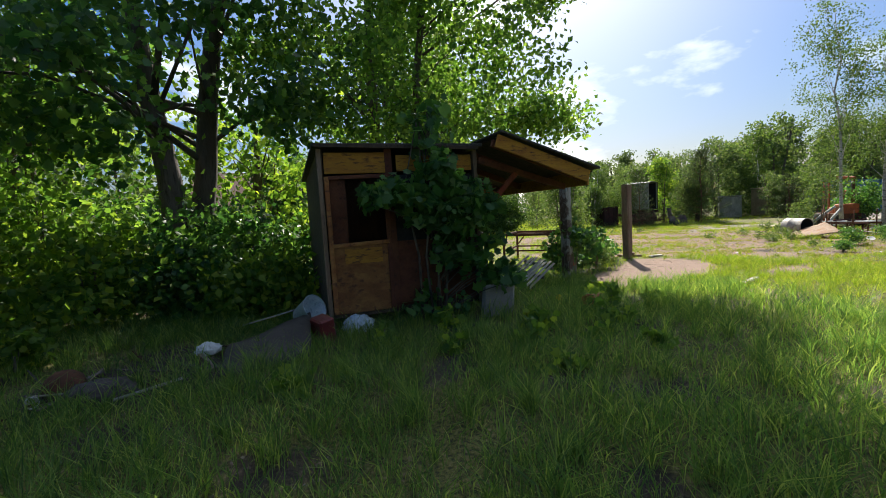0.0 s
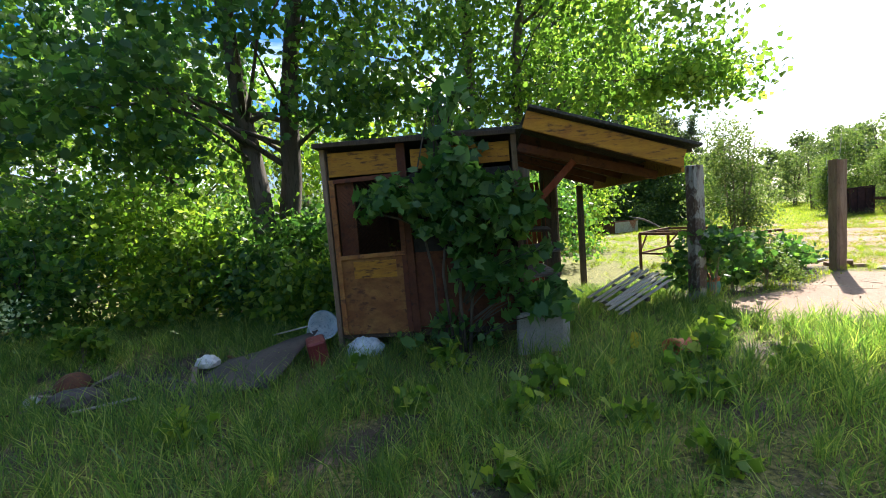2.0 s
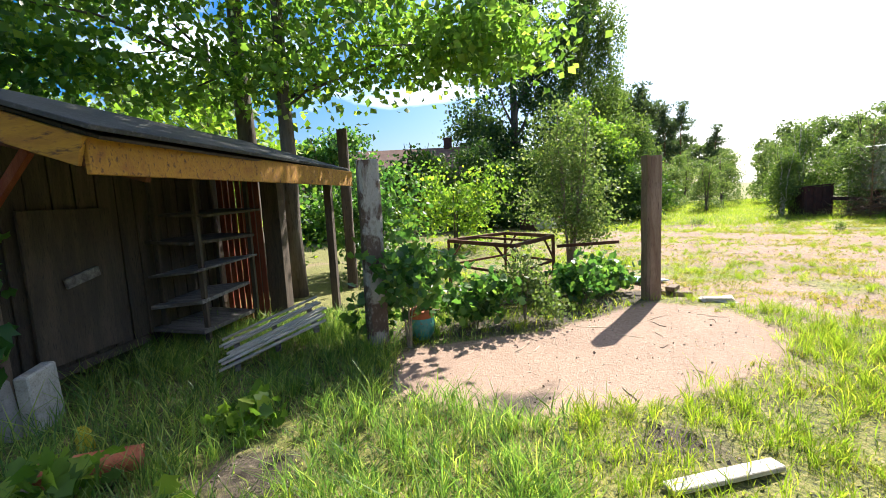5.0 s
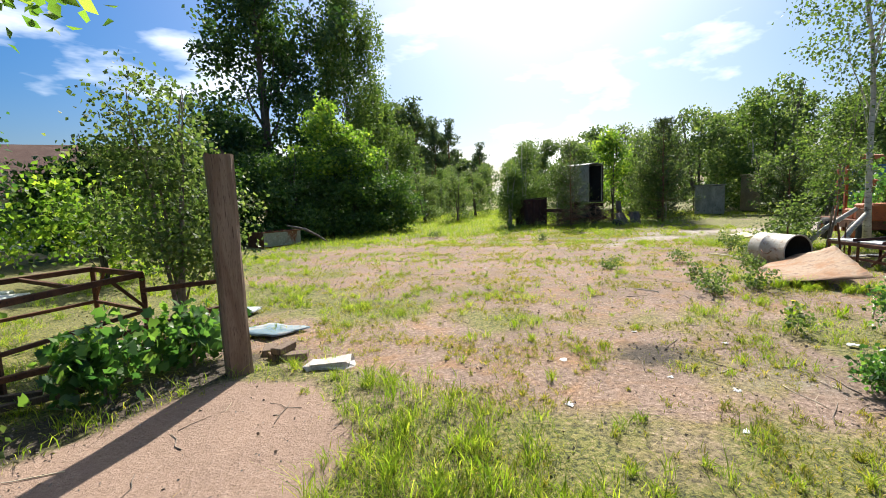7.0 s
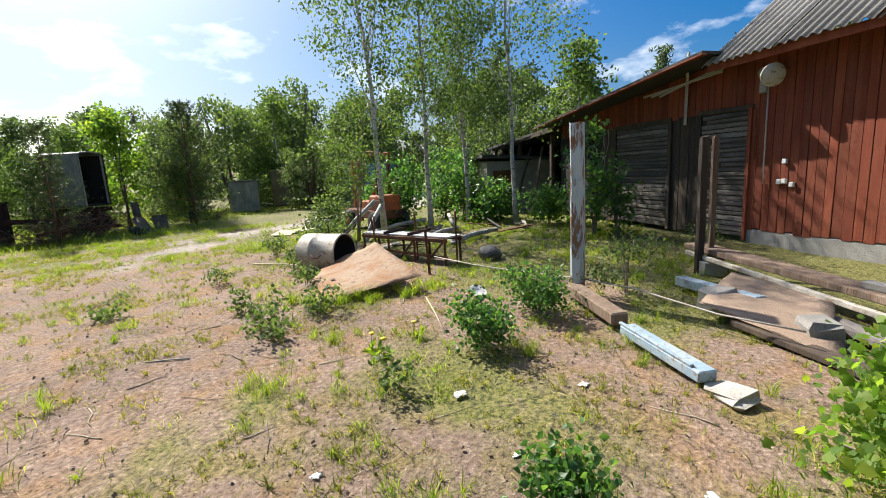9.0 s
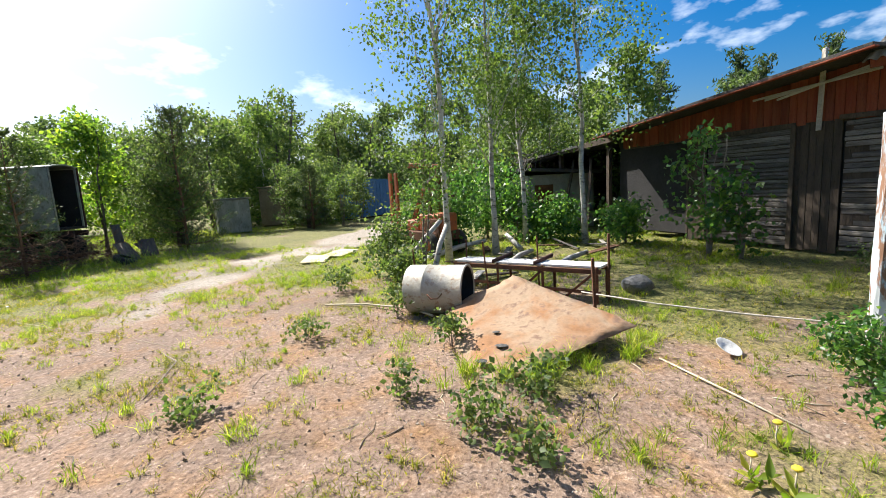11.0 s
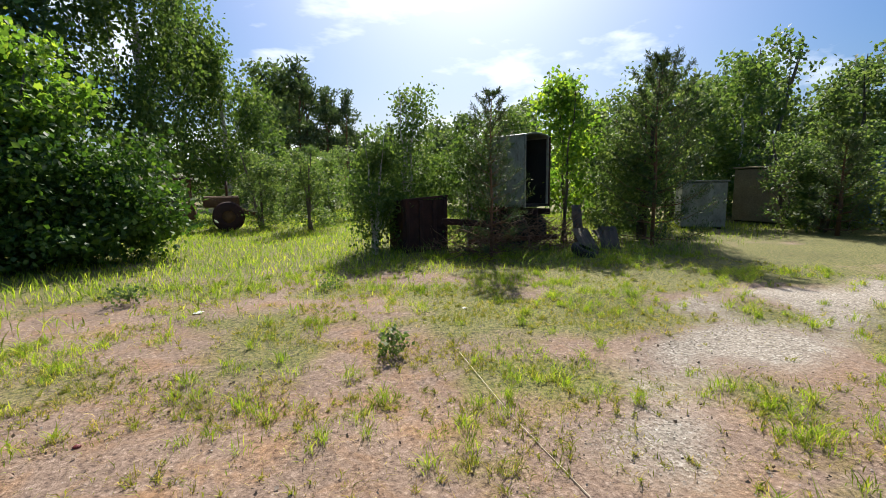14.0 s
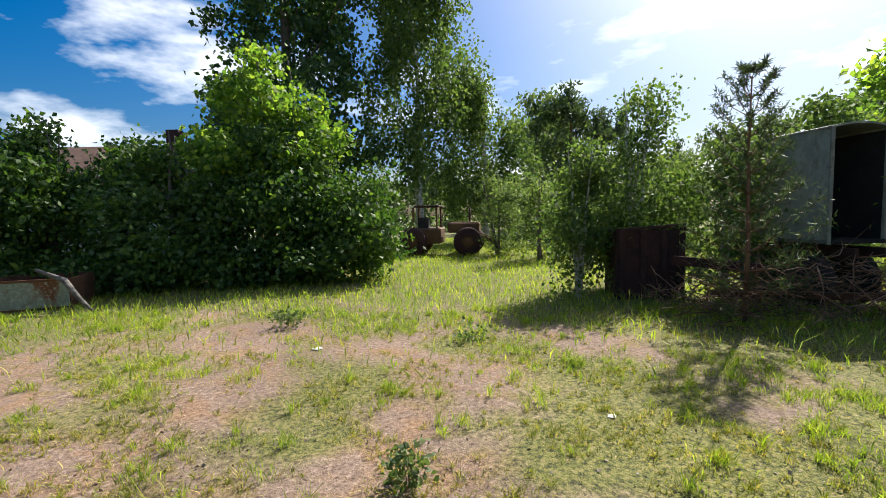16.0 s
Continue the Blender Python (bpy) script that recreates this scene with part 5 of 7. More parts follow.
tree("linden_tree", "tall dark dense linden tree", "tree", (3.0, 29.0, 0), 17.5, 0.36,
     [(0, 0, 6.4, 4.4, 3.6, 4.2, 3), (0.3, 0, 11.6, 3.8, 3.4, 3.8, 2.6), (-1.4, -0.5, 3.6, 2.6, 2.2, 2.0, 1), (0.4, 0, 15.2, 2.0, 2.0, 1.8, 0.8)], 25000, 0.25, M_LINDEN, M_BARK, 85, (0, 0), 20, 0.36, 0.2, shell=0.4)
tree("birch_tree", "tall weeping birch with hanging twigs", "tree", (8.3, 31.5, 0), 17.0, 0.22,
     [(0, 0, 7.0, 3.2, 2.8, 5.2, 3), (0.2, 0, 12.4, 2.6, 2.3, 3.6, 2)], 25000, 0.18, M_BIRCHLEAF, M_BIRCH, 86, (0, 0), 22, 0.3, 0.2, droop=1.2, shell=0.4)
tree("birch_tree", "weeping birch with hanging branches", "tree", (11.6, 34.0, 0), 9.5, 0.18,
     [(0, 0, 4.4, 2.6, 2.3, 3.4, 3), (-0.6, 0, 7.2, 1.8, 1.6, 1.9, 1.4)], 14000, 0.17, M_BIRCHLEAF, M_BIRCH, 87, (0, 0), 20, 0.3, 0.2, droop=1.2, shell=0.4)

# shrubs round the scrap
tree("birch_shrub", "bushy young birch behind the rusted bin", "shrub", (14.0, 19.0, 0), 4.2, 0.05,
     [(0, 0, 1.8, 1.0, 1.0, 1.6, 3), (0.2, 0, 3.3, 0.55, 0.55, 0.8, 1), (-0.6, -0.5, 1.0, 0.8, 0.7, 0.9, 1.2)], 9500, 0.085, M_BIRCHLEAF, M_BIRCH, 90, (0, 0), 22, 0.18, 0.12, stems=4, per=30)
tree("birch_shrub", "leafy young birch beside the rusted bin", "shrub", (12.55, 18.1, 0), 2.9, 0.04,
     [(0, 0, 1.2, 0.62, 0.6, 1.1, 3), (0.1, 0, 2.3, 0.36, 0.34, 0.6, 1)], 4800, 0.08, M_BIRCHLEAF, M_BIRCH, 94, (0, 0), 16, 0.15, 0.1, stems=4, per=28)
tree("young_maple", "slender young maple beside the van body", "tree", (17.4, 16.9, 0), 4.5, 0.045,
     [(0, 0, 3.4, 0.8, 0.8, 0.9, 2), (0.1, 0.1, 1.8, 0.9, 0.8, 1.1, 2)], 4200, 0.13, M_MAPLE_Y, M_BARK, 91, (-0.3, 0), 16, 0.2, 0.2, stems=2)
tree("willow_shrub", "dense grey-green willow shrub among scrap", "shrub", (19.4, 16.0, 0), 4.6, 0.06,
     [(0, 0, 2.0, 1.4, 1.3, 1.9, 3), (0.5, 0.3, 3.6, 0.8, 0.8, 0.9, 1), (-0.7, 0, 1.4, 1.0, 0.9, 1.2, 1)], 11000, 0.1, M_WILLOW, M_BARK, 92, (0, 0), 20, 0.2, 0.12, stems=4)


def pine(name, label, at, h, r, seed, needles, size=0.1, bare=0.0, group="", spread=1.0, mat=None):
    """A pine: whorls of boughs set with needle tufts."""
    rng = np.random.default_rng(seed)
    rnd = random.Random(seed)
    root = thing(name, label, "pine", pose(*at), group)
    specs = [([(0, 0, -0.1), (0.02 * h * 0.2, 0, h * 0.35), (0, 0.01 * h, h * 0.7), (0, 0, h)], [r, r * 0.8, r * 0.45, 0.008], 8)]
    C = []
    whorls = 13
    for w in range(whorls):
        f = bare + (1 - bare) * (w / (whorls - 1)) ** 0.95
        z = f * h * 0.94 + 0.15
        n = rnd.randint(5, 7)
        L = spread * h * 0.34 * (1 - f) ** 0.7 + 0.05 * h
        for k in range(n):
            a = 2 * math.pi * (k + rnd.random() * 0.5) / n
            ll = L * rnd.uniform(0.65, 1.15)
            rise = (0.25 + 0.9 * f) * ll
            p0 = Vector((0, 0, z))
            p2 = Vector((math.cos(a) * ll, math.sin(a) * ll, z + rise))
            p1 = p0.lerp(p2, 0.5) + Vector((0, 0, -0.1 * ll))
            specs.append(([p0, p1, p2], [max(0.006, r * 0.3 * (1 - f)), max(0.005, r * 0.2 * (1 - f)), 0.004], 4))
            m = max(3, int(needles / (whorls * 6)))
            t = rng.random(m) ** 0.7
            base = np.outer(1 - t, np.array(p1)) + np.outer(t, np.array(p2))
            C.append(base + rng.normal(size=(m, 3)) * ll * 0.05)
    me = tubes(specs)
    me.materials.append(M_PINEBARK)
    tr = new("trunk", me)
    tr.parent = root
    C = np.concatenate(C)
    C = C[C[:, 2] > 0.05]
    cr = new("crown", leaf_mesh("crown", C, size * rng.uniform(0.7, 1.3, len(C)), mat or M_PINE, rng, -0.8, 0.09))
    cr.parent = root
    return root


pine("young_pine", "young pine with long upright shoots before the van body", (14.2, 15.9, 0), 3.2, 0.035, 100, 6200, 0.085, spread=0.66)
pine("young_pine", "young pine half hidden in the scrub", (18.7, 15.2, 0), 4.3, 0.05, 101, 9000, 0.12)
pine("young_pine", "young bushy pine by the storage box", (24.2, 13.2, 0), 2.6, 0.06, 102, 5000, 0.13)

# birches by the orange machine
for k, (x, y, h, s, lx, ly) in enumerate([(14.25, 6.1, 9.4, 0.85, -0.5, 0.1), (15.1, 5.15, 7.8, 0.9, 0.2, 0.1), (16.1, 3.05, 8.6, 1.25, 0.1, 0.2), (16.6, 4.4, 7.8, 1.0, 0.3, 0.2)]):
    tree("birch_tree", "slim white-barked birch with light hanging leaves", "tree", (x, y, 0), h, 0.068,
         [(lx * 0.6, ly * 0.6, h * 0.6, s * 1.6, s * 1.6, h * 0.26, 3), (lx, ly, h * 0.86, s * 1.1, s * 1.1, h * 0.17, 1.4), (0, 0, h * 0.38, s * 1.2, s * 1.2, h * 0.12, 0.8)],
         7000, 0.078, M_BIRCHLEAF, M_BIRCH, 110 + k, (lx, ly), 22, 0.2, 0.3, droop=0.8, group="yard birches", per=34)
for k, (x, y, s, h, n) in enumerate([(13.2, 7.0, 0.5, 1.15, 2000), (12.2, 6.6, 0.3, 0.6, 1100), (15.9, 2.2, 0.55, 1.1, 1500), (16.8, 3.8, 0.8, 1.2, 2200), (13.5, 0.95, 0.32, 1.5, 420), (17.6, 7.2, 0.9, 2.0, 2800), (15.9, 6.2, 0.8, 1.9, 2600), (18.2, 5.4, 1.0, 2.6, 3000), (17.2, 4.6, 0.8, 1.8, 2200)]):
    tree("yard_bush", "leafy green bush growing by the scrap", "bush", (x, y, 0), h, 0.02, [(0, 0, h * 0.5, s, s * 0.85, h * 0.5, 1)], n, 0.07 if k < 2 else 0.1, M_WILLOW if k in (0, 1) else M_MAPLE, M_TWIG, 130 + k, (0, 0), 10, 0.14, 0.1, stems=4, per=22, group="yard bushes")
for k, (x, y, s, h, n) in enumerate([(7.7, 2.95, 0.27, 0.5, 1000), (8.65, 2.5, 0.36, 0.6, 1300), (5.95, 2.4, 0.14, 0.3, 600), (9.4, 1.5, 0.4, 0.75, 500), (12.2, -0.2, 0.3, 0.5, 260)]):
    tree("weed_bush", "low leafy weed bush", "bush", (x, y, 0), h, 0.01, [(0, 0, h * 0.5, s, s, h * 0.48, 1)], int(n * 1.5), 0.043, M_MAPLE if k in (0, 1, 2) else M_WILLOW, M_TWIG, 150 + k, (0, 0), 10, 0.07, 0.1, stems=5, per=12, group="weed bushes")
tree("raspberry_bush", "bright yellow-green leafy bush", "bush", (6.1, 0.85, 0), 0.95, 0.014, [(0, 0, 0.42, 0.46, 0.45, 0.4, 2), (0.35, -0.3, 0.4, 0.42, 0.4, 0.36, 1), (-0.05, 0.05, 0.74, 0.22, 0.22, 0.18, 0.6)], 4300, 0.046, M_MAPLE_Y, M_TWIG, 160, (0, 0), 14, 0.09, 0.1, stems=6, per=14, lobed=True)

tree("birch_sapling", "leaning birch sapling before the orange machine", "sapling", (13.6, 6.5, 0), 3.6, 0.025, [(0, 0, 2.3, 0.9, 0.8, 0.9, 2), (0.2, 0.1, 3.2, 0.5, 0.5, 0.5, 0.7), (-0.2, 0, 1.3, 0.6, 0.6, 0.5, 0.7)], 1900, 0.066, M_BIRCHLEAF, M_TWIG, 170, (0.3, 0), 14, 0.16, 0.2, stems=2, per=22)

tree("maple_sapling", "spreading maple sapling against the barn wall", "sapling", (13.8, 1.35, 0), 2.4, 0.025, [(0, 0, 0.9, 0.6, 0.5, 0.5, 2), (0.35, 0.2, 1.6, 0.4, 0.4, 0.4, 1), (-0.45, -0.1, 1.4, 0.4, 0.35, 0.35, 1), (0.1, 0, 2.1, 0.25, 0.25, 0.3, 0.5)], 850, 0.11, M_MAPLE, M_TWIG, 171, (0, 0), 14, 0.14, 0.15, stems=4, per=14)
for k, (x, y, s, h) in enumerate([(25.2, 12.2, 0.8, 2.2), (27.4, 12.0, 0.9, 2.5)]):
    tree("willow_shrub", "leafy shrub before the blue container", "shrub", (x, y, 0), h, 0.03, [(0, 0, h * 0.5, s, s * 0.8, h * 0.5, 2), (0.2, 0.1, h * 0.85, s * 0.5, s * 0.5, h * 0.2, 0.6)], 2200, 0.11, M_WILLOW, M_TWIG, 172 + k, (0, 0), 10, 0.16, 0.1, stems=4, per=20, group="container shrubs")

# distance: woods all round
proto = [tree("forest_tree", "leafy tree at the edge of the woods", "tree", (41, 22, 0), 8.5, 0.14, [(0, 0, 4.6, 2.0, 2.0, 3.2, 3), (0.5, 0.3, 7.2, 1.2, 1.2, 1.3, 1), (-0.7, -0.3, 6.4, 1.1, 1.1, 1.3, 0.8), (0, 0, 1.6, 2.2, 2.2, 1.5, 1.3)], 3600, 0.27, M_FAR, M_BARK, 200, (0, 0), 8, 0.3, 0.1, group="woods", per=30),
         tree("forest_tree", "grey-green willow at the edge of the woods", "tree", (33, 21, 0), 6.5, 0.1, [(0, 0, 3.2, 1.9, 1.9, 2.5, 3), (-0.6, 0.3, 5.3, 1.0, 1.0, 1.2, 1), (0.7, 0.1, 4.8, 0.9, 0.9, 1.1, 0.8), (0.2, 0, 1.0, 2.2, 2.1, 1.1, 1.4)], 3800, 0.185, M_WILLOW, M_BARK, 201, (0, 0), 9, 0.24, 0.1, group="woods", stems=3, per=26),
         tree("forest_pine", "dark pine at the edge of the woods", "pine", (48.8, 10.1, 0), 12.0, 0.17, [(0, 0, 9.0, 1.5, 1.5, 1.3, 2), (0.3, 0.2, 10.8, 0.9, 0.9, 1.1, 1.1), (-0.8, 0.5, 7.2, 1.5, 1.2, 0.55, 1), (0.9, -0.6, 6.2, 1.5, 1.3, 0.5, 1), (-0.3, -0.9, 5.0, 1.2, 1.1, 0.45, 0.7), (0.2, 0.9, 4.1, 1.2, 1.0, 0.4, 0.5)],
              2200, 0.45, M_PINE, M_PINEBARK, 202, (0.2, 0), 14, 0.22, 0.3, droop=-0.6, aspect=0.3, group="woods", per=26, shell=0.3),
         tree("forest_tree", "young birch at the edge of the woods", "tree", (29, 20, 0), 6.0, 0.07, [(0, 0, 3.2, 1.1, 1.1, 2.6, 3), (0, 0, 5.2, 0.6, 0.6, 0.9, 0.6), (0, 0, 0.9, 1.3, 1.3, 0.9, 0.9)], 3400, 0.16, M_BIRCHLEAF, M_BIRCH, 203, (0, 0), 8, 0.22, 0.1, group="woods", per=26),
         tree("forest_tree", "dark leafy tree far off in the woods", "tree", (-30, 50, 0), 9.0, 0.14, [(0, 0, 4.8, 2.4, 2.4, 3.4, 3), (0.5, 0.3, 7.6, 1.3, 1.3, 1.4, 1), (0, 0, 1.6, 2.6, 2.6, 1.6, 1.4)], 900, 0.68, M_FAR, M_BARK, 204, (0, 0), 4, 0.4, 0.1, group="woods", per=16)]
PROTO_TALL = [8.5, 6.5, 12.0, 6.0, 9.0]


def plant_woods():
    rnd = random.Random(33)
    # place, kind and height of the trees that stand out, then six unseen ones
    spots = [(32.8, 18.9, 1, 8.2), (30.3, 20.9, 1, 6.8), (27.4, 24.9, 1, 6.4), (24.8, 27.8, 1, 5.7), (19.8, 50.3, 2, 13.2), (17.0, 51.0, 0, 12.5), (22.1, 49.6, 2, 10.5), (24.5, 51, 2, 11.0), (11.8, 26.6, 1, 3.1), (12.9, 24.4, 1, 2.9),
             (34, 60.8, 2, 9.5), (29.4, 62.9, 2, 9.3), (31.5, 63, 4, 7.5), (34.0, 20.8, 1, 8.0), (29.2, 18.0, 3, 6.6), (36.6, 16.3, 1, 7.8), (37.4, 13.0, 0, 7.8), (35.8, 14.2, 1, 6.8), (39.6, 17.5, 0, 7.8), (50.9, 8.4, 2, 10.5), (52.6, 12.5, 2, 10.5),
             (46.7, 11.6, 4, 4.0), (48.5, 8.0, 4, 4.0), (44.8, 13.2, 4, 5.4), (22.5, 56.7, 2, 13.4), (19.3, 57.6, 4, 13.0), (25.0, 58.0, 2, 12.6), (27.5, 60, 2, 9.4), (31.0, 64.4, 2, 8.4), (13.6, 35.2, 1, 3.7), (15.8, 36.8, 1, 3.0), (18.1, 37.2, 1, 3.8), (20.9, 59.0, 2, 14.2),
             (30.8, 71.4, 2, 9.3), (34.4, 69.8, 2, 9.5), (26.1, 19.0, 1, 6.4), (34.6, -14.2, 2, 9.0), (31.5, -18.2, 2, 10.4), (34.0, -9.2, 0, 7.0), (35.9, -5.3, 2, 8.6), (38, -11, 2, 9.5), (29, -15.5, 2, 8.0),
             (22.8, 19.0, 1, 4.6), (24.6, 21.5, 1, 5.6), (34.5, 12.4, 1, 3.8), (21.5, 17.4, 3, 4.3), (18.2, 19.8, 3, 4.0), (20.5, 22.5, 1, 4.8), (31, 3.5, 0, 7.2), (35, 1.5, 1, 7.0), (28, 0.5, 3, 6.2), (24.5, 1.0, 1, 5.6), (22, -1.5, 1, 3.9), (20.5, -6.5, 3, 3.7),
             (26, -6, 2, 6.2), (38, 5, 2, 10.5), (41, 3, 2, 9.5), (14.5, 27, 3, 2.8), (16.5, 29, 1, 3.4), (13.6, 31, 1, 3.0), (15.6, 33, 3, 3.8), (19, 40, 1, 4.6), (17.5, 25, 1, 3.6), (14, 40, 1, 4.2), (16, 44, 0, 5.4), (21, 31, 1, 4.8), (24, 31, 0, 5.8), (22, 38, 1, 4.6), (26, 36, 0, 6.2), (28, 30, 0, 6.6),
             (20.6, 5.0, 3, 4.6), (22.5, 3.2, 1, 4.0), (19.4, 1.2, 3, 5.4), (25.2, 4.4, 0, 6.0), (27.5, 6.2, 1, 4.2), (-14, 17, 0, 6.8), (-18, 12, 0, 7.6), (-17, 6, 1, 5.2), (-12.5, 21, 0, 7.6), (24.9, 13.8, 1, 2.4), (26.3, 13.5, 3, 2.5), (25.4, 14.8, 1, 3.2), (28.5, 14.2, 1, 3.6), (30.5, 13.4, 1, 3.4),
             # last six: added behind the starting view, where they block sky light
             (15, 48, 1, 4.4), (19, 46, 0, 5.0), (-16, -9, 4, 8), (-9, -13, 4, 9), (-20, -3, 4, 8), (-2, -15, 4, 7), (6, -14, 4, 7), (-13, -16, 4, 9)]
    for k in range(64):
        a = 2 * math.pi * k / 64 + rnd.uniform(-0.04, 0.04)
        r = rnd.uniform(42, 54)
        x, y = 8 + r * math.cos(a), 10 + r * math.sin(a)
        if 14 < x < 34 and y > 40:
            continue
        spots.append((x, y, 4, rnd.uniform(4.5, 7.5)))
    for k in range(120):
        a = 2 * math.pi * k / 120 + rnd.uniform(-0.03, 0.03)
        r = rnd.uniform(56, 92)
        x, y = 6 + r * math.cos(a), 10 + r * math.sin(a)
        spots.append((x, y, rnd.choice([4, 4, 4, 2]), rnd.uniform(6.5, 9.5)))
    for x, y, k, h in spots:
        s = h / PROTO_TALL[k]
        w = s if k == 2 else max(s, 0.55)
        p = proto[k]
        p.scale = (w * rnd.uniform(0.9, 1.1), w, s)
        copy_thing(p, pose(x, y, 0, 0, 0, rnd.uniform(0, 360)))
    for p in proto:
        p.scale = (1, 1, 1)


plant_woods()

# ---- scrap by the barn ----
def warped_sheet(corners, n=10, bump=0.03, thick=0.006, seed=1, curl=0.0):
    """A bent metal sheet between four corners."""
    rnd = random.Random(seed)
    a, b, c, d = (Vector(p) for p in corners)
    ph = [rnd.uniform(0, 6) for _ in range(4)]
    bm = bmesh.new()
    layers = []
    for s in (0, -thick):
        grid = []
        for i in range(n + 1):
            for j in range(n + 1):
                u, v = i / n, j / n
                p = a.lerp(b, u).lerp(d.lerp(c, u), v)
                edge = 1 - min(u, v, 1 - u, 1 - v) * 4 if min(u, v, 1 - u, 1 - v) < 0.25 else 0
                p.z += bump * (math.sin(u * 5 + ph[0]) * math.cos(v * 4 + ph[1]) + 0.5 * math.sin(u * 11 + v * 7 + ph[2])) + curl * edge * math.sin(3 * (u + v) + ph[3]) + s
                if edge > 0.9:
                    p += Vector((rnd.uniform(-1, 1), rnd.uniform(-1, 1), 0)) * 0.012
                grid.append(bm.verts.new(p))
        layers.append(grid)
    w = n + 1
    for k, g in enumerate(layers):
        for i in range(n):
            for j in range(n):
                q = (g[i * w + j], g[(i + 1) * w + j], g[(i + 1) * w + j + 1], g[i * w + j + 1])
                bm.faces.new(q if k == 0 else q[::-1]).smooth = True
    rim = [i * w for i in range(n)] + [n * w + j for j in range(n)] + [i * w + n for i in range(n, 0, -1)] + [j for j in range(n, 0, -1)]
    for p, q in zip(rim, rim[1:] + rim[:1]):
        bm.faces.new((layers[0][q], layers[0][p], layers[1][p], layers[1][q]))
    return bm


single("rusty_sheet", warped_sheet([(8.55, 5.35, 0.03), (9.35, 3.92, 0.22), (10.54, 4.94, 0.47), (10.35, 5.74, 0.1)], 14, 0.022, 0.008, 3, 0.03), M_RUSTLIGHT, "large bent sheet of orange-brown rusty metal on the ground", "metal sheet")
for k, (x, y, z, r) in enumerate([(9.2, 5.1, 0.125, 0.06), (8.95, 5.28, 0.085, 0.055), (9.45, 5.15, 0.165, 0.035)]):
    rnd = random.Random(k)
    bm = bmesh.new()
    bmesh.ops.create_icosphere(bm, subdivisions=2, radius=r)
    for v in bm.verts:
        v.co *= 0.62 + 0.75 * (0.5 + 0.5 * noise.noise(v.co.normalized() * 1.7 + Vector((k * 5, 0, 0))))
        v.co.z *= 0.11
    single("tar_lump", bm, M_TARPAPER, "flat dark lump of tar on the rusty sheet", "lump", pose(x, y, z, 0, 6, 30 * k))


def build_drum():
    d = thing("steel_drum", "cream enamelled steel drum lying open on its side", "drum", pose(10.68, 5.85, 0.3))
    p, q = Vector((0.09, 0.36, 0)), Vector((-0.06, -0.36, 0))
    turn = (q - p).to_track_quat("Z", "Y").to_matrix().to_4x4()
    turn.translation = p
    prof = [(0.0, 0.0), (0.29, 0.0), (0.3, 0.015), (0.3, 0.24), (0.308, 0.25), (0.3, 0.26), (0.3, 0.72), (0.312, 0.73), (0.312, 0.745), (0.29, 0.745), (0.288, 0.05), (0.0, 0.04)]
    part("shell", lathe(prof[1:11], 32, False), M_CREAM, d, m=turn)
    part("base", lathe([(0.0, 0.0), (0.29, 0.0), (0.29, 0.03), (0.0, 0.03)], 32, False), M_CREAM, d, m=turn)
    part("lining", lathe([(0.284, 0.735), (0.284, 0.06), (0.0, 0.055)], 32, False), M_VOID, d, "near-black inside", m=turn)
    part("handle", tube_bm([(-0.31, 0.1, 0.02), (-0.345, 0.05, -0.03), (-0.345, -0.03, -0.03), (-0.305, -0.08, 0.02)], [0.008] * 4, 6), M_RUST, d, "rusty bail handle")


build_drum()


def build_bench():
    b = thing("long_cart_frame", "long rusty frame with a pale board on top", "frame")
    l, r = Vector((12.13, 5.79, 0.4)), Vector((10.86, 3.88, 0.46))
    across = Vector((0.29, -0.19, 0))
    part("top_board", beam(l + across * 0.5, r + across * 0.5, 0.32, 0.03), M_WHITE, b, "pale peeling board")
    part("side_rail", beam(l - Vector((0, 0, 0.05)), r - Vector((0, 0, 0.05)), 0.04, 0.06), M_RUST, b)
    part("side_rail", beam(l + across - Vector((0, 0, 0.05)), r + across - Vector((0, 0, 0.05)), 0.04, 0.06), M_RUST, b)
    for f in (0.02, 0.35, 0.66, 0.98):
        for o in (Vector((0, 0, 0)), across):
            p = l.lerp(r, f) + o
            part("leg", beam((p.x, p.y, 0), (p.x, p.y, p.z), 0.035, 0.035), M_RUST, b)
    for f in (0.5, 0.8):
        p, q = l.lerp(r, f), l.lerp(r, f + 0.17)
        part("brace", beam((p.x, p.y, 0.05), (q.x, q.y, 0.4), 0.03, 0.03), M_RUST, b)
    part("lower_rail", beam((l.x, l.y, 0.12), (r.x, r.y, 0.14), 0.03, 0.04), M_RUST, b)
    for f in (0.33, 0.62):
        p = l.lerp(r, f)
        part("cross_bar", beam(p + Vector((-0.05, 0.03, 0.03)), p + across * 1.4 + Vector((0, 0, 0.06)), 0.03, 0.05), M_DARKRUST, b)


build_bench()
for k, (x, y, h, lx, ly, w) in enumerate([(10.35, 4.05, 0.68, -0.02, 0.03, 0.05), (10.98, 3.75, 0.86, 0.02, 0.0, 0.04), (11.55, 4.55, 0.8, 0.0, 0.02, 0.035), (11.5, 5.25, 0.78, -0.1, 0.06, 0.035), (12.3, 5.6, 0.7, 0.0, 0.0, 0.03), (11.9, 6.35, 0.62, 0.0, 0.03, 0.03), (12.6, 6.8, 0.55, 0.04, 0, 0.03)]):
    single("rusty_stake", beam((x, y, -0.05), (x + lx, y + ly, h), w, w * 0.6, bevel=0.003), M_RUST, "rusty iron stake standing in the ground", "stake", group="stakes")
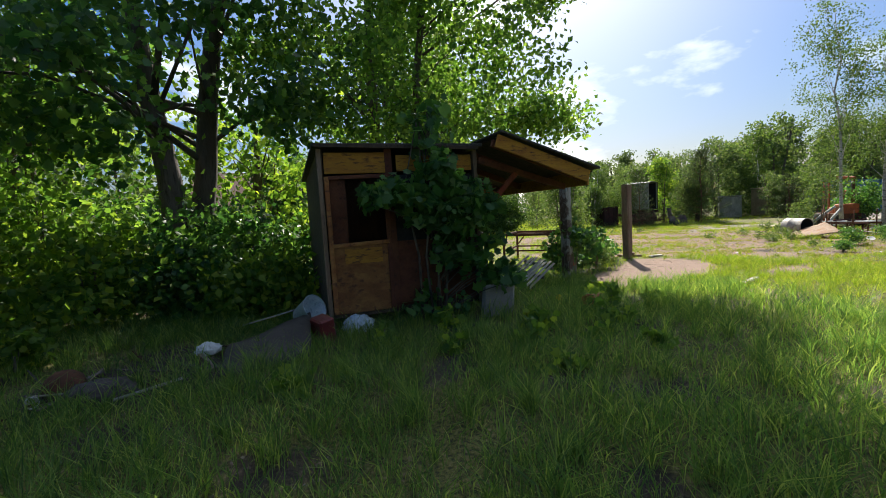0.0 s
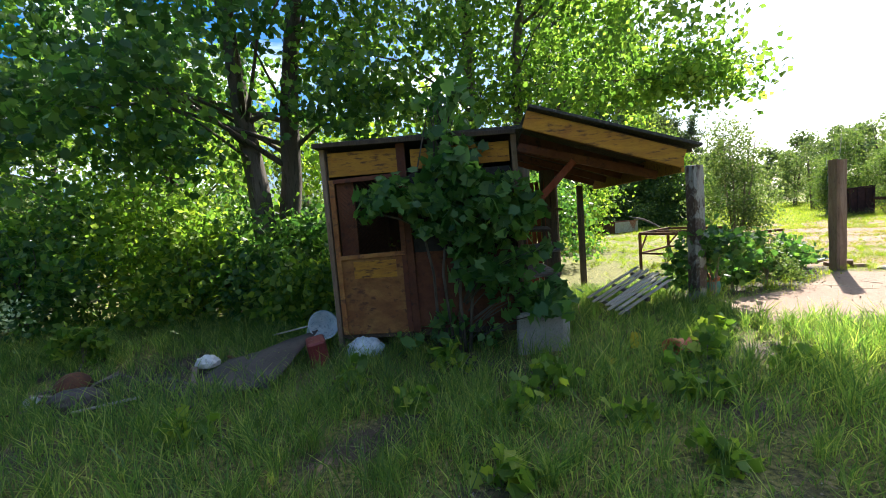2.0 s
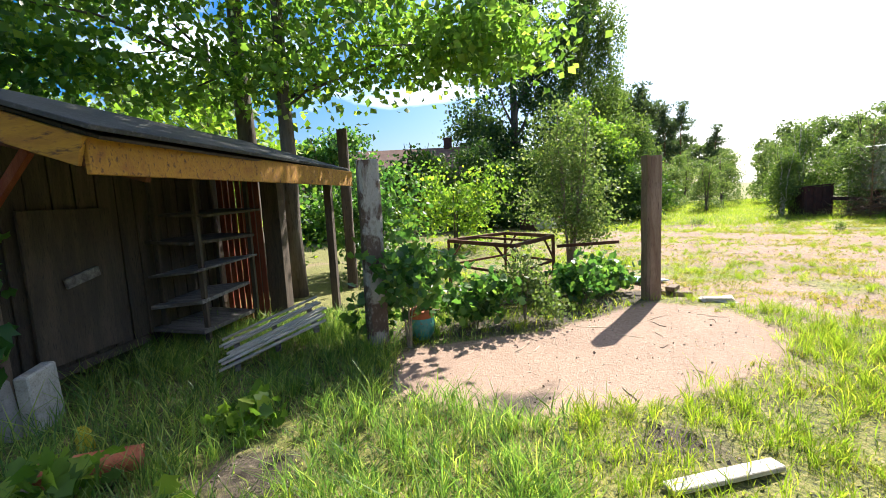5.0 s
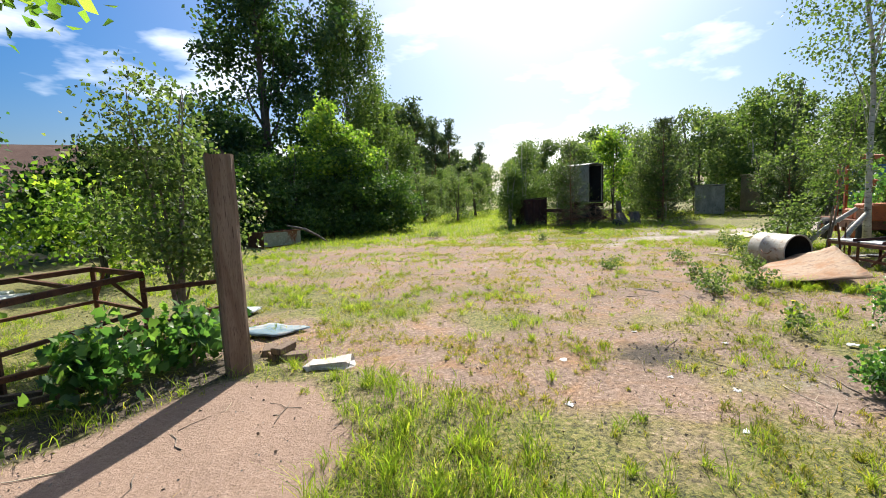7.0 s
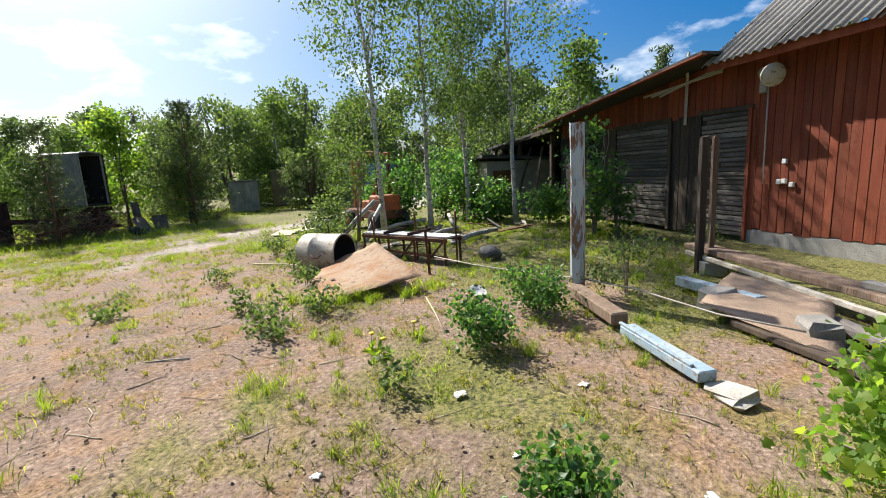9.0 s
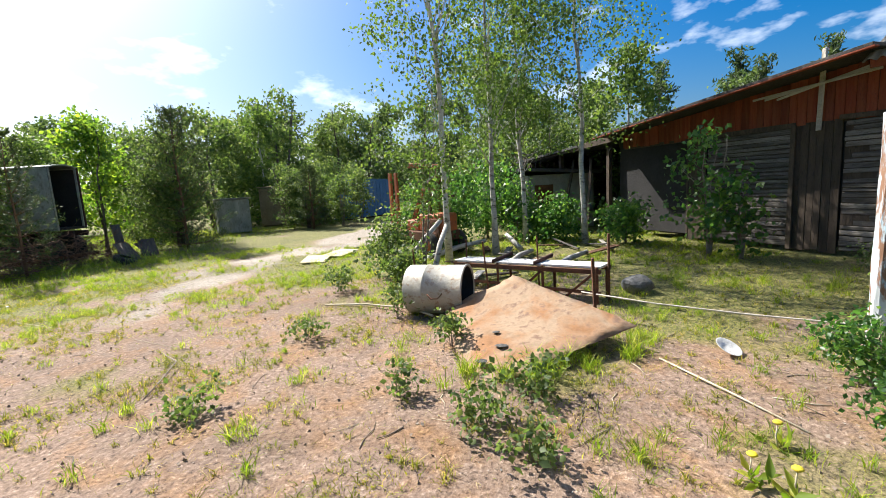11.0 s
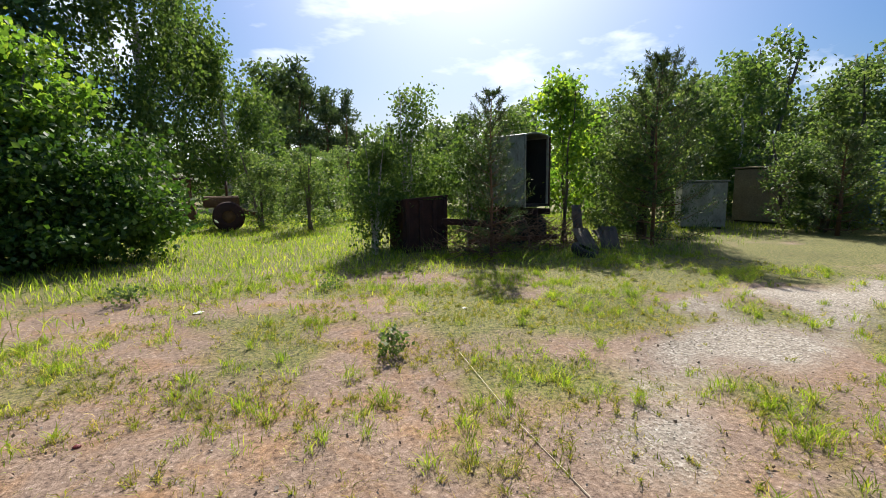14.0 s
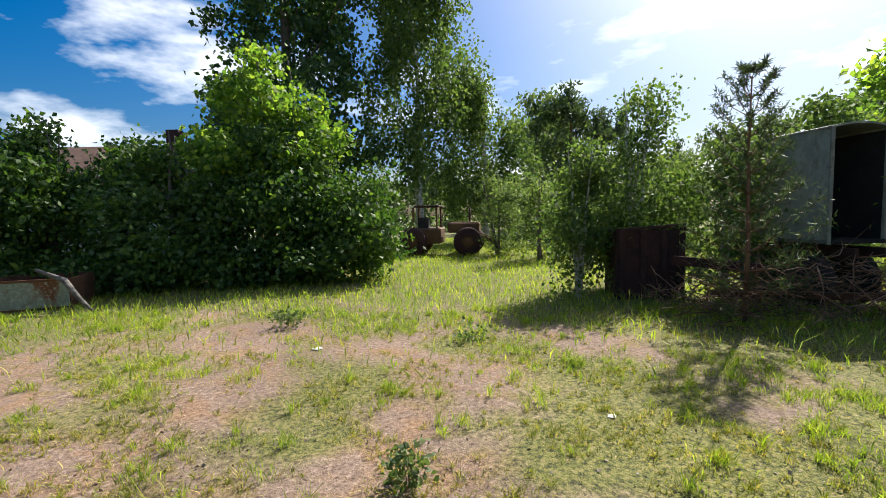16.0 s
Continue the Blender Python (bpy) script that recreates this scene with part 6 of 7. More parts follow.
rnd = random.Random(3)
bm = bmesh.new()
bmesh.ops.create_icosphere(bm, subdivisions=3, radius=0.19)
for v in bm.verts:
    v.co *= 1 + 0.25 * noise.noise(v.co * 6)
    v.co.z *= 0.75
single("dark_stone", bm, M_ROCK, "grey angular stone in the grass", "stone", pose(11.43, 3.27, 0.1))
single("enamel_plate", lathe([(0.0, 0.0), (0.07, 0.0), (0.13, 0.03), (0.135, 0.035), (0.128, 0.035), (0.07, 0.008), (0, 0.008)], 24), M_WHITE, "white enamel plate lying tilted", "plate", pose(9.25, 3.2, 0.045, 18, -22, 0) @ Matrix.Diagonal((0.8, 0.8, 0.8, 1)))


def cable(name, label, pts, r, mat):
    single(name, tube_bm(pts, [r] * len(pts), 6), mat, label, "cable")


cable("loose_rope", "pale rope strung low from the frame to the painted post", [(10.9, 4.1, 0.16), (10.4, 3.4, 0.13), (9.9, 2.7, 0.14), (9.3, 2.02, 0.2), (8.8, 1.55, 0.22), (8.2, 1.0, 0.16), (7.7, 0.6, 0.2)], 0.009, M_ASH)
cable("dry_stick", "long pale peeled stick lying on the ground", [(11.1, 7.5, 0.03), (11.0, 6.9, 0.05), (10.7, 6.2, 0.06), (10.4, 5.9, 0.05)], 0.014, M_STRAWTWIG)
cable("garden_string", "thin pale string trailing across the yard", [(10.7, 12.0, 0.015), (10.35, 10.9, 0.012), (10.15, 10.1, 0.012), (9.85, 9.3, 0.012), (9.5, 8.4, 0.012)], 0.0028, M_STRAWTWIG)
cable("bent_twig", "bent brown twig on the bare soil", [(9.4, 8.6, 0.02), (9.1, 8.2, 0.05), (8.7, 8.05, 0.03), (8.4, 7.95, 0.02)], 0.006, M_TWIG)
cable("dry_stick", "long straw-coloured stick in the grass", [(9.1, 3.8, 0.03), (8.5, 3.55, 0.03), (8.0, 3.35, 0.02)], 0.007, M_STRAWTWIG)
cable("dry_stick", "short grey stick on bare soil", [(7.1, 5.9, 0.015), (7.2, 5.6, 0.02), (7.25, 5.45, 0.015)], 0.007, M_ASH)

# timber by the painted post
single("blue_beam", beam((8.0, 1.76, 0.09), (7.15, 1.42, 0.08), 0.14, 0.08, bevel=0.01), M_BLUEBEAM, "pale blue painted window sill beam lying on soil", "beam")
single("blue_beam_strip", beam((8.0, 1.815, 0.14), (7.2, 1.5, 0.13), 0.03, 0.02), M_BLUEBEAM, "pale blue wooden strip on the beam", "strip")
single("broken_beam", beam((9.2, 2.12, 0.12), (8.2, 1.78, 0.1), 0.16, 0.12, bevel=0.015), M_POSTWOOD, "broken red-brown beam at the post's foot", "beam")
single("stone_block", box((0.26, 0.2, 0.08), (0, 0, 0.03), bevel=0.025, jitter=0.025, rnd=random.Random(2)), M_PEBBLE, "pale broken stone block", "stone", pose(7.02, 1.32, 0, 0, 8, 25))
single("heavy_plank", beam((10.9, 0.36, 0.28), (7.3, -0.5, 0.3), 0.26, 0.07, bevel=0.008), M_POSTWOOD, "long brown plank resting on rubble", "plank")
single("white_moulding", beam((10.7, 0.5, 0.22), (7.9, -0.14, 0.2), 0.05, 0.05, bevel=0.006), M_CREAM, "white painted moulding along the plank", "moulding")
single("fibreboard", warped_sheet([(9.6, 0.35, 0.2), (8.6, 1.0, 0.16), (7.5, 0.45, 0.05), (8.6, -0.05, 0.2)], 8, 0.015, 0.02, 5), surface("brown_board", (0.27, 0.19, 0.135), (0.34, 0.25, 0.18), (0.18, 0.12, 0.085), (2, 24)), "brown fibreboard panel sagging over rubble", "panel")
for k, (p, q, w, h, mt) in enumerate([((8.9, 0.3, 0.1), (6.9, -0.2, 0.08), 0.2, 0.05, M_GREYBOARD), ((8.3, 0.8, 0.06), (6.6, 0.1, 0.05), 0.16, 0.05, M_DARKWOOD), ((8.0, -0.35, 0.12), (6.4, -0.5, 0.06), 0.18, 0.06, M_ASH), ((7.5, 0.2, 0.03), (6.3, 0.5, 0.06), 0.14, 0.05, M_GREYBOARD), ((9.6, 0.9, 0.1), (8.7, 0.45, 0.12), 0.12, 0.1, M_BLUEBEAM)]):
    single("rubble_plank", beam(p, q, w, h, bevel=0.006), mt, "old plank lying in the rubble heap", "plank", group="rubble planks")
for k, (x, y) in enumerate([(8.0, 0.35), (9.3, 0.25), (10.3, 0.3), (8.9, 0.75), (7.4, -0.3)]):
    single("concrete_lump", box((0.3, 0.24, 0.22), (0, 0, 0.08), bevel=0.03, jitter=0.02, rnd=random.Random(k)), M_CONCRETE, "broken concrete lump in the rubble", "concrete", pose(x, y, 0, 0, 0, 40 * k), group="rubble lumps")
single("grey_brick", box((0.22, 0.11, 0.06), (0, 0, 0.03), bevel=0.006), M_CONCRETE, "grey brick lying on the plank", "brick", pose(8.35, -0.25, 0.33, 0, 0, 20))


def build_machine():
    m = thing("orange_loader", "derelict rusty orange loader overgrown by birches", "loader", pose(15.2, 6.25, 0, 0, 0, 48))
    part("chassis", box((2.2, 0.7, 0.22), (1.0, 0, 0.45), bevel=0.02), M_RUST, m)
    part("hood", box((0.75, 0.55, 0.4), (0.25, 0, 0.75), bevel=0.04), M_ORANGE, m, "rusty orange engine hood")
    part("side_plate", box((0.5, 0.03, 0.5), (0.1, 0.32, 0.6), bevel=0.01), M_RUST, m)
    part("seat_box", box((0.45, 0.5, 0.25), (0.9, 0.0, 0.68), bevel=0.03), M_ORANGE, m)
    for x, y in ((0.1, 0.42), (0.1, -0.42), (1.6, 0.42), (1.6, -0.42)):
        w = part("wheel", lathe([(0.13, -0.07), (0.25, -0.08), (0.28, -0.04), (0.28, 0.04), (0.25, 0.08), (0.13, 0.07)], 20, False), M_RUBBER, m, m=pose(x, y, 0.27, 90, 0, 0))
        part("rim", lathe([(0.0, -0.05), (0.16, -0.06), (0.16, 0.06), (0.0, 0.05)], 14, False), M_ORANGE, w)
    for y in (-0.16, 0.02):
        part("mast", beam((1.98, 0.02 + y, 0.15), (1.98, 0.02 + y, 1.95), 0.1, 0.06), M_ORANGE, m, "orange lifting mast")
    for y in (-0.35, -0.05):
        part("lift_arm", beam((1.75, y - 0.2, 0.35), (1.2, y - 0.35, 1.5), 0.07, 0.09), M_ORANGE, m)
    part("boom", beam((0.55, -0.4, 2.0), (1.55, -0.25, 2.1), 0.1, 0.12), M_ORANGE, m, "orange boom arm")
    part("boom_post", beam((0.6, -0.38, 0.6), (0.6, -0.38, 2.0), 0.09, 0.09), M_RUST, m)
    part("exhaust", tube_bm([(0.3, 0.15, 0.9), (0.3, 0.15, 1.6), (0.34, 0.15, 1.7)], [0.03] * 3, 8), M_DARKRUST, m)
    part("light_bracket", box((0.4, 0.06, 0.05), (0.2, -0.3, 1.32)), M_DARKRUST, m)


build_machine()
for k, (p, q) in enumerate([((13.3, 6.9, 0.0), (14.0, 6.2, 0.9)), ((13.5, 6.3, 0.0), (14.2, 6.1, 0.8)), ((14.6, 6.6, 0.05), (15.6, 5.4, 0.25)), ((13.6, 4.9, 0.05), (14.8, 4.4, 0.1)), ((12.9, 4.2, 0.05), (14.2, 3.4, 0.12)), ((15.4, 4.6, 0.05), (16.2, 4.9, 0.3))]):
    single("birch_log", tube_bm([p, tuple((a + b) / 2 + 0.03 for a, b in zip(p, q)), q], [0.06, 0.055, 0.045], 8), M_BIRCH, "fallen white birch branch among scrap", "log", group="fallen branches")
rnd = random.Random(17)
for k in range(14):
    x, y = rnd.uniform(12.8, 16.0), rnd.uniform(2.4, 5.6)
    a = rnd.uniform(0, 6.28)
    L = rnd.uniform(0.3, 1.0)
    single("scrap_board", beam((x, y, 0.04), (x + L * math.cos(a), y + L * math.sin(a), rnd.uniform(0.05, 0.2)), rnd.uniform(0.06, 0.16), 0.025), [M_GREYBOARD, M_ASH, M_RUST, M_DARKWOOD][k % 4], "broken board or iron lying in the grass", "scrap", group="scattered scrap")
part_wall = thing("grey_annex", "low grey plastered annex behind the birches", "building", pose(21.0, 3.6, 0, 0, 0, 20))
part("wall", box((3.0, 2.2, 1.7), (0, 0, 0.85)), M_CONCRETE, part_wall)
part("roof", box((3.4, 2.6, 0.1), (0, 0, 1.8), (4, 0, 0)), M_TARPAPER, part_wall)
part("door", box((0.04, 0.6, 1.4), (-1.52, 0.6, 0.7)), M_RUST, part_wall)
pl = thing("log_pallet_stack", "stacked wooden pallets at the end of the track", "pallets", pose(36.5, 9.2, 0, 0, 0, 15))
for k in range(7):
    part("slat", box((0.1, 2.2, 0.09), (0, 0, 0.12 + 0.19 * k), bevel=0.01), M_ASH, pl)
for y in (-1.0, 0, 1.0):
    part("post", box((0.14, 0.12, 1.4), (0.08, y, 0.7)), M_GREYBOARD, pl)
for k, (x, y, rz) in enumerate([(15.2, 9.35, 10), (15.9, 9.0, -14)]):
    single("cream_board", box((0.8, 0.55, 0.02), (0, 0, 0.03), (2, -3, 0), bevel=0.003), surface("cream_board_" + "ab"[k], (0.52, 0.45, 0.28), (0.6, 0.54, 0.38), (0.36, 0.29, 0.19), (3, 20)), "cream-yellow board lying on the ground", "board", pose(x, y, 0.01 + 0.025 * k, 0, 0, rz))


# ---- scrap round the van body ----
def build_brush():
    rnd = random.Random(8)
    specs = []
    for k in range(700):
        x, y = rnd.uniform(13.5, 17.4), rnd.uniform(15.5, 17.2)
        a, L = rnd.uniform(0, 6.28), rnd.uniform(0.2, 0.75)
        z = rnd.uniform(0.03, 0.95) * (1 - abs(x - 15.2) / 3.0)
        pts = [Vector((x, y, max(0.03, z)))]
        rise = rnd.uniform(-0.5, 0.7)
        for _ in range(4):
            a += rnd.uniform(-0.5, 0.5)
            rise += rnd.uniform(-0.35, 0.35)
            q = pts[-1] + Vector((math.cos(a), math.sin(a) * 0.7, rise)) * L / 4
            pts.append(Vector((q.x, q.y, max(0.02, q.z))))
        r = rnd.uniform(0.003, 0.012)
        specs.append((pts, [r, r * 0.9, r * 0.75, r * 0.55, r * 0.3], 5))
    me = tubes(specs)
    me.materials.append(M_BRUSH)
    tagged(new("brush_pile", me), "tangled heap of dead brown branches before the van", "brushwood", kind="stuff")


build_brush()
for k, (x, y, rz, tilt, w, h) in enumerate([(16.35, 15.35, -20, -52, 0.42, 0.7), (16.8, 15.2, -38, -44, 0.42, 0.65), (17.2, 15.4, -8, -56, 0.38, 0.62), (16.95, 16.1, -30, -20, 0.24, 1.0)]):
    bm = corrugated(w, h, 0.11, 0.012, 0.004, 6)
    single("corrugated_panel", bm, M_SHEETDARK, "grey-brown corrugated panel leaning on the brush heap", "panel", pose(x, y, 0.06, 90 + tilt, 0, rz), group="leaning panels")
single("rust_girder", beam((13.9, 17.3, 0.72), (15.0, 16.75, 0.62), 0.12, 0.14), M_DARKRUST, "rusty girder sticking out of the scrap", "girder")
single("rust_girder", beam((14.2, 16.7, 0.28), (16.2, 16.0, 0.32), 0.1, 0.1), M_RUST, "rusty girder lying in the scrap", "girder")
single("discarded_tire", lathe([(0.17, -0.08), (0.27, -0.09), (0.3, -0.04), (0.3, 0.04), (0.27, 0.09), (0.17, 0.08)], 20), M_RUBBER, "old tyre half sunk in grass", "tyre", pose(16.0, 15.0, 0.1, 20, 12, 0))


def build_tractor():
    t = thing("wheel_loader", "abandoned dull yellow wheel loader under birches", "loader", pose(8.5, 27.4, 0, 0, 0, -6))
    part("rear_frame", box((1.5, 1.1, 0.6), (0.4, 0, 0.75), bevel=0.05), M_OCHREMACHINE, t)
    part("hood", box((1.2, 0.9, 0.4), (2.0, 0, 1.05), bevel=0.06), M_OCHREMACHINE, t)
    for x, y in ((0.1, -0.5), (0.1, 0.5), (1.0, -0.5), (1.0, 0.5)):
        part("cab_post", beam((x, y, 1.0), (x, y, 1.85), 0.07, 0.07), M_OCHREMACHINE, t)
    part("cab_roof", box((1.1, 1.2, 0.07), (0.55, 0, 1.88), bevel=0.02), M_DARKRUST, t)
    part("seat", box((0.4, 0.5, 0.5), (0.4, 0, 1.2), bevel=0.05), M_RUBBER, t)
    for x, y in ((0.1, -0.68), (0.1, 0.68), (2.2, -0.68), (2.2, 0.68)):
        w = part("wheel", lathe([(0.22, -0.15), (0.48, -0.17), (0.54, -0.1), (0.54, 0.1), (0.48, 0.17), (0.22, 0.15)], 24), M_DARKRUST, t, m=pose(x, y, 0.52, 90, 0, 0))
        part("rim", lathe([(0.0, -0.08), (0.26, -0.1), (0.26, 0.1), (0.0, 0.08)], 16, False), M_OCHREMACHINE, w)
    part("arm", beam((1.6, -0.45, 1.1), (3.2, -0.45, 0.5), 0.1, 0.16), M_OCHREMACHINE, t)
    part("arm", beam((1.6, 0.45, 1.1), (3.2, 0.45, 0.5), 0.1, 0.16), M_OCHREMACHINE, t)
    part("exhaust", tube_bm([(2.2, 0.2, 1.2), (2.2, 0.2, 1.8)], [0.04, 0.04], 8), M_DARKRUST, t)


build_tractor()


# ---- things round the sand patch ----
def build_iron_frame():
    f = thing("iron_table_frame", "rusty angle-iron table frame without a top", "frame")
    c = [Vector(p) for p in ((-1.08, 6.78, 0), (0.0, 7.75, 0), (0.72, 6.75, 0), (-0.1, 5.55, 0))]
    for a, b in zip(c, c[1:] + c[:1]):
        part("top_rail", beam(a + Vector((0, 0, 0.78)), b + Vector((0, 0, 0.78)), 0.05, 0.06), M_RUST, f)
        part("leg", beam(a, a + Vector((0, 0, 0.79)), 0.05, 0.05), M_RUST, f)
        part("low_rail", beam(a + Vector((0, 0, 0.36)), b + Vector((0, 0, 0.36)), 0.035, 0.04), M_RUST, f)
        part("brace", beam(a + Vector((0, 0, 0.4)), a.lerp(b, 0.25) + Vector((0, 0, 0.76)), 0.03, 0.03), M_RUST, f)
    part("cross_rail", beam(c[0].lerp(c[1], 0.5) + Vector((0, 0, 0.775)), c[3].lerp(c[2], 0.5) + Vector((0, 0, 0.775)), 0.045, 0.04), M_RUST, f)


build_iron_frame()
for k, (p, q) in enumerate([((0.75, 6.6, 0.62), (1.75, 6.5, 0.66)), ((0.3, 5.7, 0.3), (1.6, 6.3, 0.4)), ((-0.2, 5.3, 0.2), (1.4, 5.9, 0.25)), ((-1.8, 5.4, 0.12), (0.3, 5.2, 0.1)), ((-1.4, 4.75, 0.05), (0.9, 5.3, 0.08))]):
    single("rusty_bar", beam(p, q, 0.05, 0.05), M_RUST if k < 3 else M_DARKWOOD, "rusty bar lying among the shrubs", "bar", group="bars in the shrubs")
for k, (a, b, c, d) in enumerate([((1.6, 6.45, 0.06), (2.0, 6.02, 0.06), (2.45, 6.2, 0.05), (2.0, 6.62, 0.06)), ((1.3, 7.5, 0.07), (1.75, 7.25, 0.07), (1.95, 7.6, 0.05), (1.5, 7.9, 0.06))]):
    single("blue_panel", warped_sheet([a, b, c, d], 6, 0.012, 0.015, 20 + k), surface("faded_blue_panel_" + "ab"[k], (0.2, 0.32, 0.39), (0.42, 0.45, 0.45), (0.14, 0.15, 0.14), (4, 12), cut=(0.45, 0.55)), "faded pale blue panel lying on the ground", "panel", group="blue panels")
for k, (x, y, z, rz, mt) in enumerate([(2.08, 5.42, 0.03, 20, M_POSTWOOD), (2.2, 5.3, 0.03, -15, M_POSTWOOD), (2.1, 5.38, 0.1, 48, M_POSTWOOD), (1.98, 5.62, 0.03, 80, M_POSTWOOD)]):
    single("brick", box((0.24, 0.12, 0.065), bevel=0.006), mt, "brown brick beside the wooden post", "brick", pose(x, y, z, 0, 0, rz), group="bricks by the post")
single("pale_stone", box((0.4, 0.26, 0.07), (0, 0, 0.02), bevel=0.03, jitter=0.035, rnd=random.Random(5)), M_PEBBLE, "pale flat stone in the grass", "stone", pose(2.48, 4.95, 0, 0, 0, -15))
urn = thing("garden_urn", "teal glazed clay pot with a broken rim", "pot", pose(-1.35, 3.84, 0))
part("body", lathe([(0.0, 0.0), (0.09, 0.0), (0.14, 0.08), (0.155, 0.17), (0.14, 0.25), (0.135, 0.26), (0.125, 0.25), (0.13, 0.17), (0.0, 0.06)], 24), M_TEAL, urn)
part("rim", lathe([(0.14, 0.25), (0.15, 0.3), (0.12, 0.34), (0.11, 0.33), (0.12, 0.29), (0.125, 0.25)], 24, False), M_TERRA, urn, "bare clay rim")


def build_pallet():
    p = thing("pallet_rack", "bleached slatted pallet leaning in the grass", "pallet")
    a, b = Vector((-3.05, 2.85, 0.1)), Vector((-2.2, 3.25, 0.42))
    side = Vector((-0.25, 0.5, 0.12))
    rnd = random.Random(4)
    for k in range(8):
        o = side * (k / 8 * 1.05) + Vector((0, 0, 0.02 * (k % 2)))
        j = Vector((rnd.uniform(-0.06, 0.06), rnd.uniform(-0.03, 0.03), 0))
        part("slat", beam(a + o + j, b + o + j * 0.5, 0.05, 0.018), M_ASH, p)
    for f in (0.12, 0.5, 0.88):
        q = a.lerp(b, f)
        part("bearer", beam(q - Vector((0, 0, 0.04)) - side * 0.05, q + side * 1.0 - Vector((0, 0, 0.04)), 0.05, 0.05), M_GREYBOARD, p)


build_pallet()
cyl = thing("clay_pipe", "orange clay drain pipe lying in long grass", "pipe", pose(-2.8, 1.48, 0.1, 0, 0, 18))
part("tube", lathe([(0.07, 0.0), (0.07, 0.42), (0.085, 0.43), (0.085, 0.5), (0.068, 0.5), (0.055, 0.4), (0.055, 0.0)], 20, False), M_TERRA, cyl, m=pose(0, 0, 0.02, 84, 0, -90) @ Matrix.Rotation(0.2, 4, "Y"))
single("concrete_slab", box((0.48, 0.1, 0.46), (0, 0, 0.21), bevel=0.012, jitter=0.006, rnd=random.Random(1)), M_CONCRETE, "grey concrete slab standing at the shed corner", "slab", pose(-4.28, 1.93, 0, 8, 0, 4))
single("concrete_slab", box((0.1, 0.3, 0.46), (0, 0, 0.22), bevel=0.012), M_PEBBLE, "whitish concrete slab end standing at the shed corner", "slab", pose(-4.02, 2.12, 0, 4, 0, 12))
single("brown_hardboard", warped_sheet([(-7.85, 1.2, 0.03), (-6.95, 1.25, 0.08), (-6.78, 2.35, 0.3), (-7.75, 2.1, 0.1)], 6, 0.012, 0.012, 30), M_SHEETDARK, "grey-brown hardboard sheet lying on rubbish", "board")


def lump_bag(size, seed):
    bm = bmesh.new()
    bmesh.ops.create_icosphere(bm, subdivisions=4, radius=1.0)
    for v in bm.verts:
        n = v.co.normalized()
        v.co = n * (1 + 0.16 * noise.noise(n * 2.3 + Vector((seed, 0, 0))) + 0.2 * noise.noise(n * 6 + Vector((0, seed, 0))) + 0.1 * noise.noise(n * 14 + Vector((0, 0, seed))))
        v.co.z = max(v.co.z, -0.6)
        v.co = Vector((v.co.x * size[0], v.co.y * size[1], v.co.z * size[2]))
    for f in bm.faces:
        f.smooth = True
    return bm


single("plastic_bag", lump_bag((0.2, 0.14, 0.13), 3), M_BAG, "crumpled pale plastic bag before the shed door", "bag", pose(-6.22, 2.2, 0.08))
tub = thing("plastic_tub", "pale blue plastic tub tipped on its side", "tub", pose(-6.8, 2.5, 0.28, 62, 0, 35))
part("body", lathe([(0.0, 0.0), (0.13, 0.0), (0.17, 0.3), (0.18, 0.31), (0.165, 0.3), (0.12, 0.02), (0, 0.02)], 24), M_BAG, tub, m=pose(0, 0, -0.15))
single("red_crate", box((0.2, 0.26, 0.3), (0, 0, 0.15), bevel=0.02), M_RED, "faded red plastic canister beside the shed", "canister", pose(-6.68, 2.02, 0, 6, -8, 20))
single("crumpled_packaging", lump_bag((0.13, 0.09, 0.08), 9), M_WHITE, "white and pink crumpled packaging on rubbish", "packaging", pose(-7.95, 2.05, 0.1))
single("rusty_dome", lathe([(0.17, 0.0), (0.165, 0.06), (0.12, 0.13), (0.05, 0.17), (0, 0.175)], 20), M_RUST, "rusty dented metal dome on rubbish", "lid", pose(-9.1, 1.62, 0.05, 14, -8, 0))
single("dark_bag", lump_bag((0.26, 0.16, 0.12), 14), M_SHEETDARK, "dark crumpled plastic sack on rubbish", "sack", pose(-8.75, 1.25, 0.06))
single("small_tin", lathe([(0.0, 0.0), (0.05, 0.0), (0.05, 0.11), (0.045, 0.11), (0.045, 0.01), (0, 0.01)], 16), M_WHITE, "small white tin in the rubbish", "tin", pose(-9.25, 1.35, 0.06, 80, 0, 20))
cable("white_pole", "thin white pole lying behind the rubbish", [(-7.6, 2.98, 0.12), (-7.2, 2.92, 0.2), (-6.85, 2.85, 0.28)], 0.011, M_ASH)
cable("pale_stick", "short pale stick lying on the rubbish", [(-8.6, 1.0, 0.06), (-8.1, 1.15, 0.1)], 0.014, M_ASH)
for k in range(26):
    x, y = rnd.uniform(-9.4, -7.4), rnd.uniform(1.0, 2.3)
    a, L = rnd.uniform(0, 6.28), rnd.uniform(0.15, 0.5)
    single("rubbish_scrap", beam((x, y, 0.03), (x + L * math.cos(a), y + L * math.sin(a), rnd.uniform(0.03, 0.12)), rnd.uniform(0.015, 0.06), 0.012), [M_TWIG, M_SHEETDARK, M_GREYBOARD, M_RUST][k % 4], "splinter of wood or scrap in the rubbish heap", "scrap", group="rubbish heap")
single("loose_plank", beam((0.1, 1.2, 0.03), (0.77, 1.38, 0.03), 0.09, 0.03), M_ASH, "short pale plank on dry grass", "plank")
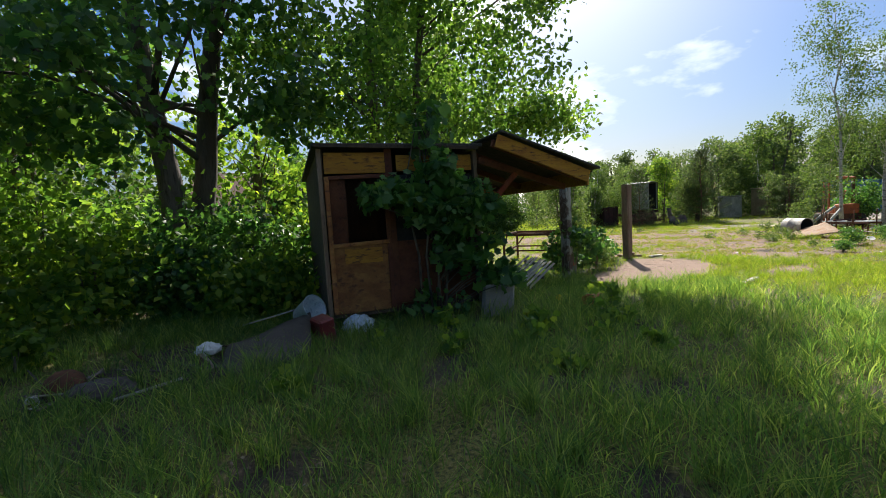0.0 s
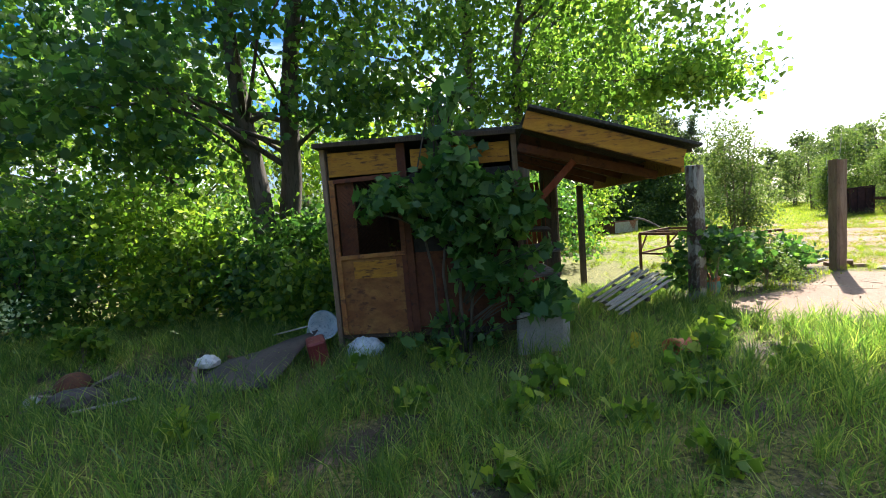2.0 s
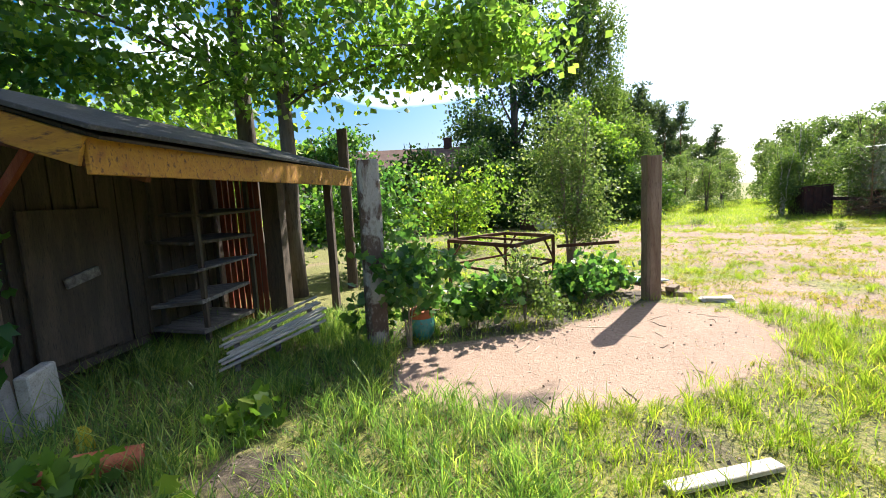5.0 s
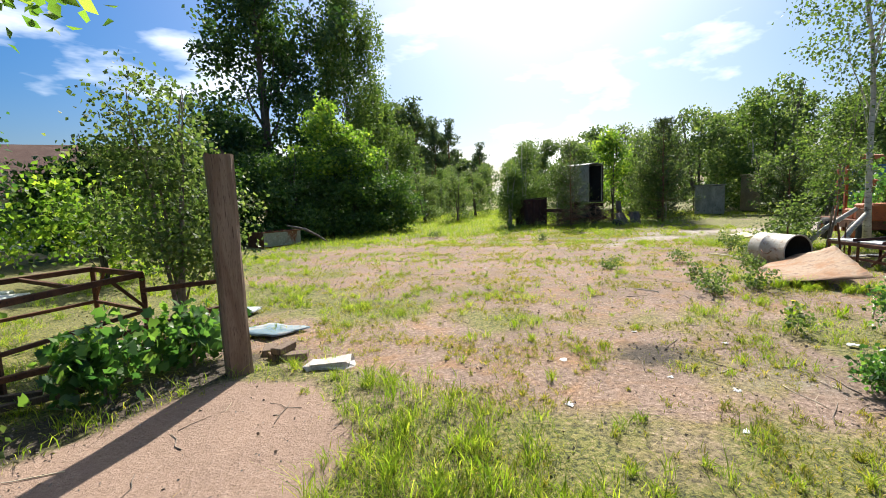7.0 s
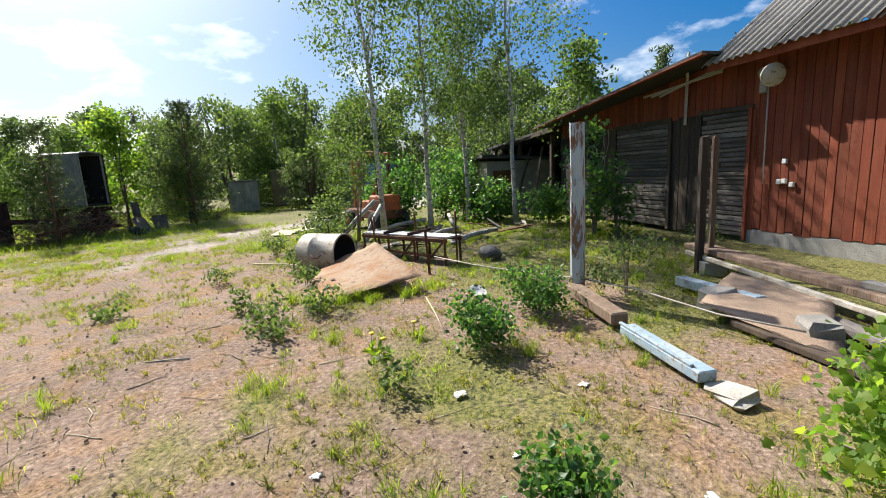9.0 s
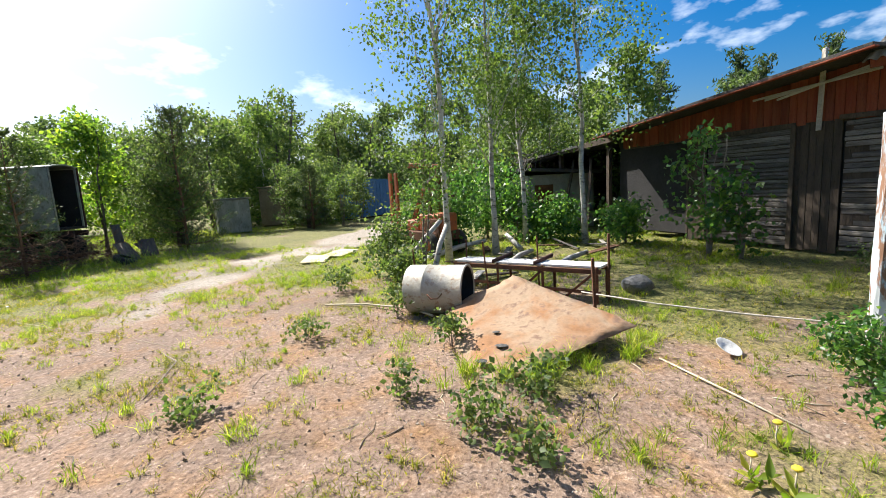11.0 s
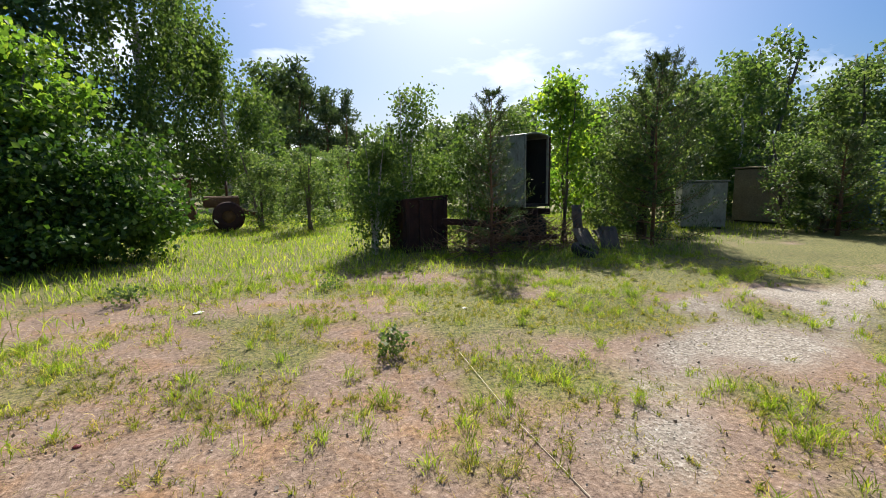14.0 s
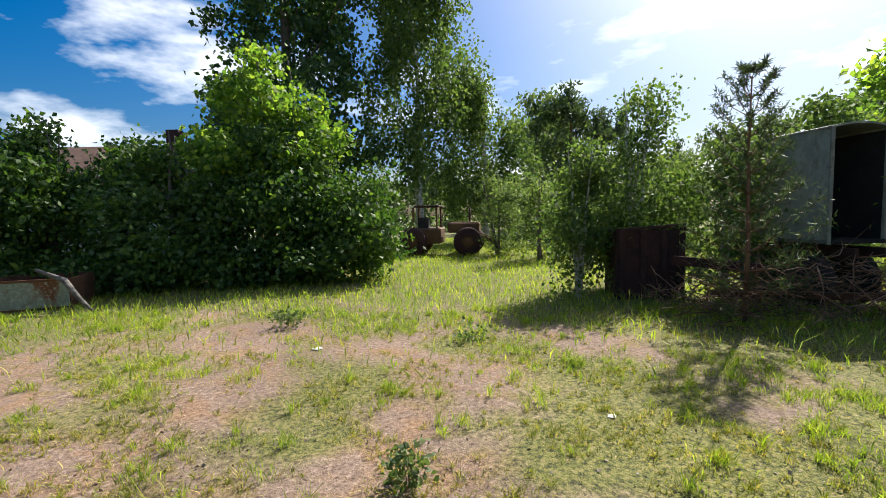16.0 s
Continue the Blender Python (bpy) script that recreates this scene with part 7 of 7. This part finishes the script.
for k, (x, y, s, rz) in enumerate([(-2.3, 10.9, (0.9, 0.6, 0.08), 20), (-3.0, 11.6, (1.2, 0.5, 0.1), -10), (-3.6, 12.6, (1.0, 0.7, 0.25), 30)]):
    single("white_slab", box(s, (0, 0, s[2] / 2), bevel=0.015), M_WHITE, "white board lying in the meadow", "board", pose(x, y, 0, 0, 3, rz), group="white boards")
for k, (x, y, s) in enumerate([(8.81, 14.9, 0.09), (6.89, 3.02, 0.08), (6.25, 8.85, 0.06), (5.56, 4.3, 0.04), (4.4, 4.0, 0.06), (5.1, 2.9, 0.05), (6.3, 2.6, 0.05), (4.9, 3.3, 0.04), (6.0, 3.6, 0.05), (7.1, 2.2, 0.07), (3.9, 3.3, 0.05), (11.6, 13.2, 0.06), (5.7, 5.3, 0.03), (6.8, 6.6, 0.03), (6.1, 1.75, 0.06), (4.6, 2.5, 0.05)]):
    rnd = random.Random(40 + k)
    q = [(math.cos(w + 0.5 * rnd.random()) * s * rnd.uniform(0.4, 0.8), math.sin(w + 0.5 * rnd.random()) * s * rnd.uniform(0.4, 0.8), rnd.uniform(0.0, 0.2) * s) for w in (0.2, 1.7, 3.2, 4.7)]
    single("paper_scrap", warped_sheet(q, 5, s * 0.06, 0.003, 60 + k), M_WHITE, "torn scrap of white paper on the ground", "litter", pose(x, y, s * 0.12, 0, 0, 50 * k), group="litter")
single("red_scrap", lump_bag((0.022, 0.018, 0.012), 71), M_RED, "tiny red plastic scrap on bare soil", "litter", pose(7.97, 12.07, 0.01))
single("orange_scrap", lump_bag((0.07, 0.05, 0.03), 72), M_YFLOWER, "yellow plastic scrap in the grass", "litter", pose(-3.75, 1.35, 0.05))
single("yellow_wrapper", lump_bag((0.06, 0.03, 0.1), 73), M_YFLOWER, "yellow wrapper caught in the grass", "litter", pose(-3.35, 1.7, 0.1))


def dandelion(at, seed):
    rnd = random.Random(seed)
    rng = np.random.default_rng(seed)
    d = thing("dandelion", "flowering dandelion with toothed leaves", "plant", pose(*at), "dandelions")
    pts = np.zeros((16, 3))
    pts[:, :2] = rng.normal(size=(16, 2)) * 0.03
    pts[:, 2] = 0.02
    lv = new("leaves", leaf_mesh("leaves", pts, rng.uniform(0.08, 0.16, 16), M_GRASS, rng, -0.5, 0.3))
    lv.parent = d
    part("stalk", tube_bm([(0, 0, 0), (0.01, 0.01, 0.08), (0.015, 0.0, 0.15)], [0.004] * 3, 5), M_STRAWTWIG, d)
    part("flower", lathe([(0.0, 0.0), (0.012, 0.0), (0.026, 0.012), (0.02, 0.02), (0, 0.022)], 14), M_YFLOWER, d, "yellow flower head", m=pose(0.015, 0, 0.145))


for k, p in enumerate([(7.56, 3.89, 0), (7.86, 3.6, 0), (7.45, 3.75, 0)]):
    dandelion(p, 300 + k)

# ---- grass ----
def plant_grass():
    rng = np.random.default_rng(9)

    def scatter(n, x0, x1, y0, y1, keep):
        x, y = rng.uniform(x0, x1, n), rng.uniform(y0, y1, n)
        k = rng.random(n) < keep(x, y)
        return x[k], y[k]

    def clear(x, y):
        """No grass inside the shed, under the thickets or on the bare places."""
        s, g, l, d = fields(x, y)
        inshed = (x > -6.6) & (x < -4.3) & (y > 2.3) & (y < 5.4)
        return np.where(inshed, 0, (1 - s) * (1 - 0.92 * g) * (1 - 0.85 * d)), l

    def tufts(n, x0, x1, y0, y1, keep, per, spread):
        cx, cy = scatter(n, x0, x1, y0, y1, keep)
        m = rng.integers(per[0], per[1], len(cx))
        r = spread * rng.uniform(0.4, 1.3, len(cx))
        h = rng.uniform(0.6, 1.3, len(cx))
        i = np.repeat(np.arange(len(cx)), m)
        a, q = rng.uniform(0, 2 * np.pi, len(i)), np.abs(rng.normal(0, 0.6, len(i)))
        return cx[i] + np.cos(a) * q * r[i], cy[i] + np.sin(a) * q * r[i], h[i] * (1.1 - 0.3 * np.clip(q, 0, 1.6))

    def carpet(x, y):
        c, l = clear(x, y)
        return c * np.clip(l * 1.3, 0.03, 1)

    thin = lambda x, y: carpet(x, y) * np.where(x < -1.0 + 0.25 * y, np.clip(0.9 + 0.7 * wave(x, y, 2.3, 6), 0.35, 1), np.clip(0.6 + 0.9 * wave(x, y, 2.6, 4), 0.2, 0.9))
    x, y = scatter(165000, -12, 3.4, -3.2, 5.2, thin)
    hump = 0.8 + 0.55 * wave(x, y, 1.9, 3) + 0.25 * wave(x, y, 5.3, 1)
    h = (0.06 + 0.42 * rng.random(len(x)) ** 2.2) * np.clip(hump, 0.18, 1.5)
    # split by place: shade-tinted blades by the shed, yellow sunny ones beyond
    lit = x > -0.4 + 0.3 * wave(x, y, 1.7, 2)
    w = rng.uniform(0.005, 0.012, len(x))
    blades("meadow_grass", "long grass around the shed, coloured bluish for tree shade", x[~lit], y[~lit], h[~lit], w[~lit], M_MEADOW, rng, 0.9)
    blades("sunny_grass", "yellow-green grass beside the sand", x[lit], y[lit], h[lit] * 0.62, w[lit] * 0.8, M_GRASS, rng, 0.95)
    x, y, h = tufts(3000, -11, 3.4, -3.0, 4.5, carpet, (18, 50), 0.1)
    # tufts take the same shaded and sunny colours by place
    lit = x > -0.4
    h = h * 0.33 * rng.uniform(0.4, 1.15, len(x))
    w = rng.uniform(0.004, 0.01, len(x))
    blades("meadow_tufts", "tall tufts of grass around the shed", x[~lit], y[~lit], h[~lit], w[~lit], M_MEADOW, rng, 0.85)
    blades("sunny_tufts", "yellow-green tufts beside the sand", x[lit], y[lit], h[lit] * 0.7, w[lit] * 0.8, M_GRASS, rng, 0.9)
    far = lambda x, y: clear(x, y)[0] * np.clip(clear(x, y)[1] * 1.4, 0.2, 1) * np.clip(0.5 + 1.0 * wave(x, y, 2.2, 2), 0.08, 1)
    x, y, h = tufts(9500, -2.0, 18, 0.0, 17, far, (22, 62), 0.12)
    blades("yard_tufts", "tufts of green grass in the dry yard", x, y, h * 0.15 * rng.uniform(0.3, 1.2, len(x)), rng.uniform(0.004, 0.0075, len(x)), M_GRASS, rng, 0.95)
    worn = [(1.5, 1.2), (4.5, 3.6), (7.0, 7.5), (9.5, 10.5), (10.0, 11.5)]

    def short(x, y):
        """Short turf in patches, closest along the trodden line."""
        c, l = clear(x, y)
        patch = np.clip(-0.02 + 0.7 * l + 0.85 * wave(x, y, 2.7, 4) + 0.75 * wave(x, y, 7.1, 5), 0.02, 1)
        return c * patch * np.clip(1.25 - line_distance(x, y, worn) / 5.0, 0.1, 1)

    x, y = scatter(420000, -1, 18, 0.0, 16, short)
    blades("yard_grass", "short yellow-green grass in the dry yard", x, y, 0.02 + 0.06 * rng.random(len(x)) ** 2.0, rng.uniform(0.004, 0.008, len(x)), M_YARDGRASS, rng, 1.3)
    clumpy = lambda x, y: np.clip(short(x, y) * 1.5 + 0.07, 0, 1) * clear(x, y)[0]
    x, y, h = tufts(34000, 1, 18, 0.5, 17, clumpy, (6, 24), 0.045)
    blades("turf_clumps", "small clumps of turf scattered over the dry yard", x, y, h * 0.075 * rng.uniform(0.35, 1.25, len(x)), rng.uniform(0.004, 0.008, len(x)), M_YARDGRASS, rng, 1.1)
    tall = lambda x, y: carpet(x, y) * np.clip((y - 13.5) / 4, 0, 1)
    x, y = scatter(100000, 3, 26, 13.5, 38, tall)
    blades("verge_grass", "tall grass along the woods", x, y, 0.06 + 0.2 * rng.random(len(x)) ** 1.5, rng.uniform(0.01, 0.02, len(x)), M_GRASS, rng, 0.7)
    x, y = scatter(6500, 11.5, 19, 12.5, 17.8, lambda x, y: np.exp(-((line_distance(x, y, [(12.4, 17.2), (14.2, 17.0), (14.8, 14.9), (18, 14.2)]) / 0.6) ** 2)))
    blades("rank_grass", "tall rank grass before the scrap", x, y, 0.12 + 0.45 * rng.random(len(x)) ** 1.6, rng.uniform(0.004, 0.008, len(x)), M_MEADOW, rng, 0.8)
    x, y, h = tufts(260, 7.6, 10.6, 3.4, 5.6, lambda x, y: np.exp(-((line_distance(x, y, [(8.75, 5.3), (8.85, 4.6), (9.45, 3.85)]) / 0.22) ** 2)), (30, 70), 0.09)
    blades("sheet_tufts", "rank green grass along the rusty sheet", x, y, h * 0.24 * rng.uniform(0.4, 1.2, len(x)), rng.uniform(0.004, 0.009, len(x)), M_GRASS, rng, 0.9)
    dry = lambda x, y: np.clip(0.2 + 0.45 * wave(x, y, 1.4, 7), 0.05, 0.8) * clear(x, y)[0] + 0.6 * np.exp(-(((x - 1.5) / 0.16) ** 2 + ((y - 3.3) / 0.13) ** 2))
    x, y = scatter(150000, -3, 15, -0.5, 17, dry)
    blades("dry_grass", "short straw-coloured dead grass", x, y, 0.015 + 0.07 * rng.random(len(x)) ** 2, rng.uniform(0.003, 0.006, len(x)), M_DRYGRASS, rng, 2.0)


plant_grass()


def scatter_stones():
    """Pebbles, chips and leaf crumbs on bare ground, as one mesh."""
    rng = np.random.default_rng(4)
    for name, label, n, lo, hi, mat, keep in (
            ("pebbles", "pale pebbles and chips on bare soil", 16000, 0.006, 0.02, M_PEBBLE, lambda x, y: 0.25 + 0.6 * fields(x, y)[1] + 0.3 * fields(x, y)[3]),
            ("leaf_crumbs", "dead brown leaves and bark crumbs", 15000, 0.01, 0.035, M_TWIG, lambda x, y: 0.16 + 0.9 * fields(x, y)[3])):
        x, y = rng.uniform(-9, 13, n * 3), rng.uniform(-1, 13, n * 3)
        k = rng.random(n * 3) < keep(x, y)
        x, y = x[k], y[k]
        z = ground_height(x, y) + 0.004
        c = np.stack([x, y, z], 1)
        me = leaf_mesh(name, c, rng.uniform(lo, hi, len(c)), mat, rng, 0.0, 0.9)
        tagged(new(name, me), label, "debris", kind="stuff")


scatter_stones()


def scatter_twigs():
    """Loose twigs and straws on the sand and the yard."""
    rnd = random.Random(51)
    for k in range(150):
        x, y = (rnd.uniform(-1.2, 2.2), rnd.uniform(2.2, 4.6)) if k < 24 else (rnd.uniform(3, 11), rnd.uniform(1.5, 12.5)) if k < 70 else (rnd.uniform(5.0, 9.8), rnd.uniform(1.6, 6.4))
        a, ln = rnd.uniform(0, 6.28), rnd.uniform(0.08, 0.4)
        pts = []
        for i in range(4):
            f = i / 3
            px, py = x + ln * f * math.cos(a) + rnd.uniform(-0.02, 0.02), y + ln * f * math.sin(a) + rnd.uniform(-0.02, 0.02)
            pts.append((px, py, float(ground_height(np.array([px]), np.array([py]))[0]) + 0.006))
        r = rnd.uniform(0.002, 0.005)
        pale = k % 3 == 0
        single("loose_twig", tube_bm(pts, [r, r, r * 0.8, r * 0.5], 5), M_STRAWTWIG if pale else M_TWIG, "thin pale dry straw on the ground" if pale else "thin brown twig lying on the ground", "twig", group="loose twigs")


scatter_twigs()
